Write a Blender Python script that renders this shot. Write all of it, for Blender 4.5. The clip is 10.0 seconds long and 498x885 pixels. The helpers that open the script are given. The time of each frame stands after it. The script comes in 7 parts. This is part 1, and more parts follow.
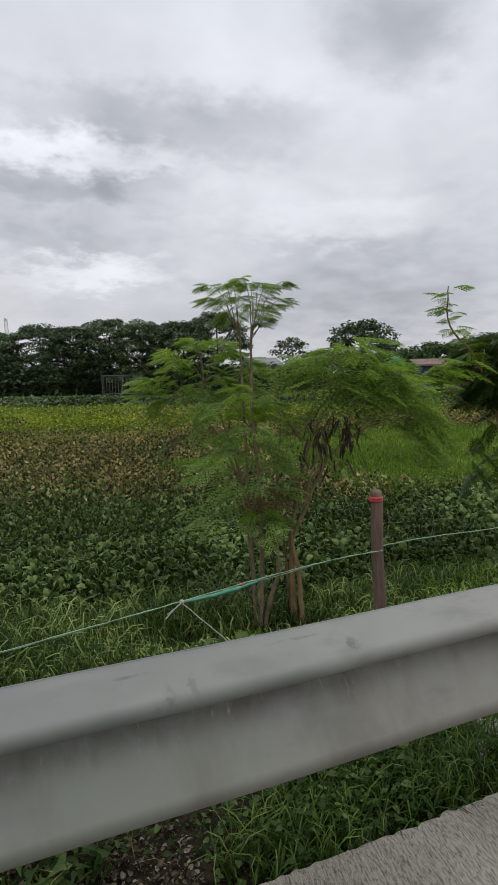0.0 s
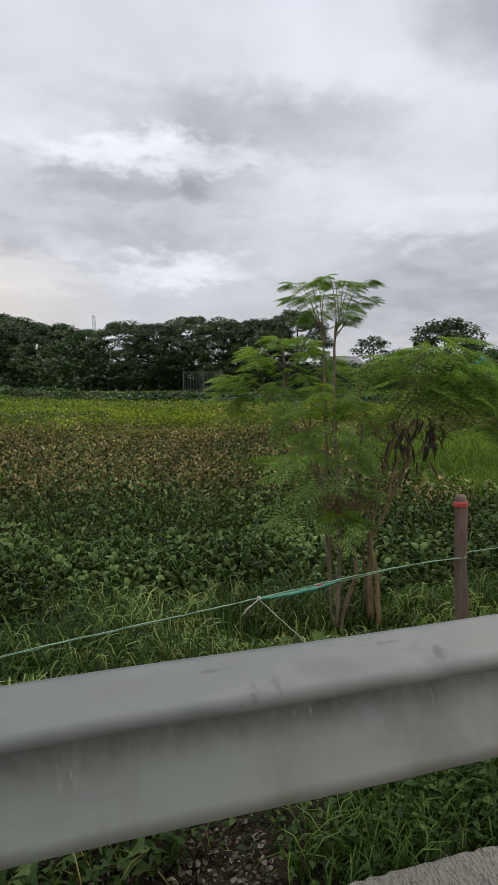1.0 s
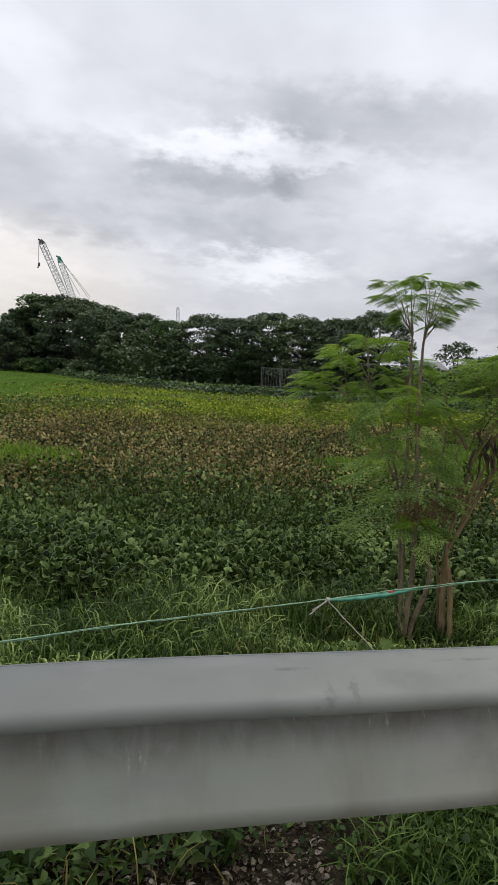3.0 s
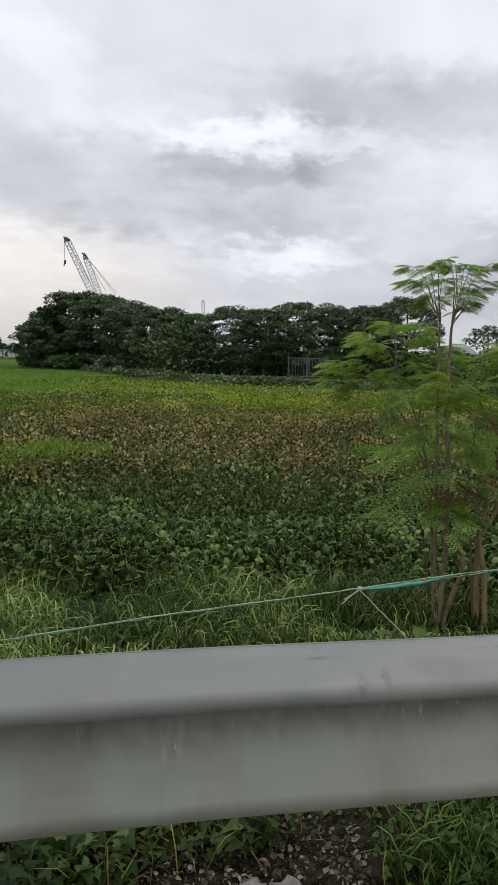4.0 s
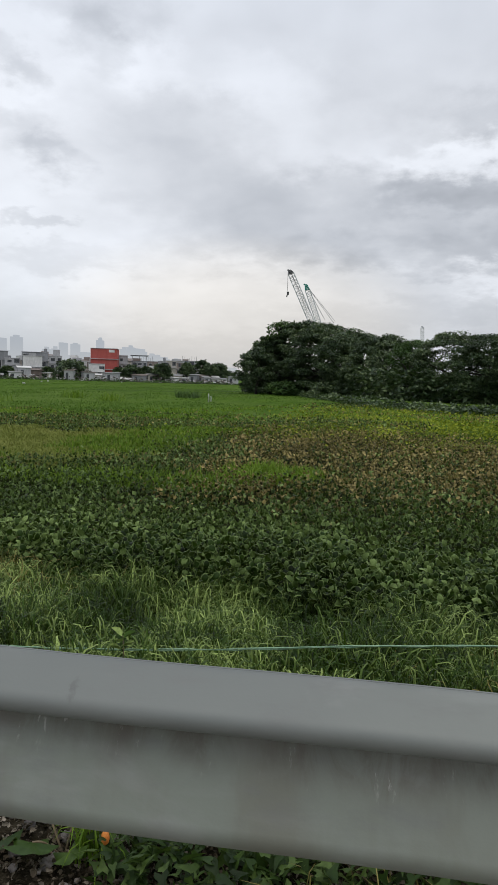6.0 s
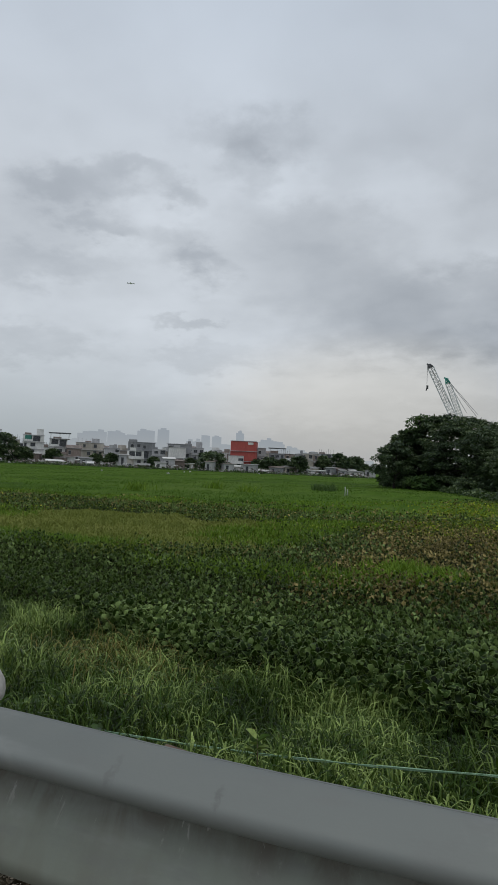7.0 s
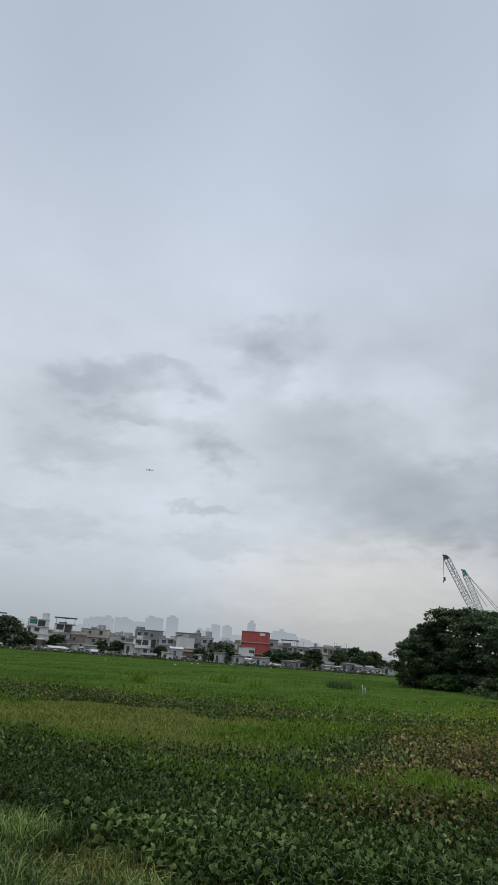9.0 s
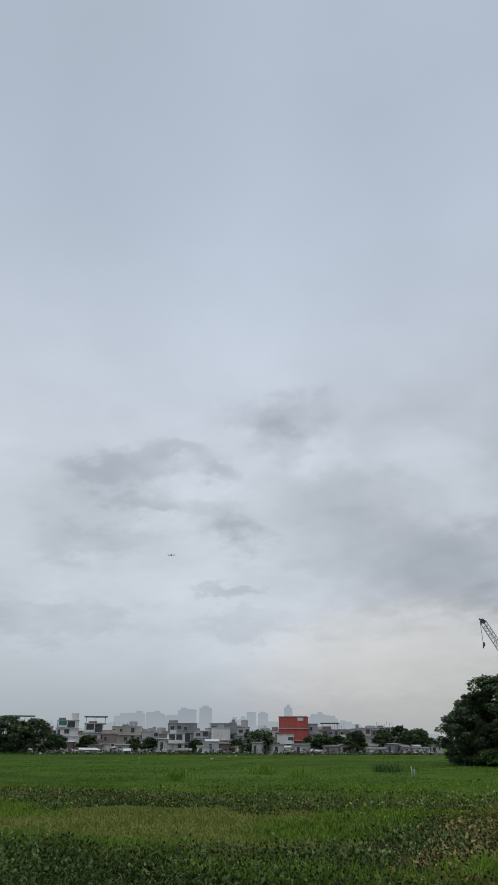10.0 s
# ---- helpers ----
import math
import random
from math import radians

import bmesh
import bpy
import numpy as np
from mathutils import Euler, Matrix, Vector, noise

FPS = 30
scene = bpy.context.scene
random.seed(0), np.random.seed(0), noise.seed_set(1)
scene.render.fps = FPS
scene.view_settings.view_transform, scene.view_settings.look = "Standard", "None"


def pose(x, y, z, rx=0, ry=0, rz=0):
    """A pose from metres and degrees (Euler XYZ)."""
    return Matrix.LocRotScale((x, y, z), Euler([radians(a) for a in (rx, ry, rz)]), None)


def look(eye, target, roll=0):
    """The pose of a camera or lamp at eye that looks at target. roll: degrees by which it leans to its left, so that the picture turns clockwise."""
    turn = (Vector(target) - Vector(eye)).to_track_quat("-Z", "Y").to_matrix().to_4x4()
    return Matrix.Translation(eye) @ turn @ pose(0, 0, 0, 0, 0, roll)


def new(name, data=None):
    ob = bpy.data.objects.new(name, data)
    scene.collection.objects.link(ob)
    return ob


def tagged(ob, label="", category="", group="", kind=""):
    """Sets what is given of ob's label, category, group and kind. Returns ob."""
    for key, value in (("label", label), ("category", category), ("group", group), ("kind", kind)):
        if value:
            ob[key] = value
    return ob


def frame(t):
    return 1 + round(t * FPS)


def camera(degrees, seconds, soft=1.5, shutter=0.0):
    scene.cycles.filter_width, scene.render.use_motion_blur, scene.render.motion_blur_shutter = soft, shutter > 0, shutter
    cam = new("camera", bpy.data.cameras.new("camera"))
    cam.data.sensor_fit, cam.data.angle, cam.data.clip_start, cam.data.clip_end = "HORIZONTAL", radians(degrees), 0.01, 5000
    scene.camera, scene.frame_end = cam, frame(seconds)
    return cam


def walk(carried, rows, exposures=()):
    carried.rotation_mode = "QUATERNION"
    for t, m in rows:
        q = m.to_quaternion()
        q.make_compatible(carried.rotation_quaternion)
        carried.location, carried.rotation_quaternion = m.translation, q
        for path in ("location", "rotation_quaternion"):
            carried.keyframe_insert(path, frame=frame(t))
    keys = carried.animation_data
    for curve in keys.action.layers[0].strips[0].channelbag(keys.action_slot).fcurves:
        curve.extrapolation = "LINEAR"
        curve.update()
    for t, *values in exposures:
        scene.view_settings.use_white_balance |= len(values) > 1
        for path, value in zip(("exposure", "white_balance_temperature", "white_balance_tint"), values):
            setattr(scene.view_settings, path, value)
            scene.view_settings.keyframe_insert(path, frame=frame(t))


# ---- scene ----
# The path of a hand-held camera that stands at the roadside and pans left, then up.
PATH = [
    (0.0, pose(0.055, -0.039, 1.241, 83.98, 1.15, -25.20)),
    (0.5, pose(0.045, -0.031, 1.242, 83.89, 0.11, -21.79)),
    (1.0, pose(0.034, -0.032, 1.244, 83.89, 0.25, -18.24)),
    (1.5, pose(0.026, -0.008, 1.250, 83.28, -0.87, -15.41)),
    (2.0, pose(0.027, -0.000, 1.235, 83.02, -2.18, -13.41)),
    (2.5, pose(0.011, 0.010, 1.228, 83.78, -3.21, -12.49)),
    (4.0, pose(0.016, 0.007, 1.229, 82.61, -1.34, -9.05)),
    (4.5, pose(0.014, -0.001, 1.229, 83.09, -1.41, -7.23)),
    (5.0, pose(0.012, -0.000, 1.236, 84.44, 0.19, 0.68)),
    (6.3, pose(-0.019, 0.030, 1.215, 84.55, -2.68, 12.91)),
    (6.5, pose(-0.027, 0.032, 1.216, 84.90, -3.11, 15.83)),
    (7.0, pose(-0.022, -0.012, 1.245, 92.23, -2.51, 21.71)),
    (7.5, pose(-0.024, -0.004, 1.234, 104.07, -0.05, 23.28)),
    (8.0, pose(-0.034, 0.005, 1.221, 107.51, 0.04, 23.30)),
    (8.5, pose(-0.018, 0.006, 1.207, 109.78, -2.05, 24.67)),
    (9.0, pose(-0.031, 0.010, 1.181, 108.59, -4.00, 22.65)),
    (9.5, pose(-0.031, 0.004, 1.162, 114.97, -1.28, 24.87)),
    (10.0, pose(-0.038, 0.003, 1.148, 115.28, -0.10, 25.82)),
]
cam = camera(42.06, 10.0, soft=1.1, shutter=0.03)
EXPOSURES = [(0.0, -0.03, 6620, 11.5), (0.5, 0.12, 6620, 11.5), (1.0, -0.03, 6620, 11.5), (1.5, 0.06, 6620, 11.5), (2.5, 0.08, 6620, 11.5), (4.0, 0.08, 6620, 11.5), (4.5, 0.08, 6600, 10), (5.2, 0.07, 6560, 10),
             (6.3, -0.08, 6540, 9.5), (6.6, -0.14, 6530, 9.5), (7.0, -0.52, 6380, 7), (7.5, -0.66, 6300, 6), (8.0, -0.46, 6250, 8), (8.5, -0.40, 6250, 8), (9.5, -0.48, 6250, 8), (10.0, -0.51, 6250, 8)]
walk(cam, PATH, EXPOSURES)
EYE = 1.22                                   # height of the camera over the road


# ---- node helpers ----
class Nodes:
    def __init__(self, tree):
        self.t = tree

    def add(self, kind, **values):
        n = self.t.nodes.new(kind)
        for k, v in values.items():
            n.inputs[k.replace("_", " ")].default_value = v
        return n

    def link(self, a, b):
        self.t.links.new(a, b)

    def put(self, socket, value):
        if isinstance(value, (int, float)):
            socket.default_value = value
        elif isinstance(value, (tuple, list)):
            socket.default_value = value if len(value) == len(socket.default_value) else (*value, 1)
        else:
            self.link(value, socket)

    def math(self, op, a, b=0.0, c=0.0, clamp=False):
        n = self.t.nodes.new("ShaderNodeMath")
        n.operation, n.use_clamp = op, clamp
        for i, v in enumerate((a, b, c)):
            self.put(n.inputs[i], v)
        return n.outputs[0]

    def mix(self, f, a, b, mode="MIX"):
        n = self.t.nodes.new("ShaderNodeMix")
        n.data_type, n.blend_type = "RGBA", mode
        self.put(n.inputs[0], f), self.put(n.inputs[6], a), self.put(n.inputs[7], b)
        return n.outputs[2]

    def noise(self, vector, scale, detail=4.0, rough=0.55, distort=0.0):
        n = self.add("ShaderNodeTexNoise", Scale=scale, Detail=detail, Roughness=rough, Distortion=distort)
        self.link(vector, n.inputs["Vector"])
        return n.outputs[0]

    def ramp(self, x, lo, hi, a=0.0, b=1.0, smooth=True):
        n = self.t.nodes.new("ShaderNodeMapRange")
        n.interpolation_type = "SMOOTHSTEP" if smooth else "LINEAR"
        for i, v in enumerate((x, lo, hi, a, b)):
            self.put(n.inputs[i], v)
        return n.outputs[0]

    def stretch(self, vector, scale):
        n = self.t.nodes.new("ShaderNodeMapping")
        n.inputs["Scale"].default_value = scale
        self.link(vector, n.inputs["Vector"])
        return n.outputs[0]


# ---- world: an overcast evening sky ----
SUN_AZ, SUN_EL = 165.0, 76.0                 # degrees from +y towards +x, and over the horizon
world = bpy.data.worlds.new("overcast_sky")
scene.world = world
world.use_nodes = True
world.node_tree.nodes.clear()
W = Nodes(world.node_tree)
sky = W.t.nodes.new("ShaderNodeTexSky")
sky.sky_type, sky.sun_disc = "NISHITA", False
sky.sun_elevation, sky.sun_rotation = radians(SUN_EL), radians(SUN_AZ)
sky.air_density, sky.dust_density = 1.4, 3.0
way = W.t.nodes.new("ShaderNodeTexCoord").outputs["Generated"]
sep = W.t.nodes.new("ShaderNodeSeparateXYZ")
W.link(way, sep.inputs[0])
sx, sy, sz = sep.outputs
az = W.math("MULTIPLY", W.math("ARCTAN2", sx, sy), 180 / math.pi)
el = W.math("MULTIPLY", W.math("ARCSINE", sz), 180 / math.pi)
high = W.math("MAXIMUM", sz, 0.0)
down = W.math("ADD", high, 0.30)
flat = W.t.nodes.new("ShaderNodeCombineXYZ")   # the cloud layer as a flat ceiling seen in perspective
W.link(W.math("DIVIDE", sx, down), flat.inputs[0]), W.link(W.math("DIVIDE", sy, down), flat.inputs[1])
plane = flat.outputs[0]
big = W.noise(plane, 1.9, 3.0, 0.5, 0.2)
mid = W.noise(plane, 4.0, 3.0, 0.45, 0.3)
fine = W.noise(plane, 16.0, 3.0, 0.5, 0.2)
wob_a = W.math("MULTIPLY", W.math("SUBTRACT", W.noise(plane, 4.5, 3.0, 0.5), 0.5), 9.0)
wob_b = W.math("MULTIPLY", W.math("SUBTRACT", W.noise(plane, 5.3, 3.0, 0.5), 0.5), 5.0)
curl_a = W.math("MULTIPLY", W.math("SUBTRACT", W.noise(plane, 13.0, 5.0, 0.6), 0.5), 6.0)
curl_b = W.math("MULTIPLY", W.math("SUBTRACT", W.noise(plane, 14.0, 5.0, 0.6), 0.5), 4.0)
az_w, el_w = W.math("ADD", W.math("ADD", az, wob_a), curl_a), W.math("ADD", W.math("ADD", el, wob_b), curl_b)


def cloud(a, e, wide, tall, amount, tilt=0.0):
    """A bank of cloud round azimuth a and height e, degrees; amount below 0 is darker."""
    da, de = W.math("SUBTRACT", az_w, a), W.math("SUBTRACT", el_w, e)
    if tilt:
        de = W.math("SUBTRACT", de, W.math("MULTIPLY", da, tilt))
    p, q = W.math("DIVIDE", da, wide), W.math("DIVIDE", de, tall)
    r = W.math("ADD", W.math("MULTIPLY", p, p), W.math("MULTIPLY", q, q))
    return W.math("MULTIPLY", W.math("EXPONENT", W.math("MULTIPLY", W.math("POWER", r, 1.7), -1.3)), amount)


CLOUDS = [
    (17.0, 20.0, 15.5, 3.0, -0.21),
    (8.5, 15.6, 7.0, 2.1, -0.20),
    (16.9, 15.2, 6.4, 1.9, -0.13),
    (38.4, 25.9, 6.0, 3.8, -0.20),
    (14.6, 17.6, 6.5, 1.4, 0.17),
    (7.5, 17.8, 5.4, 1.5, 0.19),
    (33.5, 12.4, 8.0, 2.0, 0.17),
    (13.0, 8.7, 6.0, 1.4, 0.16),
    (38.7, 8.8, 14.0, 6.5, -0.13),
    (26.0, 26.0, 12.0, 5.0, 0.05),
    (-3.2, 14.2, 18.0, 3.2, -0.075),
    (-1.8, 19.2, 9.5, 3.0, 0.12),
]
CLOUDS += [
    (-6.0, 16.0, 13.0, 4.6, -0.06),
    (-16.4, 7.0, 14.0, 4.0, 0.10),
    (-23.7, 27.6, 6.5, 1.9, -0.13),
    (-23.1, 25.6, 2.4, 2.6, -0.11),
    (-38.1, 22.4, 6.0, 1.7, -0.17),
    (-33.1, 24.1, 3.4, 1.0, -0.11),
    (-28.5, 23.1, 2.0, 1.3, -0.14),
    (-36.6, 19.8, 3.1, 1.0, -0.13),
    (-40.6, 16.3, 6.0, 1.9, -0.11),
    (-41.0, 19.0, 5.0, 2.4, -0.06),
    (-29.5, 18.4, 5.0, 1.8, -0.10),
]
CLOUDS += [
    (-19.5, 24.2, 4.0, 1.5, 0.08),
    (-9.0, 23.5, 5.0, 2.4, 0.09),
    (-30.5, 21.6, 4.5, 1.1, 0.07),
    (-33.5, 18.0, 4.0, 1.0, 0.07),
    (-15.0, 19.5, 6.0, 3.0, -0.05),
    (-26.0, 17.3, 2.7, 1.6, -0.12),
    (-28.3, 12.4, 3.6, 0.7, -0.13),
    (-25.8, 9.4, 6.0, 1.3, -0.09),
    (-42.5, 9.6, 8.0, 1.9, -0.11),
    (-19.5, 19.0, 6.5, 5.5, -0.07),
    (-30.0, 30.0, 26.0, 12.0, 0.05),
    (-34.0, 12.5, 14.0, 6.0, 0.05),
    (16.0, 11.6, 26.0, 2.6, -0.09),
    (28.0, 6.0, 22.0, 4.0, -0.12),
    (2.0, 10.8, 17.0, 1.8, -0.08),
    (0.0, 5.8, 12.0, 1.4, -0.05),
]
shade = W.math("MULTIPLY", W.math("SUBTRACT", big, 0.5), 0.26)
shade = W.math("ADD", shade, W.math("MULTIPLY", W.math("SUBTRACT", mid, 0.5), 0.26))
shade = W.math("ADD", shade, W.math("MULTIPLY", W.math("SUBTRACT", fine, 0.5), 0.05))
shade = W.math("MULTIPLY", shade, W.ramp(el, 2.0, 13.0, 0.12, 1.0))
shade = W.math("MULTIPLY", shade, W.ramp(az, -18.0, 2.0, 0.75, 1.0))
shade = W.math("MULTIPLY", shade, W.ramp(el, 27.0, 40.0, 1.0, 0.42))
banks = 0.0
for row in CLOUDS:
    banks = W.math("ADD", banks, cloud(*row))
ragged = W.ramp(W.noise(plane, 6.0, 3.0, 0.5, 0.2), 0.32, 0.66, 0.85, 1.2)
shade = W.math("ADD", shade, W.math("MULTIPLY", banks, ragged))
light = W.math("ADD", shade, SKY_LEVEL := 0.75)
light = W.math("MULTIPLY", light, W.ramp(el, 28.0, 55.0, 1.0, 0.86))
light = W.math("MULTIPLY", light, W.math("ADD", 1.0, W.math("MULTIPLY", W.ramp(el, 28.0, 44.0), W.ramp(az, -48.0, -4.0, -0.06, 0.12, False))))
light = W.math("MULTIPLY", light, W.ramp(el, -2.0, 9.0, 0.80, 1.0))
light = W.math("MULTIPLY", light, W.ramp(az, -26.0, -8.0, 1.11, 1.0))
low_sky = W.math("DIVIDE", W.math("MAXIMUM", el, 0.0), 6.5)
low_sky = W.math("EXPONENT", W.math("MULTIPLY", W.math("MULTIPLY", low_sky, low_sky), -1.0))
haze = W.math("MULTIPLY", low_sky, W.ramp(az, -34.0, -4.0, 0.17, 0.02))
light = W.math("MULTIPLY", light, W.math("SUBTRACT", 1.0, haze))
lum = W.math("MAXIMUM", light, 0.05)
tint = W.mix(W.ramp(el, 18.0, 48.0), (0.950, 0.990, 1.070), (0.885, 0.972, 1.125))
glow_p = W.math("DIVIDE", W.math("ADD", az, 11.0), 19.0)
glow_q = W.math("DIVIDE", W.math("SUBTRACT", el, 5.0), 8.0)
glow = W.ramp(W.math("ADD", W.math("MULTIPLY", glow_p, glow_p), W.math("MULTIPLY", glow_q, glow_q)), 0.0, 1.0, 1.0, 0.0)
tint = W.mix(W.ramp(shade, -0.30, 0.0, 0.8, 0.0), tint, (0.925, 0.985, 1.10))
tint = W.mix(W.math("MULTIPLY", glow, 0.75), tint, (1.045, 0.998, 0.94))
tint = W.mix(W.math("MULTIPLY", low_sky, W.ramp(az, -38.0, -20.0, 0.6, 0.0)), tint, (0.905, 1.0, 1.045))
grey = W.t.nodes.new("ShaderNodeVectorMath")
grey.operation = "SCALE"
W.link(tint, grey.inputs[0]), W.link(lum, grey.inputs["Scale"])
thin = W.t.nodes.new("ShaderNodeVectorMath")   # the clear sky above, through the cloud
thin.operation = "SCALE"
W.link(sky.outputs[0], thin.inputs[0])
thin.inputs["Scale"].default_value = 0.006
both = W.t.nodes.new("ShaderNodeVectorMath")
W.link(grey.outputs[0], both.inputs[0]), W.link(thin.outputs[0], both.inputs[1])
bg = W.add("ShaderNodeBackground", Strength=1.0)
W.link(both.outputs[0], bg.inputs["Color"])
W.link(bg.outputs[0], W.t.nodes.new("ShaderNodeOutputWorld").inputs[0])

sun = new("sun", bpy.data.lights.new("sun", "SUN"))
sun.data.energy, sun.data.angle, sun.data.color = 1.05, radians(60), (1.0, 0.93, 0.82)
a, e = radians(SUN_AZ), radians(SUN_EL)
sun.matrix_world = look((math.sin(a) * math.cos(e) * 60, math.cos(a) * math.cos(e) * 60, math.sin(e) * 60), (0, 0, 0))


# ---- materials ----
def base(name):
    m = bpy.data.materials.new(name)
    m.use_nodes = True
    m.node_tree.nodes.clear()
    n = Nodes(m.node_tree)
    out = n.t.nodes.new("ShaderNodeOutputMaterial")
    pos = n.t.nodes.new("ShaderNodeNewGeometry").outputs["Position"]
    return m, n, out, pos


def surface(name, dark, pale, scale=6.0, rough=0.75, metal=0.0, bump=0.3, fine=40.0, spread=1.0, stretch=(1, 1, 1), spec=0.5):
    """A solid surface that varies between two colours at two scales, with fine relief."""
    m, n, out, pos = base(name)
    v = n.stretch(pos, stretch)
    f = n.math("ADD", n.math("MULTIPLY", n.noise(v, scale, 5.0), 0.6), n.math("MULTIPLY", n.noise(v, fine, 4.0), 0.4))
    col = n.mix(n.ramp(f, 0.5 - 0.22 * spread, 0.5 + 0.22 * spread), dark, pale)
    p = n.add("ShaderNodeBsdfPrincipled", Metallic=metal, Roughness=rough)
    p.inputs["Specular IOR Level"].default_value = spec
    n.link(col, p.inputs["Base Color"])
    n.link(n.ramp(n.noise(v, scale * 2.3), 0.3, 0.7, rough - 0.1, min(rough + 0.12, 1)), p.inputs["Roughness"])
    b = n.add("ShaderNodeBump", Strength=bump, Distance=0.01)
    n.link(f, b.inputs["Height"]), n.link(b.outputs[0], p.inputs["Normal"])
    n.link(p.outputs[0], out.inputs[0])
    return m


def leafy(name, tones, patch=1.5, through_light=0.25, rough=0.5, spec=0.2, lit_margin=None):
    """Foliage: three tones spread over the leaves, one leaf differing from the next, and patches of growth."""
    m, n, out, pos = base(name)
    isl = n.t.nodes.new("ShaderNodeNewGeometry").outputs["Random Per Island"]
    isl = n.math("FRACT", n.math("ADD", isl, n.t.nodes.new("ShaderNodeObjectInfo").outputs["Random"]), 0.0)
    f = n.math("ADD", n.math("MULTIPLY", isl, 0.6), n.math("MULTIPLY", n.ramp(n.noise(pos, patch, 3.0), 0.3, 0.7), 0.4))
    r = n.t.nodes.new("ShaderNodeValToRGB")
    r.color_ramp.elements[0].position, r.color_ramp.elements[0].color = 0.12, (*tones[0], 1)
    r.color_ramp.elements[1].position, r.color_ramp.elements[1].color = 0.92, (*tones[2], 1)
    k = r.color_ramp.elements.new(0.5)
    k.color = (*tones[1], 1)
    n.link(f, r.inputs[0])
    vein = n.noise(pos, 60.0, 3.0)
    col = n.mix(n.ramp(vein, 0.35, 0.65, 0.0, 0.35), r.outputs[0], tones[0])
    # Light caught along the leaf's pale rim is painted into its colour.
    if lit_margin:
        at = n.t.nodes.new("ShaderNodeAttribute")
        at.attribute_name = "lit_margin"
        col = n.mix(n.ramp(at.outputs["Fac"], 0.45, 1.0, 0.0, 0.75), col, lit_margin)
    p = n.add("ShaderNodeBsdfPrincipled", Roughness=rough)
    p.inputs["Specular IOR Level"].default_value = spec
    n.link(col, p.inputs["Base Color"])
    t = n.t.nodes.new("ShaderNodeBsdfTranslucent")
    n.link(n.mix(0.5, col, (0.16, 0.24, 0.03)), t.inputs["Color"])
    x = n.add("ShaderNodeMixShader", Fac=through_light)
    n.link(p.outputs[0], x.inputs[1]), n.link(t.outputs[0], x.inputs[2])
    n.link(x.outputs[0], out.inputs[0])
    return m


# rubber scuffs and smears on the rail: along it, height, half sizes, strength
SCUFFS = [(0.36, 0.715, 0.014, 0.022, 0.6), (0.405, 0.722, 0.009, 0.02, 0.5), (0.335, 0.702, 0.007, 0.007, 0.7), (0.73, 0.728, 0.016, 0.010, 0.75), (-0.43, 0.722, 0.010, 0.016, 0.6),
          (-0.625, 0.722, 0.012, 0.022, 0.5), (0.30, 0.744, 0.05, 0.002, 0.7), (0.62, 0.746, 0.07, 0.002, 0.6), (-0.98, 0.72, 0.012, 0.015, 0.5)]


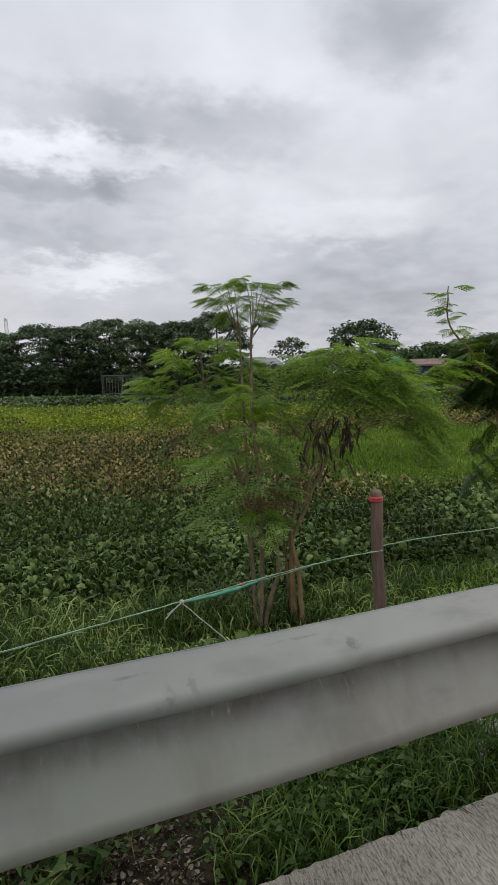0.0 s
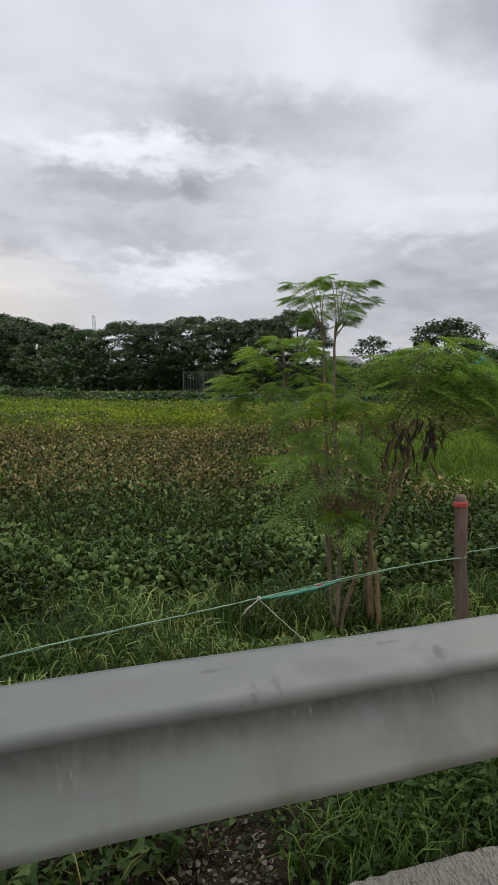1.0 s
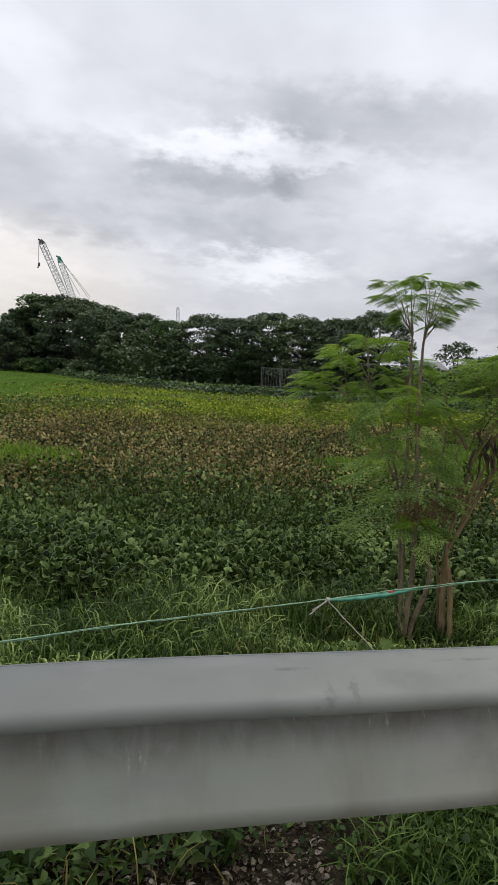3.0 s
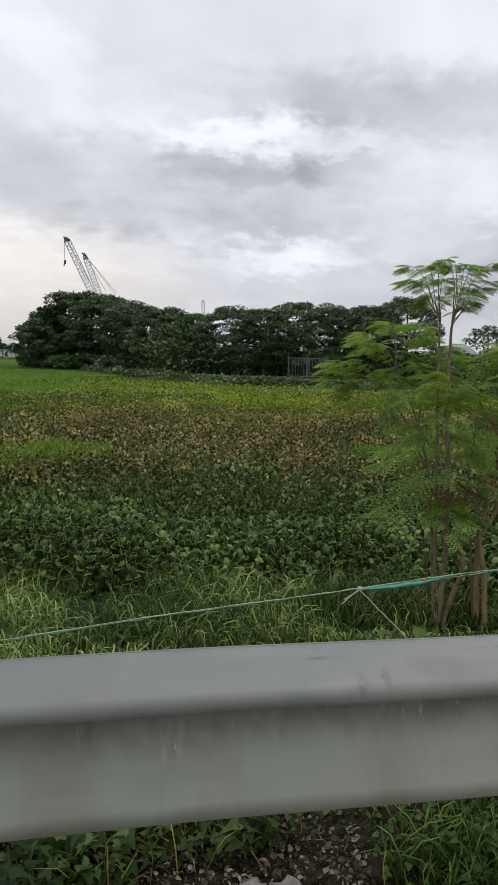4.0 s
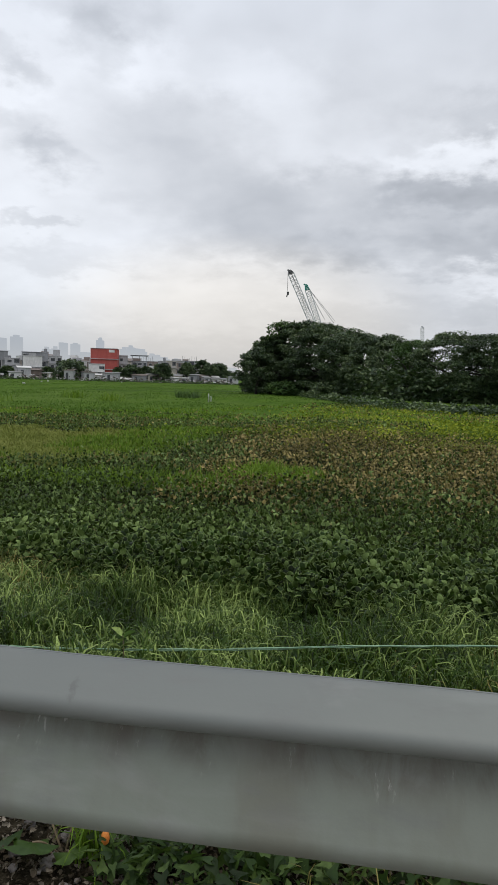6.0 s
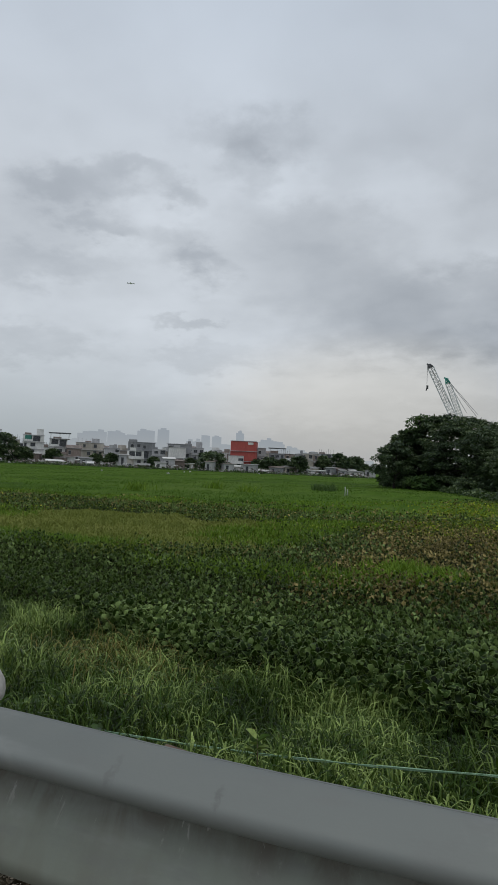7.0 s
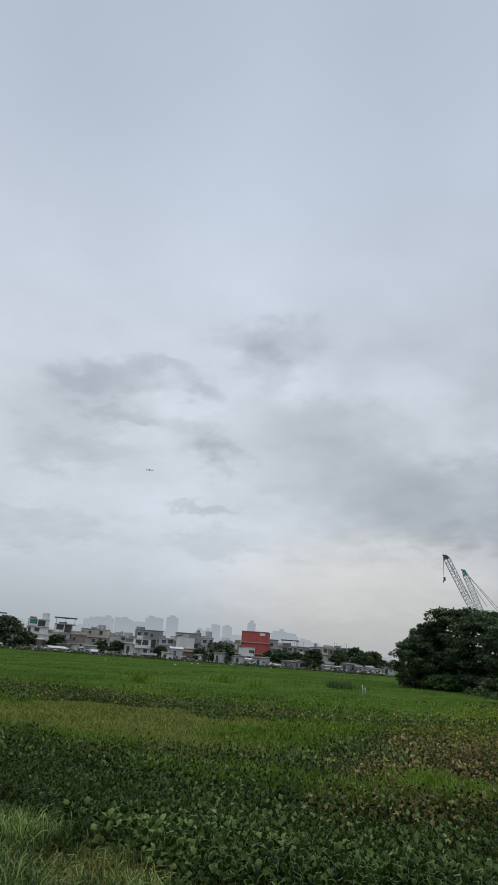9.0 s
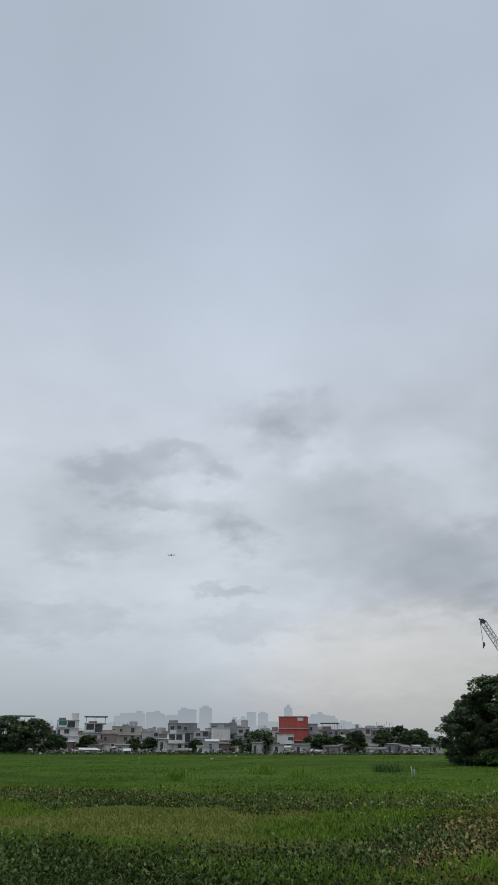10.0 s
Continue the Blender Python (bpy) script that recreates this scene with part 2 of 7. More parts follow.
def galvanised():
    """Dull zinc with drips, road dirt, dark rubber scuffs and shade painted into the fold."""
    m, n, out, pos = base("galvanised_steel")
    cloudy = n.noise(pos, 7.0, 4.0)
    streak = n.noise(n.stretch(pos, (5.0, 2.0, 1.6)), 1.0, 5.0, 0.6)
    along = n.noise(n.stretch(pos, (2.0, 12.0, 16.0)), 1.0, 4.0)
    grain = n.noise(pos, 220.0, 3.0)
    low = n.t.nodes.new("ShaderNodeSeparateXYZ")
    n.link(pos, low.inputs[0])
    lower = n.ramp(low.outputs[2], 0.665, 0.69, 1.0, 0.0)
    col = n.mix(n.ramp(cloudy, 0.3, 0.7), (0.190, 0.203, 0.182), (0.250, 0.262, 0.236))
    # The zinc runs darker towards the left and paler towards the right.
    x_noise = n.noise(n.stretch(pos, (0.9, 0.1, 0.1)), 1.0, 3.0, 0.5)
    col = n.mix(n.ramp(n.math("ADD", low.outputs[0], n.math("MULTIPLY", x_noise, 0.6)), 0.0, 1.0, 0.6, 0.0), col, (0.155, 0.168, 0.166))
    col = n.mix(n.ramp(n.math("ADD", low.outputs[0], n.math("MULTIPLY", x_noise, 0.4)), 0.5, 1.4, 0.0, 0.55), col, (0.345, 0.338, 0.308))
    warm = n.ramp(n.math("ADD", low.outputs[0], n.math("MULTIPLY", x_noise, 0.5)), 0.2, 1.1)
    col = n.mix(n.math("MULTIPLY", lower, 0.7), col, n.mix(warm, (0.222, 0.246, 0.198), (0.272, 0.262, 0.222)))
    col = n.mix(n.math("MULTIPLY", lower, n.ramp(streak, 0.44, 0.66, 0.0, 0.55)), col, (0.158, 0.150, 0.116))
    col = n.mix(n.ramp(along, 0.55, 0.75, 0.0, 0.2), col, (0.36, 0.37, 0.36))
    blot = n.noise(n.stretch(pos, (6.0, 14.0, 14.0)), 1.0, 5.0, 0.65)
    col = n.mix(n.ramp(blot, 0.48, 0.72, 0.0, 0.5), col, (0.17, 0.172, 0.165))
    col = n.mix(n.ramp(grain, 0.55, 0.75, 0.0, 0.18), col, (0.20, 0.20, 0.19))
    drip = n.noise(n.stretch(pos, (10.0, 3.0, 4.0)), 1.0, 7.0, 0.72, 1.2)
    ragged = n.noise(n.stretch(pos, (4.5, 1.0, 1.0)), 1.0, 4.0, 0.6)
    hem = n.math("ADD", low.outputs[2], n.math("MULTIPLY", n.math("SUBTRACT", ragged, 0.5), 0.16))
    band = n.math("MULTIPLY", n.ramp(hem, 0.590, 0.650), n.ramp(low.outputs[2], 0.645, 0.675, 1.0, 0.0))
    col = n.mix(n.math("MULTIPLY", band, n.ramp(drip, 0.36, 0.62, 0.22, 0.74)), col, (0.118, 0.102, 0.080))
    # Shade under the upper fold, painted as a near-black line.
    fold_shade = n.math("MULTIPLY", n.ramp(low.outputs[2], 0.655, 0.668), n.ramp(low.outputs[2], 0.672, 0.684, 1.0, 0.0))
    col = n.mix(n.math("MULTIPLY", fold_shade, n.ramp(ragged, 0.35, 0.6, 0.35, 0.8)), col, (0.055, 0.052, 0.044))
    fleck = n.noise(n.stretch(pos, (55.0, 8.0, 14.0)), 1.0, 5.0, 0.7, 0.5)
    pale = n.math("MULTIPLY", band, n.ramp(fleck, 0.60, 0.68, 0.0, 0.6))
    col = n.mix(pale, col, (0.46, 0.45, 0.42))
    smear = n.noise(n.stretch(pos, (3.0, 6.0, 5.0)), 1.0, 5.0, 0.6, 0.8)
    col = n.mix(n.ramp(smear, 0.52, 0.72, 0.0, 0.35), col, (0.30, 0.305, 0.29))
    wob = n.noise(pos, 45.0, 4.0, 0.7)
    for sx_, sz_, w_, h_, k_ in SCUFFS:
        du = n.math("DIVIDE", n.math("ADD", n.math("SUBTRACT", low.outputs[0], sx_), n.math("MULTIPLY", n.math("SUBTRACT", wob, 0.5), 0.035)), w_)
        dv = n.math("DIVIDE", n.math("SUBTRACT", low.outputs[2], sz_), h_)
        r_ = n.math("ADD", n.math("MULTIPLY", du, du), n.math("MULTIPLY", dv, dv))
        col = n.mix(n.ramp(r_, 0.0, 1.0, n.math("MULTIPLY", n.ramp(wob, 0.35, 0.6), k_), 0.0), col, (0.12, 0.12, 0.115))
    p = n.add("ShaderNodeBsdfPrincipled", Metallic=0.35, Roughness=0.6)
    n.link(col, p.inputs["Base Color"])
    n.link(n.ramp(cloudy, 0.3, 0.7, 0.52, 0.68), p.inputs["Roughness"])
    b = n.add("ShaderNodeBump", Strength=0.05, Distance=0.003)
    n.link(n.math("ADD", streak, grain), b.inputs["Height"]), n.link(b.outputs[0], p.inputs["Normal"])
    n.link(p.outputs[0], out.inputs[0])
    return m


def broomed():
    """Concrete pavement, broomed across, with pits and pale grit."""
    m, n, out, pos = base("broomed_concrete")
    turn = n.t.nodes.new("ShaderNodeMapping")
    turn.inputs["Rotation"].default_value = (0, 0, radians(14))
    n.link(pos, turn.inputs["Vector"])
    groove = n.noise(n.stretch(turn.outputs[0], (210.0, 38.0, 1.0)), 1.0, 6.0, 0.75, 0.8)
    patch, grit = n.noise(pos, 3.0, 5.0), n.noise(pos, 160.0, 3.0)
    col = n.mix(n.ramp(patch, 0.3, 0.7), (0.255, 0.235, 0.188), (0.365, 0.338, 0.28))
    col = n.mix(n.ramp(groove, 0.38, 0.56, 0.85, 0.0), col, (0.045, 0.04, 0.032))
    col = n.mix(n.ramp(grit, 0.55, 0.68, 0.0, 0.45), col, (0.46, 0.44, 0.38))
    p = n.add("ShaderNodeBsdfPrincipled", Roughness=0.9)
    n.link(col, p.inputs["Base Color"])
    b = n.add("ShaderNodeBump", Strength=0.9, Distance=0.006)
    n.link(n.math("ADD", groove, n.math("MULTIPLY", grit, 0.4)), b.inputs["Height"]), n.link(b.outputs[0], p.inputs["Normal"])
    n.link(p.outputs[0], out.inputs[0])
    return m


def marsh_ground():
    """Bare soil by the road, dark water and rotting plants under the weed, grass towards the far shores."""
    m, n, out, pos = base("marsh_ground")
    s = n.t.nodes.new("ShaderNodeSeparateXYZ")
    n.link(pos, s.inputs[0])
    patch, clump, fine = n.noise(pos, 0.055, 5.0, 0.6), n.noise(n.stretch(pos, (1, 0.22, 1)), 0.5, 6.0, 0.75), n.noise(pos, 5.0, 5.0, 0.7)
    mud = n.mix(n.ramp(fine, 0.35, 0.65), (0.005, 0.008, 0.002), (0.020, 0.025, 0.007))
    soil = n.mix(n.ramp(n.noise(pos, 18.0, 6.0, 0.7), 0.35, 0.65), (0.010, 0.008, 0.005), (0.050, 0.042, 0.028))
    crumbs = n.noise(pos, 95.0, 4.0, 0.7)
    soil = n.mix(n.ramp(crumbs, 0.60, 0.70, 0.0, 0.8), soil, (0.17, 0.15, 0.12))
    strip = n.noise(n.stretch(pos, (0.035, 0.16, 1)), 1.0, 4.0, 0.6)
    grass = n.mix(n.ramp(clump, 0.3, 0.7), (0.054, 0.110, 0.012), (0.105, 0.178, 0.022))
    grass = n.mix(n.ramp(patch, 0.42, 0.66, 0.0, 0.6), grass, (0.120, 0.175, 0.038))
    grass = n.mix(n.ramp(strip, 0.54, 0.66, 0.0, 0.75), grass, (0.030, 0.062, 0.013))
    grass = n.mix(n.ramp(fine, 0.35, 0.65, 0.35, 0.0), grass, (0.03, 0.06, 0.012))
    col = n.mix(n.ramp(s.outputs[1], 3.6, 4.6), soil, mud)
    col = n.mix(n.ramp(s.outputs[1], 22.0, 34.0), col, grass)
    p = n.add("ShaderNodeBsdfPrincipled", Roughness=0.95)
    p.inputs["Specular IOR Level"].default_value = 0.02
    n.link(col, p.inputs["Base Color"])
    b = n.add("ShaderNodeBump", Strength=0.8, Distance=0.12)
    n.link(n.math("ADD", fine, clump), b.inputs["Height"]), n.link(b.outputs[0], p.inputs["Normal"])
    n.link(p.outputs[0], out.inputs[0])
    return m


M_GROUND, M_CONCRETE, M_ZINC = marsh_ground(), broomed(), galvanised()
M_HYACINTH = leafy("hyacinth_leaf", [(0.003, 0.008, 0.001), (0.024, 0.055, 0.007), (0.29, 0.40, 0.13)], 0.5, 0.15, 0.44, 0.11, (0.23, 0.32, 0.11))
M_WILTED = leafy("wilted_leaf", [(0.012, 0.010, 0.003), (0.145, 0.112, 0.032), (0.56, 0.45, 0.18)], 0.6, 0.15, 0.6, 0.12, (0.46, 0.38, 0.18))
M_LIME = leafy("young_hyacinth_leaf", [(0.06, 0.090, 0.006), (0.25, 0.295, 0.022), (0.54, 0.59, 0.075)], 0.3, 0.25, 0.6, 0.06)
M_GRASS = leafy("bank_grass", [(0.004, 0.012, 0.001), (0.044, 0.094, 0.010), (0.46, 0.59, 0.18)], 1.2, 0.22, 0.5, 0.14)
M_BRIGHT = leafy("bright_grass", [(0.055, 0.115, 0.008), (0.140, 0.245, 0.018), (0.26, 0.375, 0.045)], 0.3, 0.3, 0.6)
M_OLIVE = leafy("seeding_grass", [(0.165, 0.198, 0.040), (0.228, 0.255, 0.058), (0.31, 0.32, 0.09)], 0.4, 0.25, 0.7)
M_DEAD = leafy("dead_leaf", [(0.03, 0.022, 0.014), (0.12, 0.095, 0.065), (0.42, 0.37, 0.30)], 4.0, 0.05, 0.85)
M_DRY = leafy("dry_straw", [(0.17, 0.135, 0.04), (0.27, 0.22, 0.07), (0.40, 0.34, 0.12)], 2.0, 0.2, 0.8)
M_WEED = leafy("roadside_weed", [(0.012, 0.030, 0.005), (0.050, 0.100, 0.016), (0.16, 0.24, 0.055)], 3.0, 0.25, 0.45)
M_LOWLEAF = leafy("older_feathery_leaf", [(0.12, 0.22, 0.055), (0.32, 0.48, 0.125), (0.52, 0.66, 0.20)], 2.0, 0.58, 0.5)
M_VERGE = leafy("verge_weed", [(0.009, 0.021, 0.004), (0.034, 0.070, 0.012), (0.12, 0.18, 0.045)], 3.0, 0.2, 0.5)
M_FRESH = leafy("fresh_leaflet", [(0.12, 0.25, 0.022), (0.28, 0.47, 0.045), (0.52, 0.68, 0.08)], 2.5, 0.58, 0.5)
M_FEATHER = leafy("feathery_leaflet", [(0.10, 0.19, 0.035), (0.27, 0.43, 0.08), (0.50, 0.65, 0.14)], 2.0, 0.60, 0.5)
M_DEADLEAFLET = leafy("withered_leaflet", [(0.05, 0.025, 0.012), (0.16, 0.085, 0.04), (0.33, 0.20, 0.11)], 2.0, 0.2, 0.8)
M_FAR = leafy("dark_tree_leaf", [(0.010, 0.024, 0.009), (0.040, 0.078, 0.027), (0.23, 0.30, 0.14)], 0.25, 0.12, 0.45, 0.4)
M_FAR2 = leafy("green_tree_leaf", [(0.022, 0.052, 0.013), (0.052, 0.105, 0.026), (0.13, 0.20, 0.06)], 0.25, 0.15, 0.5)
M_BARK = surface("brown_bark", (0.10, 0.068, 0.034), (0.31, 0.21, 0.10), 12, 0.85, 0, 0.5, 60, stretch=(1, 1, 0.25))
M_GREENBARK = surface("greenish_stem", (0.095, 0.074, 0.043), (0.26, 0.195, 0.115), 14, 0.7, 0, 0.3, 60)
M_DARKBARK = surface("dark_trunk", (0.02, 0.017, 0.014), (0.055, 0.046, 0.038), 3, 0.9, 0, 0.5, 20)
M_POD = surface("ripe_brown_pod", (0.022, 0.012, 0.010), (0.075, 0.038, 0.028), 30, 0.6, 0, 0.2, 90)
M_POST = surface("weathered_post_wood", (0.075, 0.048, 0.034), (0.21, 0.142, 0.105), 9, 0.85, 0, 0.6, 70, stretch=(1, 1, 0.15))
M_ROPE = surface("green_plastic_twine", (0.12, 0.27, 0.15), (0.34, 0.48, 0.32), 30, 0.5, 0, 0.3, 160)
M_ROPE2 = surface("teal_plastic_strip", (0.035, 0.21, 0.135), (0.12, 0.36, 0.24), 30, 0.4, 0, 0.2, 160)
M_STRING = surface("pale_string", (0.30, 0.28, 0.24), (0.52, 0.49, 0.42), 60, 0.8, 0, 0.2, 200)
M_RED = surface("red_plastic_tie", (0.36, 0.03, 0.03), (0.52, 0.07, 0.06), 40, 0.5)
M_WHITECONC = surface("whitewashed_concrete", (0.36, 0.34, 0.31), (0.58, 0.56, 0.52), 12, 0.85, 0, 0.5, 90)
M_CONC = surface("old_concrete", (0.17, 0.16, 0.15), (0.30, 0.29, 0.275), 9, 0.9, 0, 0.5, 80)
M_ROCK = surface("grey_stone", (0.12, 0.105, 0.095), (0.31, 0.28, 0.26), 22, 0.9, 0, 0.6, 110)
M_PLASTIC = surface("dirty_white_plastic", (0.30, 0.31, 0.31), (0.56, 0.57, 0.57), 25, 0.45)


# ---- mesh helpers ----
def hold(name, verts, faces, material, smooth=False):
    """A mesh object out of plain arrays."""
    me = bpy.data.meshes.new(name)
    me.from_pydata([tuple(v) for v in verts], [], [tuple(f) for f in faces])
    if smooth:
        me.polygons.foreach_set("use_smooth", [True] * len(me.polygons))
    me.materials.append(material)
    me.update()
    return new(name, me)


def soup(name, verts, faces, material, smooth=False, lit_margin=None):
    """A large mesh out of numpy arrays whose faces all have as many corners."""
    me = bpy.data.meshes.new(name)
    n, k = faces.shape
    me.vertices.add(len(verts)), me.loops.add(n * k), me.polygons.add(n)
    me.vertices.foreach_set("co", np.ascontiguousarray(verts, dtype=np.float32).ravel())
    me.loops.foreach_set("vertex_index", np.ascontiguousarray(faces, dtype=np.int32).ravel())
    me.polygons.foreach_set("loop_start", np.arange(n, dtype=np.int32) * k)
    me.polygons.foreach_set("use_smooth", np.full(n, smooth))
    me.update(calc_edges=True)
    if lit_margin is not None:
        me.attributes.new("lit_margin", "FLOAT", "POINT").data.foreach_set("value", np.ascontiguousarray(lit_margin, dtype=np.float32))
    me.materials.append(material)
    return new(name, me)


def under(ob, parent, label=""):
    ob.parent = parent
    return tagged(ob, label)


def part(name, bm, material, parent, label="", smooth=False):
    me = bpy.data.meshes.new(name)
    bmesh.ops.recalc_face_normals(bm, faces=bm.faces)
    bm.to_mesh(me)
    bm.free()
    if smooth:
        me.polygons.foreach_set("use_smooth", [True] * len(me.polygons))
    me.materials.append(material)
    ob = new(name, me)
    ob.parent = parent
    return tagged(ob, label)


def box(bm, x0, x1, y0, y1, z0, z1, bevel=0.0):
    r = bmesh.ops.create_cube(bm, size=1.0)
    for v in r["verts"]:
        v.co = Vector(((x0 + x1) / 2 + v.co.x * (x1 - x0), (y0 + y1) / 2 + v.co.y * (y1 - y0), (z0 + z1) / 2 + v.co.z * (z1 - z0)))
    if bevel:
        bmesh.ops.bevel(bm, geom=list({e for v in r["verts"] for e in v.link_edges}), offset=bevel, segments=2, affect="EDGES", profile=0.6)
    return bm


def tube_data(points, radii, sides=7):
    """Rings of a tapered tube along a line of points."""
    pts = [Vector(p) for p in points]
    verts, faces = [], []
    side = Vector((1, 0.13, 0.07))
    for i, p in enumerate(pts):
        d = (pts[min(i + 1, len(pts) - 1)] - pts[max(i - 1, 0)]).normalized()
        a = side - d * side.dot(d)
        if a.length < 1e-4:
            a = Vector((0, 1, 0)) - d * d.y
        a.normalize()
        side, b = a, d.cross(a)
        for k in range(sides):
            w = 2 * math.pi * k / sides
            verts.append(p + (a * math.cos(w) + b * math.sin(w)) * radii[i])
        if i:
            for k in range(sides):
                o, q = (i - 1) * sides, i * sides
                faces.append((o + k, o + (k + 1) % sides, q + (k + 1) % sides, q + k))
    faces.append(tuple(range(sides))[::-1])
    faces.append(tuple(range((len(pts) - 1) * sides, len(pts) * sides)))
    return verts, faces


def tube(name, points, radii, material, parent=None, sides=7, label=""):
    v, f = tube_data(points, radii, sides)
    ob = hold(name, v, f, material, True)
    ob.parent = parent
    return tagged(ob, label)


def curve_points(points, steps=6, wobble=0.0, seed=0):
    """A smooth line through the points."""
    rnd = random.Random(seed)
    p = [Vector(q) for q in points]
    out = []
    for i in range(len(p) - 1):
        a, b, c, d = p[max(i - 1, 0)], p[i], p[i + 1], p[min(i + 2, len(p) - 1)]
        for s in range(steps):
            t = s / steps
            v = 0.5 * (2 * b + (c - a) * t + (2 * a - 5 * b + 4 * c - d) * t * t + (3 * b - a - 3 * c + d) * t ** 3)
            if wobble and (i or s):
                v = v + Vector([rnd.uniform(-wobble, wobble) for _ in range(3)])
            out.append(v)
    return out + [p[-1]]


def spread(verts, faces, place, yaw, tilt, size, lean=None):
    """Copies of one small shape: turned by tilt about its own x, then by yaw, scaled and set at place. Arrays for soup()."""
    n, k = len(place), len(verts)
    v = np.repeat(verts[None].astype(np.float64), n, 0) * (size if np.ndim(size) == 2 else np.asarray(size)[:, None])[:, None, :]
    c, s = np.cos(tilt)[:, None], np.sin(tilt)[:, None]
    y, z = v[:, :, 1] * c - v[:, :, 2] * s, v[:, :, 1] * s + v[:, :, 2] * c
    x = v[:, :, 0]
    if lean is not None:
        c, s = np.cos(lean)[:, None], np.sin(lean)[:, None]
        x, z = x * c + z * s, z * c - x * s
    c, s = np.cos(yaw)[:, None], np.sin(yaw)[:, None]
    v = np.stack([x * c - y * s, x * s + y * c, z], 2) + place[:, None, :]
    f = faces[None] + (np.arange(n) * k)[:, None, None]
    return v.reshape(-1, 3), f.reshape(-1, faces.shape[1])


def ease(x):
    x = np.clip(x, 0, 1)
    return x * x * (3 - 2 * x)


# ---- the lie of the land ----
SHORE_X = np.array([-4000, -30, -20, -14.5, -10, -6.5, -3.5, 0.3, 5.5, 12, 16.4, 21, 27, 45, 4000])
SHORE_Y = np.array([247, 247, 235, 128, 92, 76, 66, 51.5, 44.5, 41, 38, 31, 26, 14, 8])


def shore(x):
    return np.interp(x, SHORE_X, SHORE_Y)


def land(x, y):
    """Height of the ground: the roadside bank, the weed-choked marsh and the far shores."""
    x, y = np.asarray(x, dtype=float), np.asarray(y, dtype=float)
    z = np.interp(y, [-4000, 1.2, 1.45, 2.1, 3.0, 4.0, 5.0, 6.2, 22, 40], [-0.2, -0.2, -0.07, -0.10, -0.30, -0.60, -0.82, -0.92, -0.92, -0.62])
    z = z + np.where(y > 1.35, 0.03 * np.sin(3.1 * x + 1.7 * y) * np.sin(2.3 * y - x), 0)
    return z + ease((y - shore(x)) / 2.0) * 0.40 * (y > 6)


xs = np.unique(np.concatenate([-np.geomspace(8, 4000, 46), np.linspace(-8, 8, 81), np.geomspace(8, 4000, 46)]))
ys = np.unique(np.concatenate([[-4000, -900, -200, -60, -20, -10, -3], np.linspace(1.2, 8, 60), np.geomspace(8, 400, 150), np.geomspace(400, 4000, 12)]))
gx, gy = np.meshgrid(xs, ys)
gv = np.stack([gx, gy, land(gx, gy)], 2).reshape(-1, 3)
i = np.arange(len(xs) * len(ys)).reshape(len(ys), len(xs))
gf = np.stack([i[:-1, :-1], i[:-1, 1:], i[1:, 1:], i[1:, :-1]], 2).reshape(-1, 4)
tagged(soup("ground", gv, gf, M_GROUND, True), "weedy bank and wide green marsh reaching the horizon", "ground", kind="structure")

# The road's concrete shoulder, with a broken, rounded edge above the bank.
bm = bmesh.new()
rnd = random.Random(4)
rows = []
n_along = 700
for k in range(n_along + 1):
    x = -7 + 14 * k / n_along
    edge = 1.297 + 0.006 * math.sin(4.1 * x) + 0.009 * noise.noise((x * 9, 0, 0)) + 0.010 * noise.noise((x * 31, 5, 0)) + rnd.uniform(-0.004, 0.004)
    rows.append([bm.verts.new(p) for p in ((x, -7.5, 0), (x, 0.4, 0), (x, edge - 0.03, 0.0), (x, edge - 0.008, -0.006), (x, edge, -0.022), (x, edge - 0.012, -0.2), (x, -7.5, -0.2))])
for p, q in zip(rows, rows[1:]):
    for k in range(7):
        bm.faces.new((p[k], q[k], q[(k + 1) % 7], p[(k + 1) % 7]))
bm.faces.new(rows[0]), bm.faces.new(rows[-1][::-1])
road = part("road", bm, M_CONCRETE, None)
tagged(road, "grey broomed concrete road shoulder with a crumbled edge", "road", kind="structure")

# ---- the guardrail ----
RAIL_Y, RAIL_Z = 1.011, 0.755                # its upper edge
rail = tagged(new("guardrail"), "dull galvanised W-beam guardrail, dirty and scuffed, beside the road", "guardrail")
rail.location = (0, 1.2, 0)
def hump(y, z, radius, first, last, count):
    """Points of a rolled fold, from one slope (degrees over level) to another."""
    return [(y - radius * math.cos(radians(a)), z + radius * math.sin(radians(a))) for a in np.linspace(first, last, count)]


prof = [(0.004, -0.006), (0.0, 0.0), (-0.006, 0.0), (-0.014, -0.003)] + hump(-0.060, -0.0535, 0.022, 60, -82, 13) + [(-0.034, -0.083), (-0.012, -0.090), (-0.008, -0.098), (-0.014, -0.107)]
prof += hump(-0.053, -0.230, 0.03, 27, -75, 12) + [(-0.014, -0.281), (0.0, -0.283)]
bm = bmesh.new()
rings = []
for k in range(121):
    x = -7 + 14 * k / 120
    dent = 0.0025 * math.sin(2.3 * x) + 0.002 * math.sin(6.1 * x + 1)
    front = [Vector((x, RAIL_Y + y + dent, RAIL_Z + z + 0.5 * dent)) for y, z in prof]
    back = [v + Vector((0, 0.004, 0.0)) for v in reversed(front)]
    rings.append([bm.verts.new(v) for v in front + back])
for p, q in zip(rings, rings[1:]):
    for k in range(len(p)):
        bm.faces.new((p[k], p[(k + 1) % len(p)], q[(k + 1) % len(p)], q[k]))
bm.faces.new(rings[0]), bm.faces.new(rings[-1][::-1])
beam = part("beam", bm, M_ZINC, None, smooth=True)
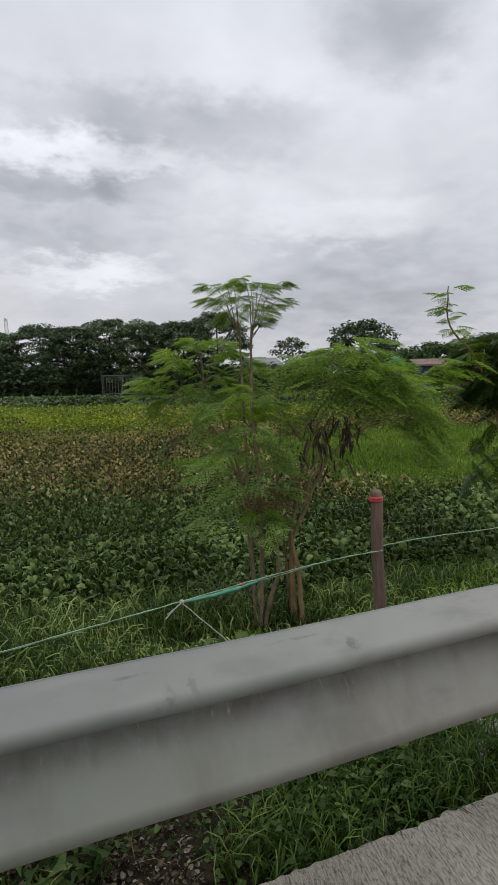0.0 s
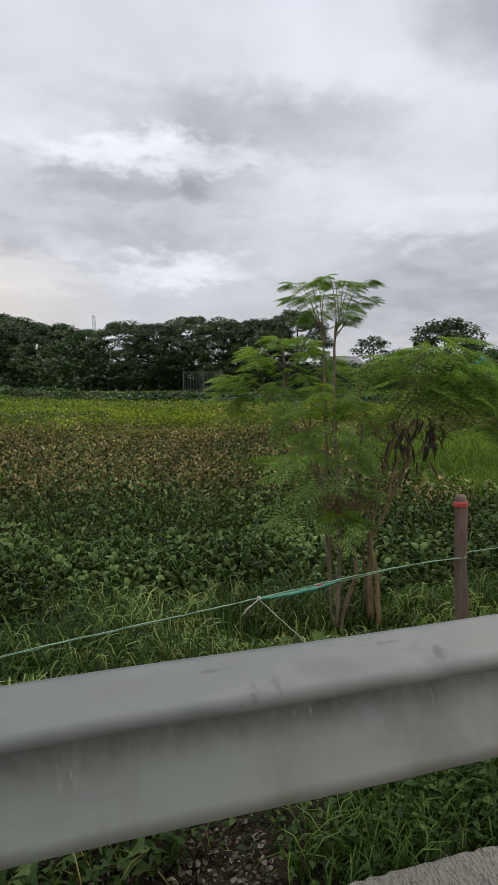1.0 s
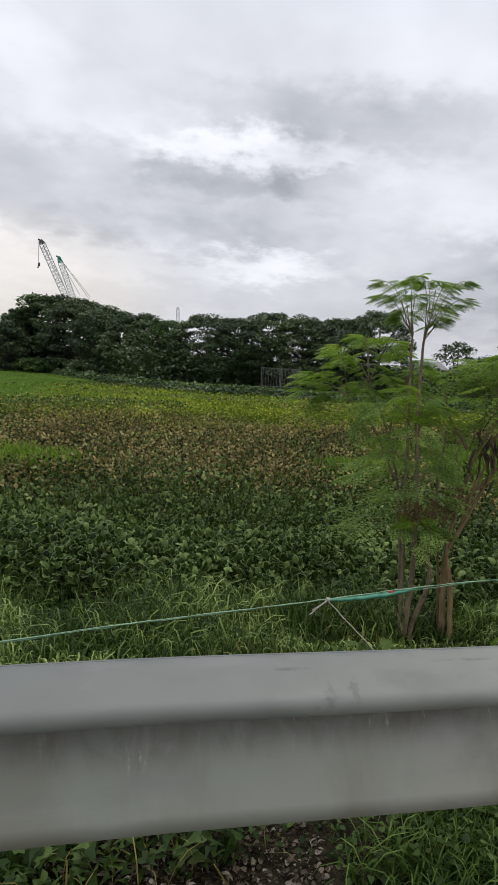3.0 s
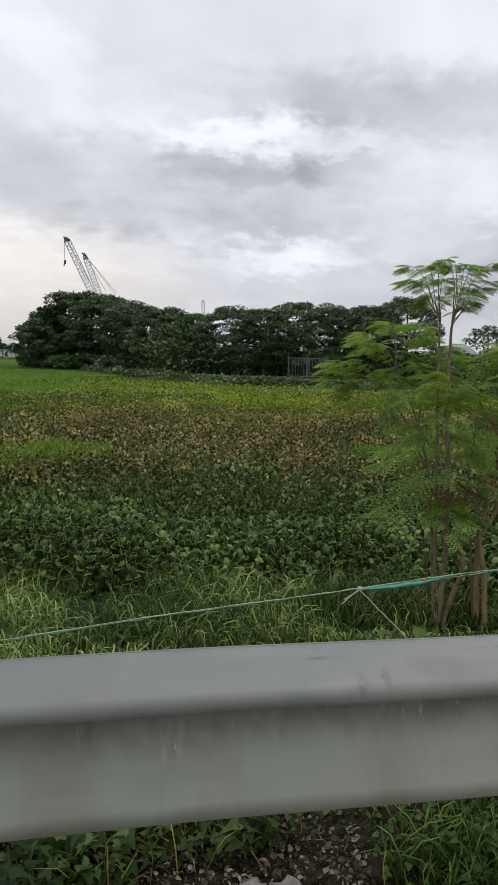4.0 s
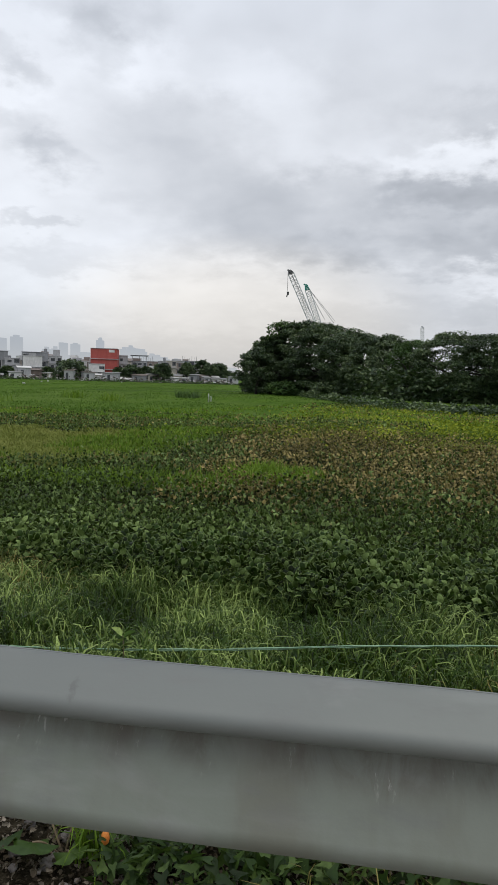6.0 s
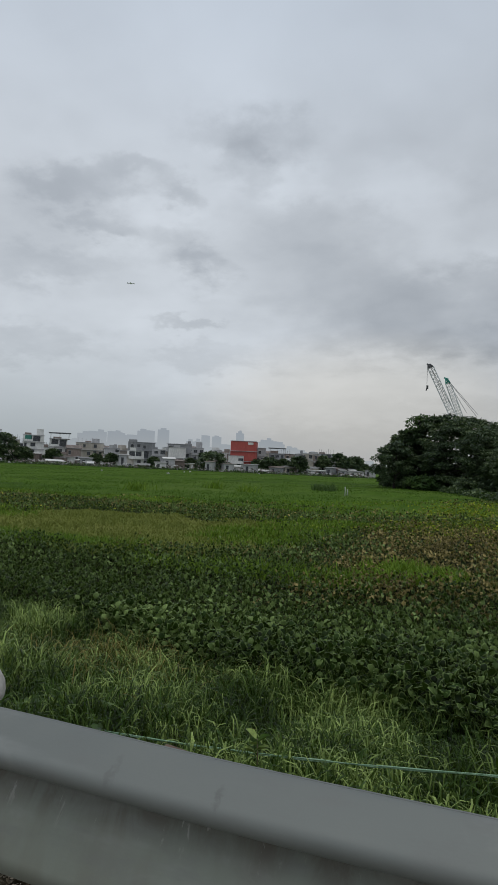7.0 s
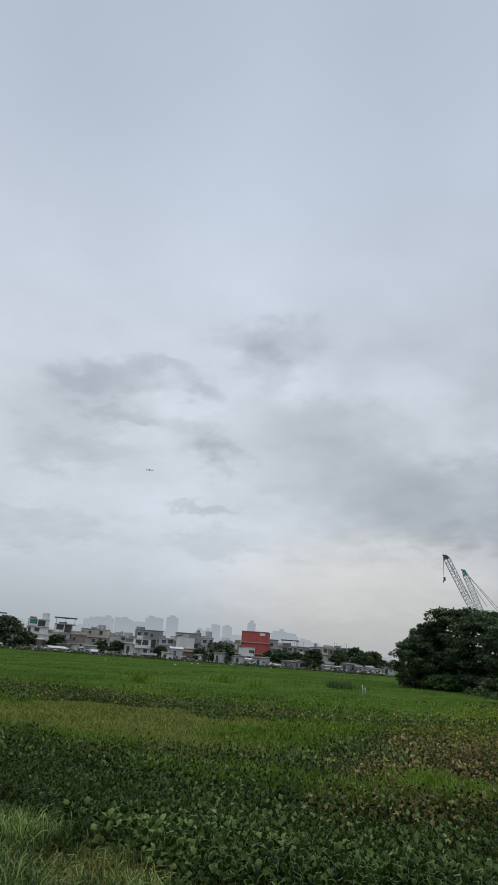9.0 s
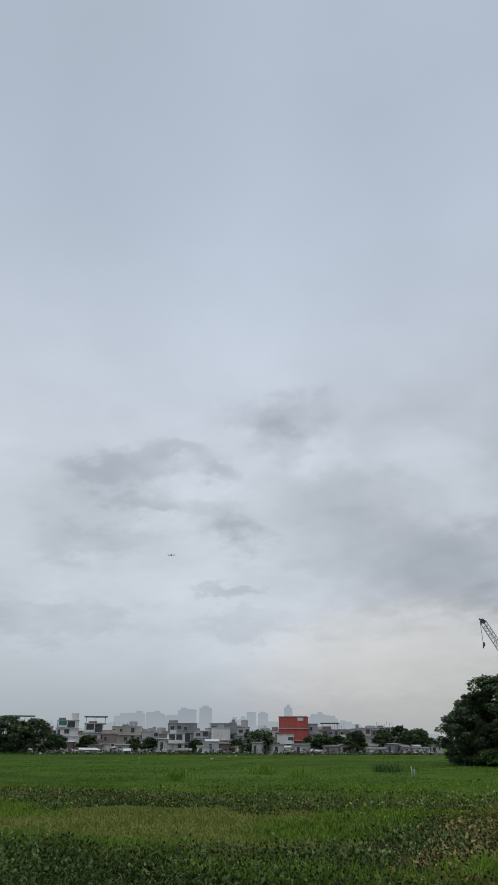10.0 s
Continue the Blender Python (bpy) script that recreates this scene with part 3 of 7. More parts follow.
beam.parent, beam.matrix_parent_inverse = rail, Matrix.Translation((0, -1.2, 0))


def lathe(bm, x, y, rows, sides=20, wob=0.0, seed=1):
    rnd = random.Random(seed)
    last = None
    for r, z in rows:
        ring = [bm.verts.new((x + (r + rnd.uniform(-wob, wob)) * math.cos(2 * math.pi * k / sides), y + (r + rnd.uniform(-wob, wob)) * math.sin(2 * math.pi * k / sides), z + rnd.uniform(-wob, wob) * 0.5)) for k in range(sides)]
        if last:
            for k in range(sides):
                bm.faces.new((last[k], last[(k + 1) % sides], ring[(k + 1) % sides], ring[k]))
        else:
            bm.faces.new(ring[::-1])
        last = ring
    bm.faces.new(last)
    return bm


for px in (-6.2, -2.2, 2.6, 6.6):
    post = part("post", box(bmesh.new(), px - 0.06, px + 0.06, 1.02, 1.16, -0.5, 0.72, 0.008), M_ZINC, None, "plain steel post behind the beam")
    post.parent, post.matrix_parent_inverse = rail, Matrix.Translation((0, -1.2, 0))

marker = tagged(new("marker_post"), "old concrete roadside post with a rounded whitewashed cap", "post")
marker.location = (-1.482, 1.49, -0.27)
part("shaft", lathe(bmesh.new(), 0, 0, [(0.09, 0.0), (0.086, 0.4), (0.083, 0.80)], wob=0.002), M_CONC, marker, smooth=True)
part("cap", lathe(bmesh.new(), 0, 0, [(0.094, 0.795), (0.104, 0.803), (0.107, 0.825), (0.103, 0.850), (0.088, 0.877), (0.056, 0.894), (0.018, 0.900)], wob=0.0015), M_WHITECONC, marker, "rounded white cap", True)

# ---- scatter shapes ----
# a cupped leaf whose rim rolls out and whose tip bends back
PAD_V = np.array([(s * w, t, 0.48 * w * c - 0.45 * t ** 3) for t, w in ((0.0, 0.06), (0.28, 0.40), (0.72, 0.42), (1.0, 0.10)) for s, c in ((-1, 0.25), (-0.72, 1.0), (0, 0), (0.72, 1.0), (1, 0.25))])
# Where the lit rim is painted: 1 along the leaf's edge.
PAD_EDGE = np.array([float(k in (0, 4) or r == 3) for r in range(4) for k in range(5)])
PAD_F = np.array([(5 * r + k, 5 * r + k + 1, 5 * r + k + 6, 5 * r + k + 5) for r in range(3) for k in range(4)])
LEAF_V = np.array([(0, 0, 0), (-0.34, 0.22, 0.14), (0.34, 0.22, 0.14), (-0.43, 0.55, 0.25), (0.43, 0.55, 0.25), (-0.26, 0.88, 0.17), (0.26, 0.88, 0.17), (0, 1.0, 0.10), (0, 0.5, 0.0)])
LEAF_F = np.array([(0, 2, 8), (2, 4, 8), (4, 6, 8), (6, 7, 8), (7, 5, 8), (5, 3, 8), (3, 1, 8), (1, 0, 8)])
FARLEAF_V = np.array([(0, 0, 0), (-0.38, 0.52, 0.06), (0.38, 0.52, 0.06), (0, 1.0, -0.26), (0, 0.55, -0.10)])
FARLEAF_EDGE = np.array([0.6, 0.8, 0.8, 0.9, 0.0])
FARLEAF_F = np.array([(0, 2, 4), (2, 3, 4), (3, 1, 4), (1, 0, 4)])
BLADE_V = np.array([(-0.5, 0, 0), (0.5, 0, 0), (-0.46, 0.06, 0.4), (0.46, 0.06, 0.4), (-0.34, 0.22, 0.75), (0.34, 0.22, 0.75), (-0.05, 0.52, 0.93), (0.05, 0.52, 0.93)])
BLADE_F = np.array([(0, 1, 3, 2), (2, 3, 5, 4), (4, 5, 7, 6)])
DROOP_V = np.array([(-0.5, 0, 0), (0.5, 0, 0), (-0.47, 0.10, 0.5), (0.47, 0.10, 0.5), (-0.42, 0.34, 0.80), (0.42, 0.34, 0.80), (-0.30, 0.66, 0.82), (0.30, 0.66, 0.82), (-0.04, 0.95, 0.52), (0.04, 0.95, 0.52)])
DROOP_F = np.array([(0, 1, 3, 2), (2, 3, 5, 4), (4, 5, 7, 6), (6, 7, 9, 8)])
rng = np.random.default_rng(11)


def bumps(x, y, scale, seed):
    """Smooth values from 0 to 1 over the plan."""
    r = np.random.default_rng(seed)
    v = np.zeros_like(x)
    for o in range(5):
        a, b = r.uniform(0, 2 * math.pi, 2)
        k = scale * (0.7 + 0.45 * o)
        v += np.sin(k * (x * math.cos(a) + y * math.sin(a)) + b) * np.sin(k * (y * math.cos(a) - x * math.sin(a)) * 0.8 + 2 * b) / (1 + 0.3 * o)
    return np.clip(0.5 + 0.32 * v, 0, 1)


def sector(n, y0, y1, x_lo=-1.75, x_hi=1.12, power=1.0):
    """Places spread evenly over the ground between two distances."""
    u = rng.random(n)
    y = np.sqrt(y0 ** 2 + (y1 ** 2 - y0 ** 2) * u) if power == 1.0 else y0 + (y1 - y0) * u ** power
    x = y * rng.uniform(x_lo, x_hi, n)
    return x, y


def bank_edge(x):
    """Where the grass of the bank ends and the floating weed begins."""
    return np.interp(x, [-14, -9, -6, -5, -4, -2.4, -1.3, 0, 1, 1.8, 3.7, 5, 8], [9.6, 8.2, 7.3, 7.1, 6.8, 6.1, 6.05, 5.5, 5.35, 5.1, 4.75, 4.9, 5.6]) + 0.35 * (bumps(x, x * 0 + 3, 2.1, 5) - 0.5)


# What grows where on the marsh, as shares from 0 to 1.
def oval(x, y, cx, cy, rx_, ry_, soft=0.5):
    r = np.sqrt(((x - cx) / rx_) ** 2 + ((y - cy) / ry_) ** 2) + 0.5 * (bumps(x, y, 0.9, 3) - 0.5)
    return 1 - ease((r - 1 + soft / 2) / soft)


def growth(x, y):
    b1, b2 = bumps(x, y, 0.55, 21), bumps(x, y, 1.6, 22)
    jit = (b1 - 0.5) * 4
    band = bumps(x * 0.3, y * 1.1, 0.9, 23)
    meadow = np.maximum.reduce([oval(x, y, -1.8, 13.2, 1.0, 0.9), oval(x, y, 5.2, 12.7, 1.0, 1.0), oval(x, y, 12.5, 13.5, 5.6, 5.2), oval(x, y, 9.0, 9.4, 2.2, 1.5), oval(x, y, -4.6, 11.6, 2.2, 0.7) * 0.5,
                                ease((y - 27 - jit) / 4) * ease((-x - 4 - jit) / 4) * (0.3 + 0.7 * ease((band - 0.25) / 0.2)), oval(x, y, -6.0, 24.0, 2.6, 1.6), oval(x, y, -6.4, 18.8, 1.9, 3.4) * 0.85,
                                oval(x, y, -20.5, 18.0, 4.2, 4.2), oval(x, y, -11.5, 12.9, 3.2, 0.7) * 0.8])
    olive = np.maximum.reduce([oval(x, y, -12.0, 17.6, 6.8, 5.0, 0.25), oval(x, y, -27, 17, 4.5, 3.5, 0.4), oval(x, y, 4.5, 22.0, 3.0, 1.2) * 0.7])
    strip = np.maximum.reduce([oval(x, y, -15, 27.5, 13, 2.6, 0.25), 0.8 * oval(x, y, -25, 38, 10, 2.2, 0.3), 0.7 * oval(x, y, -9, 33, 6, 1.3, 0.3), 0.8 * oval(x, y, -1.5, 30, 5, 2.0, 0.3)])
    meadow, olive = meadow * (1 - strip), olive * (1 - strip)
    brown = ease((y - 7.0 - jit * 0.8) / 7.5) * (1 - ease((y - 21.0 - jit) / 6)) * ease((x + 4.6 + jit * 0.3) / 2.0)
    brown = np.clip(brown * (0.45 + 0.85 * b2), 0, 0.92)
    brown = np.maximum(brown, 0.55 * oval(x, y, 6.1, 8.9, 1.2, 0.8))
    lime = ease((y - 17.5 - jit) / 4) * (1 - 0.6 * ease((y - 43) / 5)) * (0.68 + 0.6 * band) * (0.15 + 0.85 * ease((x + 8.0) / 4))
    brown = np.maximum(brown, 0.45 * ease((y - 24) / 3) * (band < 0.38))
    lime, brown = lime * (1 - strip), np.maximum(brown * (1 - strip), 0.35 * strip)
    brown = np.maximum(brown, 0.3 * ease((y - 11.0) / 3) * ease((-x - 2.0) / 2) * b2)
    return meadow, olive, brown, lime


def open_edge(x, y):
    """How far out the floating weed reaches before the open green marsh."""
    return np.interp(x, [-16, -9, -5, -1], [31, 37, 50, 60]) + 4 * bumps(x, y, 0.4, 77)


def cover():
    """Sorts the places of the floating weed and grasses of the marsh by kind."""
    made = {k: [] for k in ("hyacinth", "wilted", "lime", "meadow", "olive")}
    for y0, y1, density in ((4.6, 7.2, 600), (7.2, 9, 440), (9, 14, 270), (14, 22, 145), (22, 34, 80), (34, 52, 34)):
        n = int(density * (y1 ** 2 - y0 ** 2) / 2 * 2.87)
        x, y = sector(n, y0, y1, -1.2 if y1 < 10 else -1.75)
        ok = (y > bank_edge(x) - 0.25) & (y < shore(x) - 0.3) & (y < open_edge(x, y))
        x, y = x[ok], y[ok]
        meadow, olive, brown, lime = growth(x, y)
        u = rng.random(len(x))
        grow = np.where(u < meadow, 3, np.where(rng.random(len(x)) < olive, 4, np.where(rng.random(len(x)) < brown, 1, np.where(rng.random(len(x)) < lime, 2, 0))))
        for g, k in enumerate(made):
            s = grow == g
            made[k].append(np.stack([x[s], y[s], np.full(s.sum(), math.sqrt(340 / density))], 1))
    return {k: np.concatenate(v) for k, v in made.items()}


COVER = cover()


def floating_leaves(name, p, material, size, label, low=0.0, flat=0.0):
    n = len(p)
    rise = 0.10 * (bumps(p[:, 0], p[:, 1], 1.3, 8) - 0.5) + rng.uniform(-0.27, 0.10, n) - low
    place = np.stack([p[:, 0], p[:, 1], -0.56 + rise - 0.03 * p[:, 2] + np.clip((p[:, 1] - 22) / 18, 0, 1) * 0.12 - 0.20 * ease((p[:, 1] - 24) / 5) * ease((-p[:, 0] - 2) / 3)], 1)
    s = size * rng.uniform(0.6, 1.3, n) * np.interp(p[:, 1], [5, 9, 14, 22, 34, 52], [1.12, 1.22, 1.38, 1.7, 2.2, 2.7])
    yaw, tilt, lean = rng.uniform(0, 2 * math.pi, n), np.radians(rng.normal(70 - flat, 28, n)), np.radians(rng.normal(0, 28, n))
    near = p[:, 1] < 7.2
    for ob_name, pick, shape in ((name, near, (PAD_V, PAD_F, PAD_EDGE)), ("far_" + name, ~near, (FARLEAF_V, FARLEAF_F, FARLEAF_EDGE))):
        v, f = spread(shape[0], shape[1], place[pick], yaw[pick], tilt[pick], s[pick], lean[pick])
        tagged(soup(ob_name, v, f, material, True, np.tile(shape[2], pick.sum())), label, "water plants", kind="stuff")


floating_leaves("water_hyacinth", COVER["hyacinth"], M_HYACINTH, 0.056, "dense mat of dark green glossy water hyacinth leaves on the marsh")
floating_leaves("wilted_hyacinth", COVER["wilted"], M_WILTED, 0.054, "brown wilting water hyacinth among the green mat", 0.0, 14)
floating_leaves("young_hyacinth", COVER["lime"], M_LIME, 0.052, "yellowish green water hyacinth towards the far shore", 0.0, 46)


def blades(name, place, tall, wide, material, label, category="grass", shape=(BLADE_V, BLADE_F), bend=16):
    n = len(place)
    size = np.stack([np.broadcast_to(wide, n) * rng.uniform(0.7, 1.3, n), tall * rng.uniform(0.5, 1.0, n), tall], 1)
    v, f = spread(shape[0], shape[1], place, rng.uniform(0, 2 * math.pi, n), np.radians(rng.normal(-6, bend, n)), size, np.radians(rng.normal(0, bend, n)))
    return tagged(soup(name, v, f, material, True), label, category, kind="stuff")


def meadow(name, p, material, tall, wide, each, label, level=-0.78):
    p = p[rng.random(len(p)) < np.interp(p[:, 1], [8, 14, 22], [0.45, 0.36, 0.22])]
    q = np.repeat(p, each, 0)
    place = np.stack([q[:, 0] + rng.normal(0, 0.06, len(q)) * q[:, 2], q[:, 1] + rng.normal(0, 0.06, len(q)) * q[:, 2], np.maximum(land(q[:, 0], q[:, 1]), level)], 1)
    blades(name, place, tall * rng.uniform(0.6, 1.15, len(q)) * (0.65 + 0.7 * bumps(q[:, 0], q[:, 1], 0.8, 33)) * np.interp(q[:, 1], [13, 24], [1.0, 0.5]), wide * q[:, 2] * 1.3, material, label)


meadow("tall_marsh_grass", COVER["meadow"], M_BRIGHT, 0.27, 0.016, 4, "patches of bright green grass growing on the marsh")
meadow("seeding_grass", COVER["olive"], M_OLIVE, 0.17, 0.017, 9, "even olive-coloured grass in a flat patch of the marsh")

# Far tufts on the open green marsh.
M_FARGRASS = leafy("open_marsh_grass", [(0.056, 0.120, 0.015), (0.096, 0.182, 0.026), (0.155, 0.255, 0.045)], 0.15, 0.25, 0.6)
SPIKE_V = np.array([(-0.5, 0, 0), (0.5, 0, 0), (0.12, 0.16, 1.0), (-0.3, 0.1, 0.6)])
SPIKE_F = np.array([(0, 1, 2, 3)])
x, y = sector(150000, 29, 200, -1.75, 0.05, 2.2)
knoll = bumps(x, y * 0.5, 0.35, 31) * 0.6 + bumps(x, y * 0.6, 1.2, 32) * 0.4
ok = (y < shore(x) - 1) & (y > open_edge(x, y) - 1.5 * rng.random(len(x))) & (rng.random(len(x)) < 0.25 + knoll)
x, y, knoll = x[ok], y[ok], knoll[ok]
p = np.stack([x, y, land(x, y) - 0.03], 1)
blades("open_marsh_grass", p, (0.06 + 0.16 * knoll ** 2) * rng.uniform(0.6, 1.3, len(x)), 0.02 + 0.0014 * y, M_FARGRASS, "dense low green grass of the open marsh", shape=(SPIKE_V, SPIKE_F), bend=24)

# The grass of the bank behind the rail.
n = 84000
x, y = rng.uniform(-9, 6.5, n), rng.uniform(1.95, 9.5, n)
edge = bank_edge(x) + 0.7 * (bumps(x, x * 0, 4.5, 46) - 0.5) + rng.normal(0, 0.24, n)
ok = (y < edge) & (rng.random(n) < 0.42 + 0.75 * bumps(x, y, 2.2, 41)) & (np.abs(x) < y * 1.25 + 1)
x, y = x[ok], y[ok]
p = np.stack([x, y, land(x, y) - 0.02], 1)
tall = (0.10 + 0.30 * bumps(x, y, 2.3, 42) + 0.16 * bumps(x, y, 6.0, 45)) * np.interp(y, [1.9, 2.8, 3.4, 4.2], [0.36, 0.55, 0.8, 1.1]) * np.interp(x, [-6, 1.5, 3], [1.1, 1.0, 0.8])
q = np.repeat(p, 2, 0) + rng.normal(0, 0.035, (2 * len(p), 3)) * (1, 1, 0)
tall = tall * (1 - 0.5 * ease((x - 0.9) / 0.6) * ease((2.9 - x) / 0.3) * ease((4.3 - y) / 0.5))
h = np.repeat(tall, 2) * rng.uniform(0.55, 1.2, 2 * len(p))
half = rng.random(len(q)) < 0.3
blades("bank_grass", q[half], h[half] * 0.72, 0.0080, M_GRASS, "long green grass on the bank behind the guardrail", bend=15)
blades("drooping_bank_grass", q[~half], h[~half] * 0.78, 0.0098, M_GRASS, "arching blades of green grass on the bank", shape=(DROOP_V, DROOP_F), bend=13)
n = 5200
x, y = rng.uniform(2.35, 5.2, n), rng.uniform(2.4, 4.9, n)
ok = (y < bank_edge(x)) & (rng.random(n) < ease((x - 2.3) / 0.9)) & (bumps(x, y, 2.4, 47) > 0.35)
p = np.stack([x[ok], y[ok], land(x[ok], y[ok])], 1)
blades("fresh_bank_grass", p, rng.uniform(0.10, 0.24, len(p)), 0.011, M_BRIGHT, "bright green grass on the bank past the fence post", shape=(DROOP_V, DROOP_F), bend=14)
n = 420
x, y = rng.uniform(-6, 4, n), rng.uniform(2.4, 6.0, n)
ok = (bumps(x, y, 1.4, 44) > 0.6) & (y < bank_edge(x))
p = np.stack([x[ok], y[ok], land(x[ok], y[ok])], 1)
n = 420
gx, gy = rng.normal(-3.7, 0.5, n), rng.normal(5.6, 0.6, n)
ok = gy < bank_edge(gx)
gold = np.stack([gx[ok], gy[ok], land(gx[ok], gy[ok])], 1)
blades("golden_grass", gold, rng.uniform(0.20, 0.42, len(gold)), 0.007, M_DRY, "yellowing grass stalks in a thin patch on the bank", shape=(DROOP_V, DROOP_F))
blades("dry_grass", p, rng.uniform(0.14, 0.26, len(p)), 0.005, M_DRY, "dry straw-coloured stalks standing in the bank grass", shape=(DROOP_V, DROOP_F))

n = 1500
x, y = rng.uniform(-1.6, 1.6, n), rng.uniform(1.95, 2.75, n)
ok = bumps(x, y, 2.6, 48) > 0.5
p = np.stack([x[ok], y[ok], land(x[ok], y[ok])], 1)
blades("withered_grass", p, rng.uniform(0.05, 0.15, len(p)), 0.008, M_DEAD, "withered brown grass along the top of the bank", shape=(DROOP_V, DROOP_F), bend=24)

# Broad-leaved weeds under the rail and low on the bank.
HEART_V = np.array([(0, 0, 0), (-0.30, -0.06, 0.03), (0.30, -0.06, 0.03), (-0.46, 0.22, 0.08), (0.46, 0.22, 0.08), (-0.33, 0.58, 0.06), (0.33, 0.58, 0.06), (0, 1.0, -0.10), (0, 0.42, -0.01)])
HEART_F = np.array([(0, 2, 8), (2, 4, 8), (4, 6, 8), (6, 7, 8), (7, 5, 8), (5, 3, 8), (3, 1, 8), (1, 0, 8)])


ARROW_V = np.array([(0, 0, 0), (-0.30, -0.20, 0.02), (0.30, -0.20, 0.02), (-0.36, 0.04, 0.05), (0.36, 0.04, 0.05), (-0.17, 0.34, 0.05), (0.17, 0.34, 0.05), (0, 1.0, -0.12), (0, 0.30, -0.02)])


def weeds(name, n, x0, x1, y0, y1, height, size, material, label, keep=None):
    x, y = rng.uniform(x0, x1, n), rng.uniform(y0, y1, n)
    shape = ARROW_V if "trailing" in name else HEART_V
    if keep is not None:
        s = keep(x, y)
        x, y = x[s], y[s]
    top = height * (0.35 + 0.8 * bumps(x, y, 3.0, 51))
    z = land(x, y) + top * rng.random(len(x)) ** 0.7
    v, f = spread(shape, HEART_F, np.stack([x, y, z], 1), rng.uniform(0, 2 * math.pi, len(x)), np.radians(rng.normal(-2, 36, len(x))), size * rng.uniform(0.5, 1.35, len(x)), np.radians(rng.normal(0, 22, len(x))))
    return tagged(soup(name, v, f, material, True), label, "weeds", kind="stuff")


weeds("roadside_weeds", 11000, 0.30, 3.0, 1.32, 2.4, 0.14, 0.017, M_VERGE, "low broad-leaved green weeds on the soil under the guardrail", lambda x, y: (bumps(x, y, 3.4, 52) > 0.25 + 0.5 * ease((y - 1.8) / 0.5) + 0.5 * ease((x - 2.1) / 0.8)) & ((x > 0.6) | (y > 1.52)))
weeds("leafy_weeds", 1100, 0.30, 2.4, 1.34, 2.1, 0.16, 0.027, M_VERGE, "larger soft-leaved weeds under the guardrail", lambda x, y: (bumps(x, y, 2.7, 57) > 0.35) & ((x > 0.6) | (y > 1.52)))
weeds("outer_weeds", 9500, -6.5, 7.0, 1.33, 2.6, 0.12, 0.028, M_VERGE, "scattered low weeds along the verge behind the guardrail", lambda x, y: ((x < -1.75) | (x > 2.2)) & (bumps(x, y, 2.2, 56) > 0.28))
weeds("trailing_weeds", 2200, -0.62, 0.36, 1.42, 2.2, 0.15, 0.046, M_VERGE, "trailing vine with pointed green leaves under the guardrail", lambda x, y: (bumps(x, y, 3.0, 53) > 0.3) & ((x < 0.0) | (y > 1.50)))
weeds("bank_weeds", 5500, -6, 6, 2.1, 5.4, 0.16, 0.06, M_WEED, "small broad-leaved weeds among the bank grass", lambda x, y: bumps(x, y, 1.7, 54) > np.where(x > 1.2, 0.42, 0.62))


# ---- saplings on the bank ----
def pinna(length, width, pairs, leaflet_wide):
    """One strip of a compound leaf: pointed leaflets in pairs along a rib that points along +y and droops."""
    v, f = [], []
    for k in range(pairs):
        t = (k + 0.6) / pairs
        y, z = t * length, -0.22 * length * t * t
        w = width * (1 - 0.45 * abs(2 * t - 0.9)) * 0.5
        d = leaflet_wide * 0.5
        for s in (-1, 1):
            o = len(v)
            v += [(0, y, z), (s * w * 0.5, y + d + w * 0.15, z + 0.04 * w), (s * w, y + w * 0.38, z - 0.22 * w), (s * w * 0.5, y - d + w * 0.2, z - 0.02 * w)]
            f.append((o, o + 1, o + 2, o + 3) if s < 0 else (o + 3, o + 2, o + 1, o))
    if width < 0.06:
        o, r = len(v), 0.0011
        v += [(-r, 0, 0.001), (r, 0, 0.001), (r, length, -0.22 * length), (-r, length, -0.22 * length)]
        f.append((o, o + 1, o + 2, o + 3))
    return np.array(v), np.array(f)


def feather(length, count, pin, droop=0.35, spread_deg=58):
    """A twice-feathered leaf along +y, arching down, made of pinnae set in pairs."""
    vs, fs, o = [], [], 0
    pv, pf = pin
    for k in range(count):
        t = 0.25 + 0.75 * (k + 0.5) / count
        y, z = t * length, length * (0.16 * t - droop * t * t)
        for s in (-1, 1):
            a = -s * radians(spread_deg * (1.12 - 0.45 * t))
            size = 1.05 - 0.5 * abs(t - 0.5)
            v = pv * size
            x2, y2 = v[:, 0] * math.cos(a) - v[:, 1] * math.sin(a), v[:, 0] * math.sin(a) + v[:, 1] * math.cos(a)
            v = np.stack([x2, y2 + y, v[:, 2] + z - 0.25 * np.abs(x2)], 1)
            vs.append(v), fs.append(pf + o)
            o += len(v)
    rib = [(0, length * t, length * (0.16 * t - droop * t * t)) for t in (0, 0.25, 0.5, 0.75, 1)]
    for a, b in zip(rib, rib[1:]):
        r = 0.0022
        vs.append(np.array([(-r, a[1], a[2]), (r, a[1], a[2]), (r, b[1], b[2]), (-r, b[1], b[2])])), fs.append(np.array([[0, 1, 2, 3]]) + o)
        o += 4
    return np.concatenate(vs), np.concatenate(fs)


FEATHER = feather(0.32, 4, pinna(0.17, 0.050, 5, 0.034), 0.48, 52)
FEATHER_BIG = feather(0.30, 5, pinna(0.115, 0.064, 4, 0.040), 0.34)
COARSE = feather(0.36, 6, pinna(0.19, 0.085, 4, 0.075), 0.40, 46)


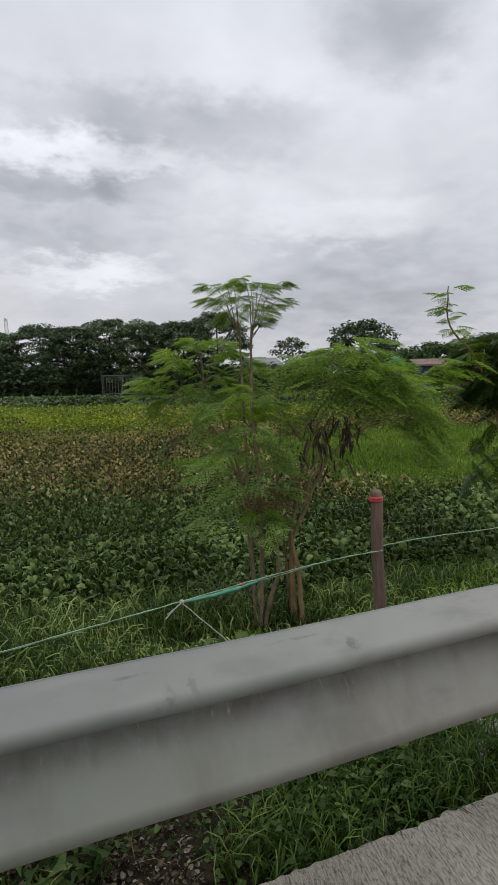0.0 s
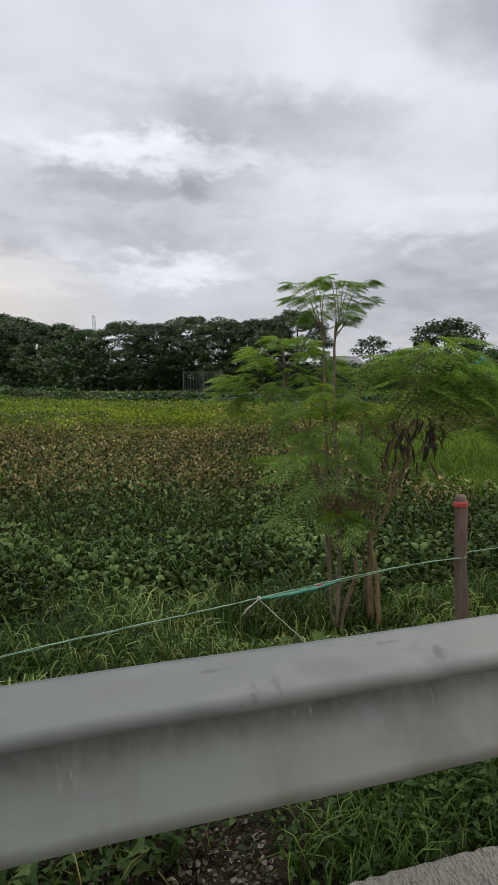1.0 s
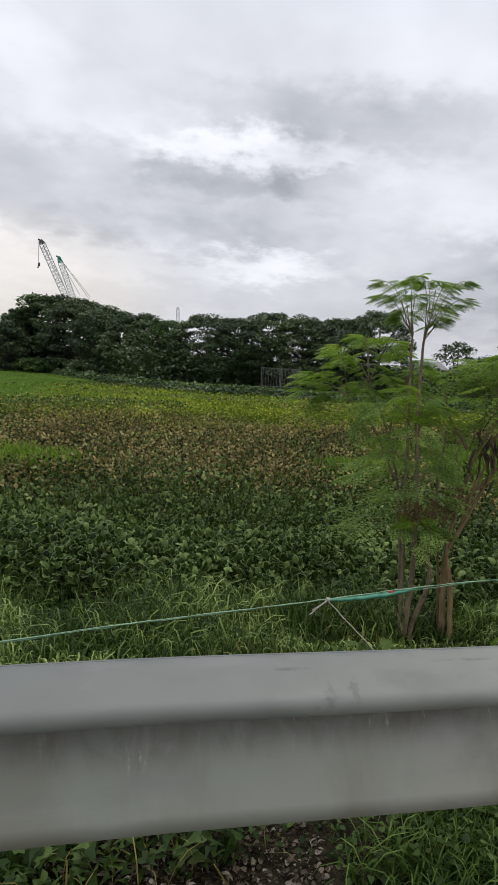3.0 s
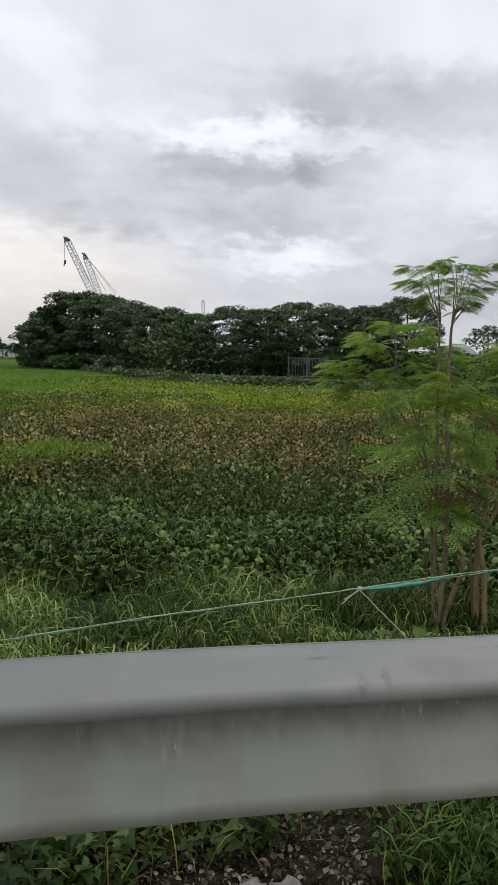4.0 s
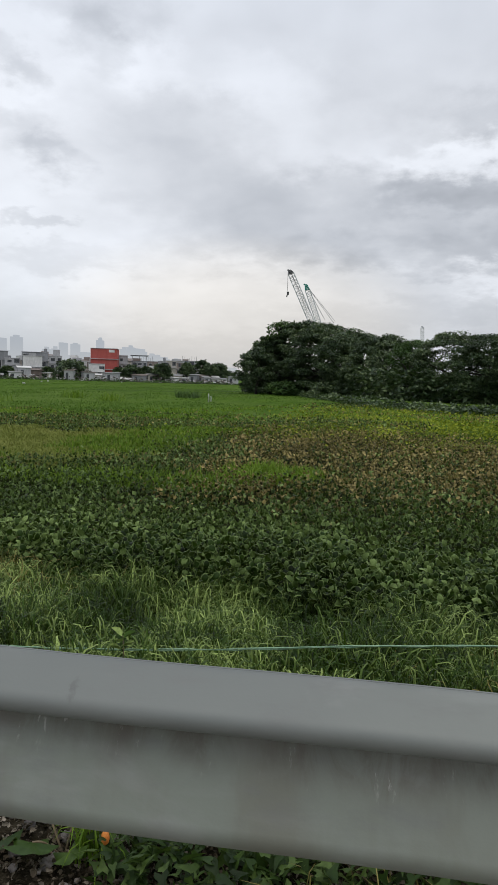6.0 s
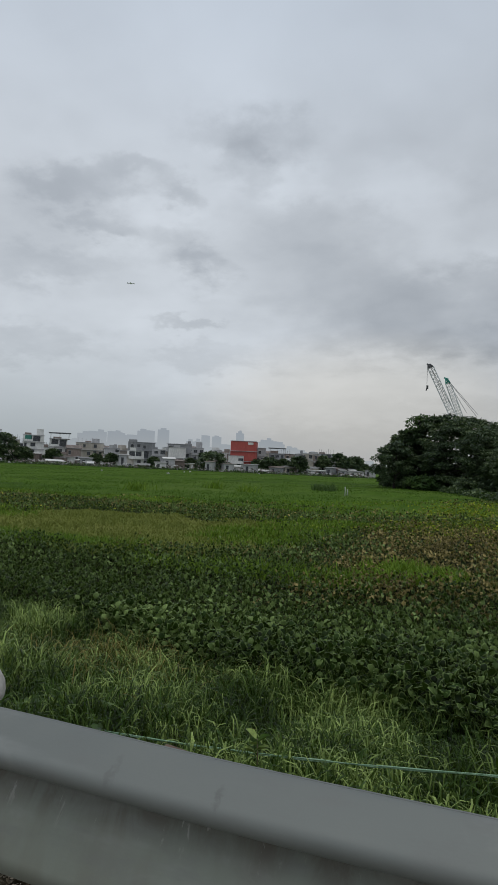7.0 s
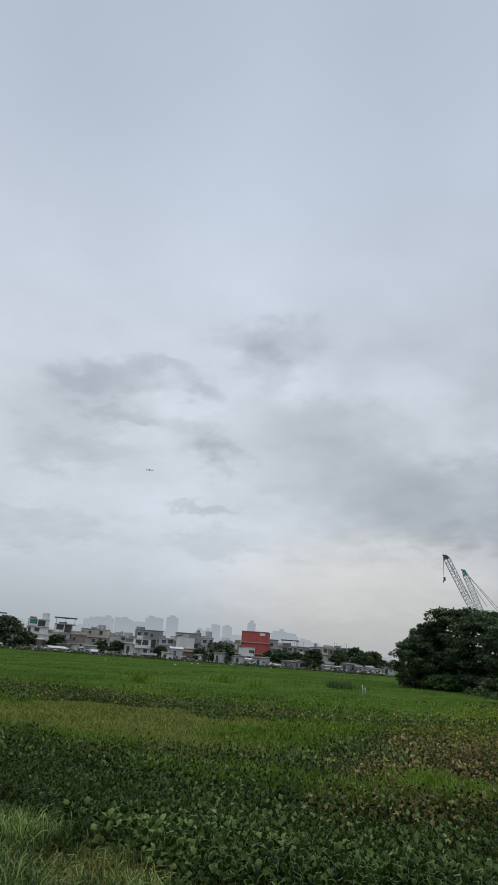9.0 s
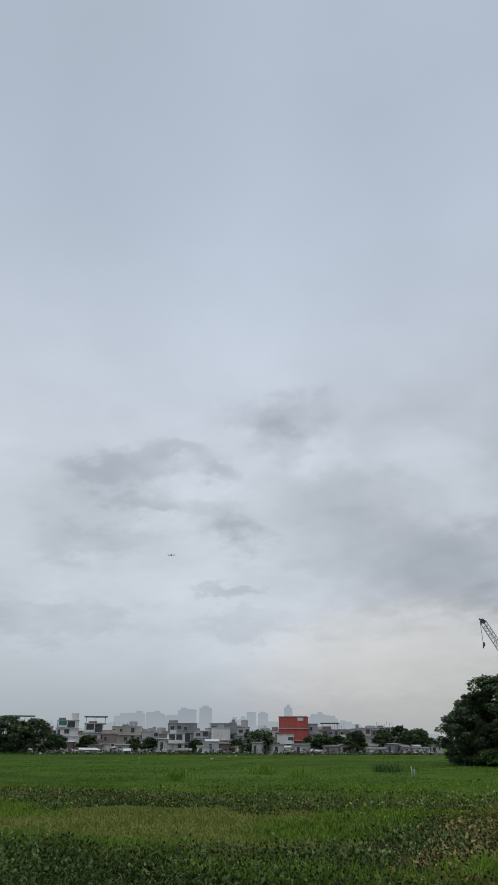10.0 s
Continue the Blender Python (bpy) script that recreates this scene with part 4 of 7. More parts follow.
def crown_of(name, shape, spots, material, parent, size=1.0, label="", seed=0):
    """Leaves at spots (x, y, z, heading, rise), in the thing's own space."""
    r = np.random.default_rng(seed)
    p = np.array(spots, dtype=float)
    n = len(p)
    v, f = spread(shape[0], shape[1], p[:, :3], p[:, 3] - math.pi / 2, p[:, 4], size * r.uniform(0.7, 1.2, n), np.radians(r.normal(0, 16, n)))
    ob = soup(name, v, f, material, False)
    return under(ob, parent, label)


def sprays(points, r, each=5, rise=(0.1, 0.7), around=None):
    """Leaf places that fan out from points of the twigs."""
    out = []
    for p in points:
        for _ in range(each):
            h = r.uniform(0, 2 * math.pi) if around is None else r.gauss(around, 1.0)
            out.append((p[0] + r.uniform(-.02, .02), p[1] + r.uniform(-.02, .02), p[2] + r.uniform(-.03, .03), h, r.uniform(*rise)))
    return out


def leafy_arm(origin, tip, r, rise=0.10, sag=0.06, first=0.32, step=0.085):
    """A thin branch that rises and bends over, and the places of the leaves set along both its sides."""
    origin, tip = Vector(origin), Vector(tip)
    mid = origin.lerp(tip, 0.55) + Vector((0, 0, rise))
    pts = curve_points([origin, mid, tip, tip + (tip - mid) * 0.22 - Vector((0, 0, sag))], 5)
    heading = math.atan2(tip.y - origin.y, tip.x - origin.x)
    spots, u, side = [], first, 1
    while u <= 1.0:
        p = pts[min(int(u * (len(pts) - 1)), len(pts) - 1)]
        spots.append((*p, heading + side * r.uniform(0.55, 1.15), r.uniform(-0.25, 0.15)))
        side, u = -side, u + step
    spots.append((*pts[-1], heading + r.uniform(-.3, .3), r.uniform(-0.35, 0.0)))
    return pts, spots


def cloud_of_leaves(r, count, centre, size, each=3, rise=(-0.5, 0.3)):
    """Leaf places spread through a soft egg-shaped space."""
    out = []
    for _ in range(count):
        d = Vector((r.gauss(0, 1), r.gauss(0, 1), r.gauss(0, 1)))
        d = d.normalized() * r.random() ** 0.45
        out += [(centre[0] + d.x * size[0], centre[1] + d.y * size[1], centre[2] + d.z * size[2], r.uniform(0, 6.28), r.uniform(*rise)) for _ in range(each)]
    return out


def tall_sapling():
    """A slim sapling: two thin stems that fork near the top and carry a flat umbrella of feathery leaves."""
    t = tagged(new("tall_sapling"), "slim tall sapling with an umbrella of light green feathery leaves", "tree")
    t.location = (2.02, 4.0, -0.62)
    stems = [[(-0.02, 0, 0), (0.01, 0.01, 0.40), (0.0, 0, 1.0), (-0.035, 0.02, 1.6), (-0.045, 0.0, 2.02), (-0.04, 0.0, 2.16)],
             [(-0.03, 0.03, 0.0), (-0.045, 0.05, 0.7), (-0.075, 0.06, 1.4), (-0.10, 0.05, 2.00), (-0.11, 0.04, 2.17)]]
    tube("trunk", curve_points(stems[0], 5, 0.003, 1), np.linspace(0.021, 0.006, 26), M_GREENBARK, t, 8)
    tube("trunk", curve_points(stems[1], 5, 0.003, 2), np.linspace(0.013, 0.005, 21), M_GREENBARK, t, 8)
    r = random.Random(7)
    pale, deep = [], []
    # how far across and away each branch reaches, and how high its tip stands over the fork
    arms = [(-.44, .02, .34), (-.44, -.06, .23), (-.30, .12, .25), (-.22, -.10, .33), (-.12, .06, .36), (-.02, -.10, .37), (.06, .10, .36), (.16, -.04, .34), (.27, .08, .34), (.44, .00, .35),
            (.43, -.08, .21), (.30, .12, .20), (.20, -.18, .12), (-.16, .20, .14), (.10, .22, .22), (-.06, -.22, .22), (.22, .02, .07), (-.24, .0, .09)]
    forks = [Vector(stems[0][-1]), Vector(stems[1][-1])]
    for k, (u_, v_, h_) in enumerate(arms):
        u_, h_ = 0.92 * u_, 0.9 * h_
        across, away = Vector((0.90, -0.43, 0)), Vector((0.43, 0.90, 0))
        start = forks[u_ < -0.05] - Vector((0, 0, 0.02 * (k % 4)))
        knee = start + across * u_ * 0.22 + away * v_ * 0.3 + Vector((0, 0, h_ * 0.62))
        tip = Vector((-0.075, 0.02, 2.165 + h_)) + across * u_ * 0.64 + away * v_ * 0.9
        tube("limb", curve_points([start, start.lerp(knee, 0.5) + across * u_ * 0.03, knee], 4), np.linspace(0.0042, 0.0028, 9), M_GREENBARK, t, 5)
        pts, spots = leafy_arm(knee, tip, r, 0.03, 0.03, 0.10, 0.062)
        tube("limb", pts, np.linspace(0.0028, 0.0011, len(pts)), M_GREENBARK, t, 5)
        (pale if abs(u_) < 0.25 and h_ > 0.2 else deep).extend(spots)
        if k % 2 == 0:
            deep.append((*start.lerp(knee, 0.75), r.uniform(0, 6.28), r.uniform(-0.4, 0.2)))
    crown_of("crown", FEATHER_BIG, pale, M_FRESH, t, 0.30, "light green leaves at the heart of the umbrella", 3)
    crown_of("outer_leaves", FEATHER_BIG, deep, M_LOWLEAF, t, 0.31, "deeper green leaves at the rim of the umbrella", 31)
    low = cloud_of_leaves(r, 13, (-0.02, 0.02, 1.64), (0.20, 0.14, 0.16), 3, (-0.3, 0.3))
    crown_of("shoot", FEATHER_BIG, low, M_FRESH, t, 0.46, "light green side shoots", 4)
    mid, fine_leaves = [], []
    for k in range(19):
        a, z = 2.39996 * k, 0.66 + 0.049 * k
        reach = (0.20 + 0.08 * math.sin(1.7 * k)) * (1.1 if math.cos(a) < 0 else 0.85)
        start = Vector((-0.03 - 0.03 * (k % 2), 0.02, z))
        pts, spots = leafy_arm(start, start + Vector((math.cos(a) * reach - 0.03, math.sin(a) * reach * 0.75, r.uniform(0.06, 0.20))), r, 0.05, 0.07, 0.30, 0.17)
        tube("limb", pts, np.linspace(0.0040, 0.0012, len(pts)), M_GREENBARK, t, 5)
        (fine_leaves if k % 3 == 1 else mid).extend(spots)
    crown_of("lower_foliage", FEATHER, fine_leaves, M_LOWLEAF, t, 0.66, "thin feathery leaves along the stem", 5)
    crown_of("broad_leaves", FEATHER_BIG, mid, M_LOWLEAF, t, 0.62, "broader drooping leaves along the stem", 32)
    crown_of("side_leaves", FEATHER_BIG, cloud_of_leaves(r, 7, (-0.06, -0.08, 0.90), (0.22, 0.1, 0.06), 2, (-0.3, 0.2)), M_FRESH, t, 0.42, "fresh leaves low on the stem", 6)


def spreading_sapling():
    """A leaning sapling with flat tiers of fresh leaves, a little behind the tall one."""
    t = tagged(new("spreading_sapling"), "leaning young tree with flat tiers of fresh green feathery leaves", "tree")
    t.location = (2.20, 4.5, -0.70)
    r = random.Random(17)
    lines = [[(0, 0, 0), (-0.02, 0.04, 0.7), (-0.08, 0.08, 1.2), (-0.20, 0.14, 1.62), (-0.30, 0.2, 1.88)],
             [(-0.10, 0.05, 1.15), (-0.24, 0.12, 1.48), (-0.46, 0.2, 1.80)],
             [(-0.14, 0.12, 1.42), (-0.08, 0.2, 1.70), (0.0, 0.22, 1.90)]]
    for k, l in enumerate(lines):
        pts = curve_points(l, 5, 0.003, k)
        tube("limb" if k else "trunk", pts, np.linspace(0.010 if k else 0.015, 0.004, len(pts)), M_GREENBARK, t, 7)
    pale, deep = [], []
    # the ends of the branches: across, away, height, and which fork they leave
    tiers = [(-.76, .14, 1.92, 1), (-.70, .34, 1.84, 1), (-.60, .02, 2.06, 1), (-.50, .30, 2.14, 0), (-.40, .10, 2.20, 0), (-.28, .34, 2.22, 0), (-.18, .12, 2.18, 0), (-.06, .30, 2.12, 2), (.04, .14, 2.06, 2),
             (.14, .30, 1.96, 2), (-.62, .22, 1.74, 1), (-.40, -.02, 1.84, 1), (-.22, .0, 1.90, 0), (.02, .02, 1.82, 2), (.12, .2, 1.76, 2), (-.30, .40, 1.80, 0)]
    for k, (x, y, z, f_) in enumerate(tiers):
        origin = lines[f_][-1]
        pts, spots = leafy_arm(Vector(origin) - Vector((0, 0, 0.05 * (k % 3))), (x, y, z), r, 0.05, 0.05, 0.22, 0.09)
        tube("limb", pts, np.linspace(0.0045, 0.0014, len(pts)), M_GREENBARK, t, 5)
        fan = [(x + r.uniform(-.03, .03), y + r.uniform(-.03, .03), z, r.uniform(0, 6.28), r.uniform(-0.25, 0.25)) for _ in range(3)]
        if z > 1.9 and k < 10:
            pale += spots[::2] + fan
            deep += spots[1::2]
        else:
            deep += spots + fan
    crown_of("crown", FEATHER_BIG, pale, M_FRESH, t, 0.52, "fresh yellow-green top leaves", 8)
    crown_of("lower_foliage", FEATHER_BIG, deep, M_FEATHER, t, 0.52, "darker feathery leaves below", 9)
    hang = cloud_of_leaves(r, 9, (-0.25, 0.12, 1.72), (0.42, 0.2, 0.16), 3, (-0.7, 0.1))
    crown_of("hanging_leaves", FEATHER, hang, M_LOWLEAF, t, 0.7, "thin feathery leaves under the crown", 10)


def pod_tree():
    """The fullest sapling: brown crooked trunks, a dense feathery crown and bunches of ripe pods."""
    t = tagged(new("pod_sapling"), "small feathery-leaved tree with brown crooked trunks and bunches of dark pods", "tree")
    t.location = (2.28, 4.0, -0.62)
    r = random.Random(27)
    lines = [([(0.01, 0, 0), (0.0, 0.02, 0.5), (-0.01, 0.0, 0.66), (0.08, 0.0, 0.82), (0.18, 0.02, 1.0), (0.29, 0.0, 1.26), (0.27, 0.02, 1.50), (0.37, 0.02, 1.85)], 0.022, M_BARK),
             [[(0.05, -0.04, 0), (0.03, -0.03, 0.4), (-0.03, -0.03, 0.70), (0.02, -0.03, 0.95), (0.05, -0.02, 1.10), (0.15, 0.0, 1.34), (0.26, 0.03, 1.52), (0.33, 0.0, 1.72)], 0.019, M_BARK]]
    lines += [[(-0.24, 0.02, 0), (-0.19, 0.02, 0.2), (-0.12, 0.0, 0.46), (-0.15, 0.0, 0.70), (-0.11, 0.02, 1.1), (-0.06, 0.05, 1.5)],
             [(0.10, 0.02, 1.0), (0.32, 0.0, 1.25), (0.58, -0.02, 1.42), (0.85, 0.0, 1.5)],
             [(0.19, 0.03, 1.32), (0.48, 0.1, 1.62), (0.78, 0.12, 1.78)],
             [(0.08, 0, 1.38), (-0.05, 0.05, 1.6), (-0.12, 0.0, 1.78)],
             [(0.26, 0.05, 1.62), (0.50, 0.0, 1.86), (0.62, 0.0, 1.95)],
             [(0.02, 0.05, 0.0), (-0.02, 0.05, 0.4), (-0.05, 0.04, 0.75), (0.06, 0.06, 1.12), (0.02, 0.05, 1.4)],
             [(0.09, 0.01, 0.85), (0.14, -0.02, 1.1), (0.22, -0.02, 1.3), (0.30, 0.0, 1.5)]]
    for k, l in enumerate(lines):
        if k < 2:
            l, rad, m = l
        else:
            rad, m = (0.021, M_GREENBARK) if k == 2 else (0.012, M_BARK)
        pts = curve_points(l, 5, 0.004, 30 + k)
        tube("trunk" if k < 3 else "limb", pts, [rad * (1 - 0.78 * i / len(pts)) for i in range(len(pts))], m, t, 8)
    # leaf sprays that arch out over a domed crown and hang at its rim
    outer, inner, bright = [], [], []
    for k in range(34):
        a, q = 2.39996 * k, math.sqrt((k + 0.5) / 34)
        x, y = 0.52 + 0.42 * q * math.cos(a) + r.uniform(-.05, .05), 0.02 + 0.38 * q * math.sin(a)
        z = 2.07 - 0.34 * q ** 2.0 * (1.0 if x > 0.4 else 0.6) - 0.12 * max(0.0, x - 0.6) + r.uniform(-0.13, 0.06)
        start = Vector((0.30 + 0.35 * (x - 0.4), y * 0.3, 1.55 + r.uniform(-0.08, 0.12)))
        pts, spots = leafy_arm(start, (x, y, z), r, 0.08, 0.16, 0.50, 0.16)
        tube("limb", pts, np.linspace(0.0040, 0.0012, len(pts)), M_GREENBARK, t, 5)
        h = math.atan2(y, x - 0.40)
        outer += spots + [(x + r.gauss(0, .03), y + r.gauss(0, .03), z + r.uniform(-.04, .03), h + r.gauss(0, 0.7), r.uniform(-0.7, 0.1)) for _ in range(2)]
        if k % 3 == 0 and q < 0.9:
            bright += [(x + r.gauss(0, .05), y + r.gauss(0, .05), z + 0.04, h + r.gauss(0, 0.9), r.uniform(-0.4, 0.25)) for _ in range(7)]
    # sprays that hang round the rim, fullest on the far side of the pods
    for k in range(18):
        a = r.uniform(-0.9, 2.2)
        origin = Vector((0.46 + 0.32 * math.cos(a), 0.26 * math.sin(a), r.uniform(1.48, 1.76)))
        tip = origin + Vector((0.24 * math.cos(a), 0.18 * math.sin(a), r.uniform(-0.22, -0.04)))
        pts, spots = leafy_arm(origin, tip, r, 0.07, 0.08, 0.2, 0.2)
        tube("limb", pts, np.linspace(0.0032, 0.0010, len(pts)), M_GREENBARK, t, 5)
        inner += spots
    inner += cloud_of_leaves(r, 5, (0.06, 0.10, 1.56), (0.20, 0.12, 0.16), 2, (-0.6, 0.2))
    crown_of("crown", FEATHER, outer, M_FEATHER, t, 0.80, "dense feathery green crown", 12)
    crown_of("new_growth", FEATHER_BIG, bright, M_FRESH, t, 0.62, "yellow-green young leaves", 13)
    crown_of("lower_foliage", FEATHER, inner, M_FEATHER, t, 0.80, "hanging feathery leaves", 14)
    dead = cloud_of_leaves(r, 6, (-0.16, -0.04, 1.06), (0.16, 0.08, 0.06), 3, (-1.0, 0.2))
    crown_of("withered_leaves", FEATHER, dead, M_DEADLEAFLET, t, 0.5, "withered brown leaves hanging on the trunk", 18)
    # flat pods hanging in bunches
    pv = np.array([(-0.5, 0, 0), (0.5, 0, 0), (-0.62, 0.08, -0.35), (0.62, 0.08, -0.35), (-0.55, 0.1, -0.75), (0.55, 0.1, -0.75), (-0.1, 0.06, -1), (0.1, 0.06, -1),
                   (-0.4, 0.25, 0), (0.4, 0.25, 0), (-0.5, 0.33, -0.35), (0.5, 0.33, -0.35), (-0.45, 0.35, -0.75), (0.45, 0.35, -0.75), (-0.1, 0.25, -1), (0.1, 0.25, -1)])
    pf = np.array([(0, 1, 3, 2), (2, 3, 5, 4), (4, 5, 7, 6), (9, 8, 10, 11), (11, 10, 12, 13), (13, 12, 14, 15), (0, 2, 10, 8), (2, 4, 12, 10), (4, 6, 14, 12), (3, 1, 9, 11), (5, 3, 11, 13), (7, 5, 13, 15), (1, 0, 8, 9), (6, 7, 15, 14)])
    made = None
    for bunch, (cx, cy, cz, count) in enumerate(((0.05, 0.0, 1.34, 11), (0.13, 0.02, 1.30, 10), (0.38, 0.0, 1.34, 18), (0.47, 0.05, 1.36, 15), (0.24, 0.05, 1.16, 6), (0.16, 0.1, 1.14, 5), (0.32, 0.1, 1.40, 10))):
        for _ in range(count):
            if made is None:
                pod = made = soup("pod", pv * (0.013, 0.009, 0.115), pf, M_POD, True)
            else:
                pod = new("pod", made.data)
            pod.parent = t
            pod.location = (cx + 0.04 + r.gauss(0, .06), cy - 0.06 + r.gauss(0, .07), cz + 0.09 + r.gauss(0, .055))
            pod.rotation_euler = (r.gauss(0, .3), r.gauss(0, .3), r.uniform(0, 6.28))
            k = r.uniform(0.7, 1.3)
            pod.scale = (1, 1, k)


def edge_tree():
    """A taller young tree further along the bank, with coarse hanging leaves and a spiky leading shoot."""
    t = tagged(new("leafy_sapling"), "young tree with dark coarse leaves and a spiky leading shoot", "tree")
    t.location = (4.35, 4.3, -0.65)
    r = random.Random(37)
    for k, (l, rad) in enumerate((([(0.62, 0.1, 0), (0.52, 0.1, 0.8), (0.25, 0.05, 1.5), (-0.06, 0, 2.0), (-0.33, 0.02, 2.27), (-0.37, 0, 2.60)], 0.020), ([(0.30, 0.05, 1.4), (0.25, 0, 1.8), (0.22, 0, 2.15)], 0.012), ([(0.35, 0.05, 1.3), (-0.1, 0.05, 1.6), (-0.55, 0.05, 1.78)], 0.010))):
        pts = curve_points(l, 5, 0.004, 70 + k)
        tube("limb" if k else "trunk", pts, [rad * (1 - 0.8 * i / len(pts)) for i in range(len(pts))], M_BARK, t, 7)
    spots = []
    for _ in range(84):
        x = r.uniform(-0.02, 0.75)
        z = 2.14 - 0.4 * (x - 0.3) ** 2 + r.uniform(-0.48, 0.10)
        spots += [(x, r.uniform(-0.3, 0.3), z, r.uniform(0, 6.28), r.uniform(-0.7, 0.15)) for _ in range(2)]
    for _ in range(40):
        spots.append((r.uniform(0.05, 0.7), r.uniform(-0.3, 0.3), r.uniform(0.85, 1.6), r.uniform(0, 6.28), r.uniform(-1.0, -0.1)))
    crown_of("crown", COARSE, spots, M_WEED, t, 0.7, "dark green hanging leaves", 15)
    pale = [(r.uniform(-0.85, -0.25), r.uniform(-0.25, 0.25), 1.86 + r.uniform(-0.12, 0.16), r.uniform(0, 6.28), r.uniform(-0.3, 0.25)) for _ in range(44)]
    crown_of("new_growth", FEATHER_BIG, pale, M_FRESH, t, 0.8, "pale green flat leaves", 16)
    shoot = []
    for k in range(26):
        u = (k / 25) ** 0.85
        shoot.append((-0.20 - 0.16 * min(1.0, 2 * u) + r.uniform(-.02, .02), r.uniform(-.03, .03), 2.08 + 0.48 * u, r.uniform(0, 6.28), r.uniform(-0.1, 0.55)))
    crown_of("leading_shoot", FEATHER_BIG, shoot, M_FEATHER, t, 0.58, "thin shoot with flat sprays of leaves", 17)


tall_sapling(), spreading_sapling(), pod_tree(), edge_tree()

# ---- the twine fence on the bank ----
post = tagged(new("fence_post"), "weathered reddish brown wooden post standing in the bank grass", "post")
post.location = (2.287, 2.95, -0.40)
bm = bmesh.new()
lathe(bm, 0, 0, [(0.039, 0.0), (0.037, 0.3), (0.035, 0.6), (0.035, 0.9), (0.033, 0.955), (0.025, 0.972)], 14, 0.0035, 5)
for v in bm.verts:
    v.co.x += -0.045 * (v.co.z / 0.95) + 0.006 * math.sin(9 * v.co.z)
part("stake", bm, M_POST, post, smooth=True)
bm = bmesh.new()
lathe(bm, -0.042, 0, [(0.036, 0.905), (0.040, 0.908), (0.041, 0.914), (0.038, 0.918), (0.041, 0.923), (0.040, 0.931), (0.036, 0.934)], 16, 0.001, 6)
part("binding", bm, M_RED, post, "red plastic tie wound round the top")

twine = tagged(new("fence_twine"), "sagging line of twisted green plastic twine along the bank", "twine")
twine.location = (0.022, 3.1, 0)
LINE = [(-5.2, 0.15, -0.36), (-3.4, 0.05, -0.33), (-1.92, 0.0, -0.235), (-1.25, 0, -0.19), (-0.65, 0, -0.13), (0.04, 0, -0.045), (0.69, 0, 0.02), (1.09, 0, 0.062), (1.61, -0.03, 0.132), (2.0, -0.10, 0.19), (2.24, -0.19, 0.225)]
pts = curve_points(LINE, 10, 0.0018, 3)
tube("strand", pts, [0.0032 + 0.0010 * math.sin(0.9 * k) for k in range(len(pts))], M_ROPE, twine, 6)
pts = curve_points([(p[0], p[1] + 0.004, p[2] - 0.006 - 0.006 * math.sin(5 * p[0])) for p in LINE], 10, 0.0025, 4)
tube("strand", pts, [0.0026 + 0.0008 * math.sin(1.3 * k) for k in range(len(pts))], M_ROPE, twine, 6)
pts = curve_points([(1.09, 0, 0.055), (1.25, -0.005, 0.068), (1.42, -0.015, 0.088), (1.56, -0.02, 0.118)], 8, 0.002, 5)
tube("doubled_strand", pts, [0.006 + 0.007 * math.sin(math.pi * k / (len(pts) - 1)) for k in range(len(pts))], M_ROPE2, twine, 6, "teal folded plastic strip")
pts = curve_points([(2.24, -0.19, 0.225), (2.32, -0.10, 0.224), (2.8, -0.02, 0.205), (3.35, 0, 0.19), (4.6, 0.1, 0.2), (6.5, 0.3, 0.15)], 8, 0.0018, 6)
tube("strand", pts, [0.0032] * len(pts), M_ROPE, twine, 6)
bm = bmesh.new()
bmesh.ops.create_icosphere(bm, subdivisions=2, radius=0.013)
for v in bm.verts:
    v.co = Vector((1.09, -0.004, 0.06)) + v.co * (1 + 0.25 * math.sin(90 * v.co.x + 70 * v.co.z))
part("knot", bm, M_STRING, twine, "knotted pale string", True)
for line in ([(1.09, -0.01, 0.06), (1.04, -0.03, 0.035), (0.985, -0.05, 0.0)], [(1.09, -0.01, 0.06), (1.18, -0.06, -0.03), (1.29, -0.14, -0.14), (1.40, -0.22, -0.27)], [(1.085, -0.012, 0.062), (1.05, -0.03, 0.045), (1.0, -0.04, 0.02)]):
    pts = curve_points(line, 6, 0.0015, 8)
    tube("loose_end", pts, [0.0028] * len(pts), M_STRING, twine, 5, "pale string end")
bm = bmesh.new()
box(bm, 1.42, 1.455, -0.022, -0.008, 0.092, 0.108, 0.004)
part("tag", bm, M_RED, twine, "small red scrap tied in")


# ---- litter and stones under the rail ----
def lump(name, x, y, size, flat, material, label, category, seed, lift=0.0):
    bm = bmesh.new()
    bmesh.ops.create_icosphere(bm, subdivisions=3, radius=1.0)
    off = Vector((seed * 3.7, seed * 1.3, 0))
    for v in bm.verts:
        k = 1 + 0.5 * noise.noise(v.co * 1.4 + off) + 0.22 * noise.noise(v.co * 4 + off)
        v.co = Vector((v.co.x * size[0], v.co.y * size[1], v.co.z * flat)) * k
    me = part(name, bm, material, None, smooth=True)
    me.location = (x, y, float(land(x, y)) + flat * 0.45 + lift)
    me.rotation_euler = (0, 0, seed)
    return tagged(me, label, category)


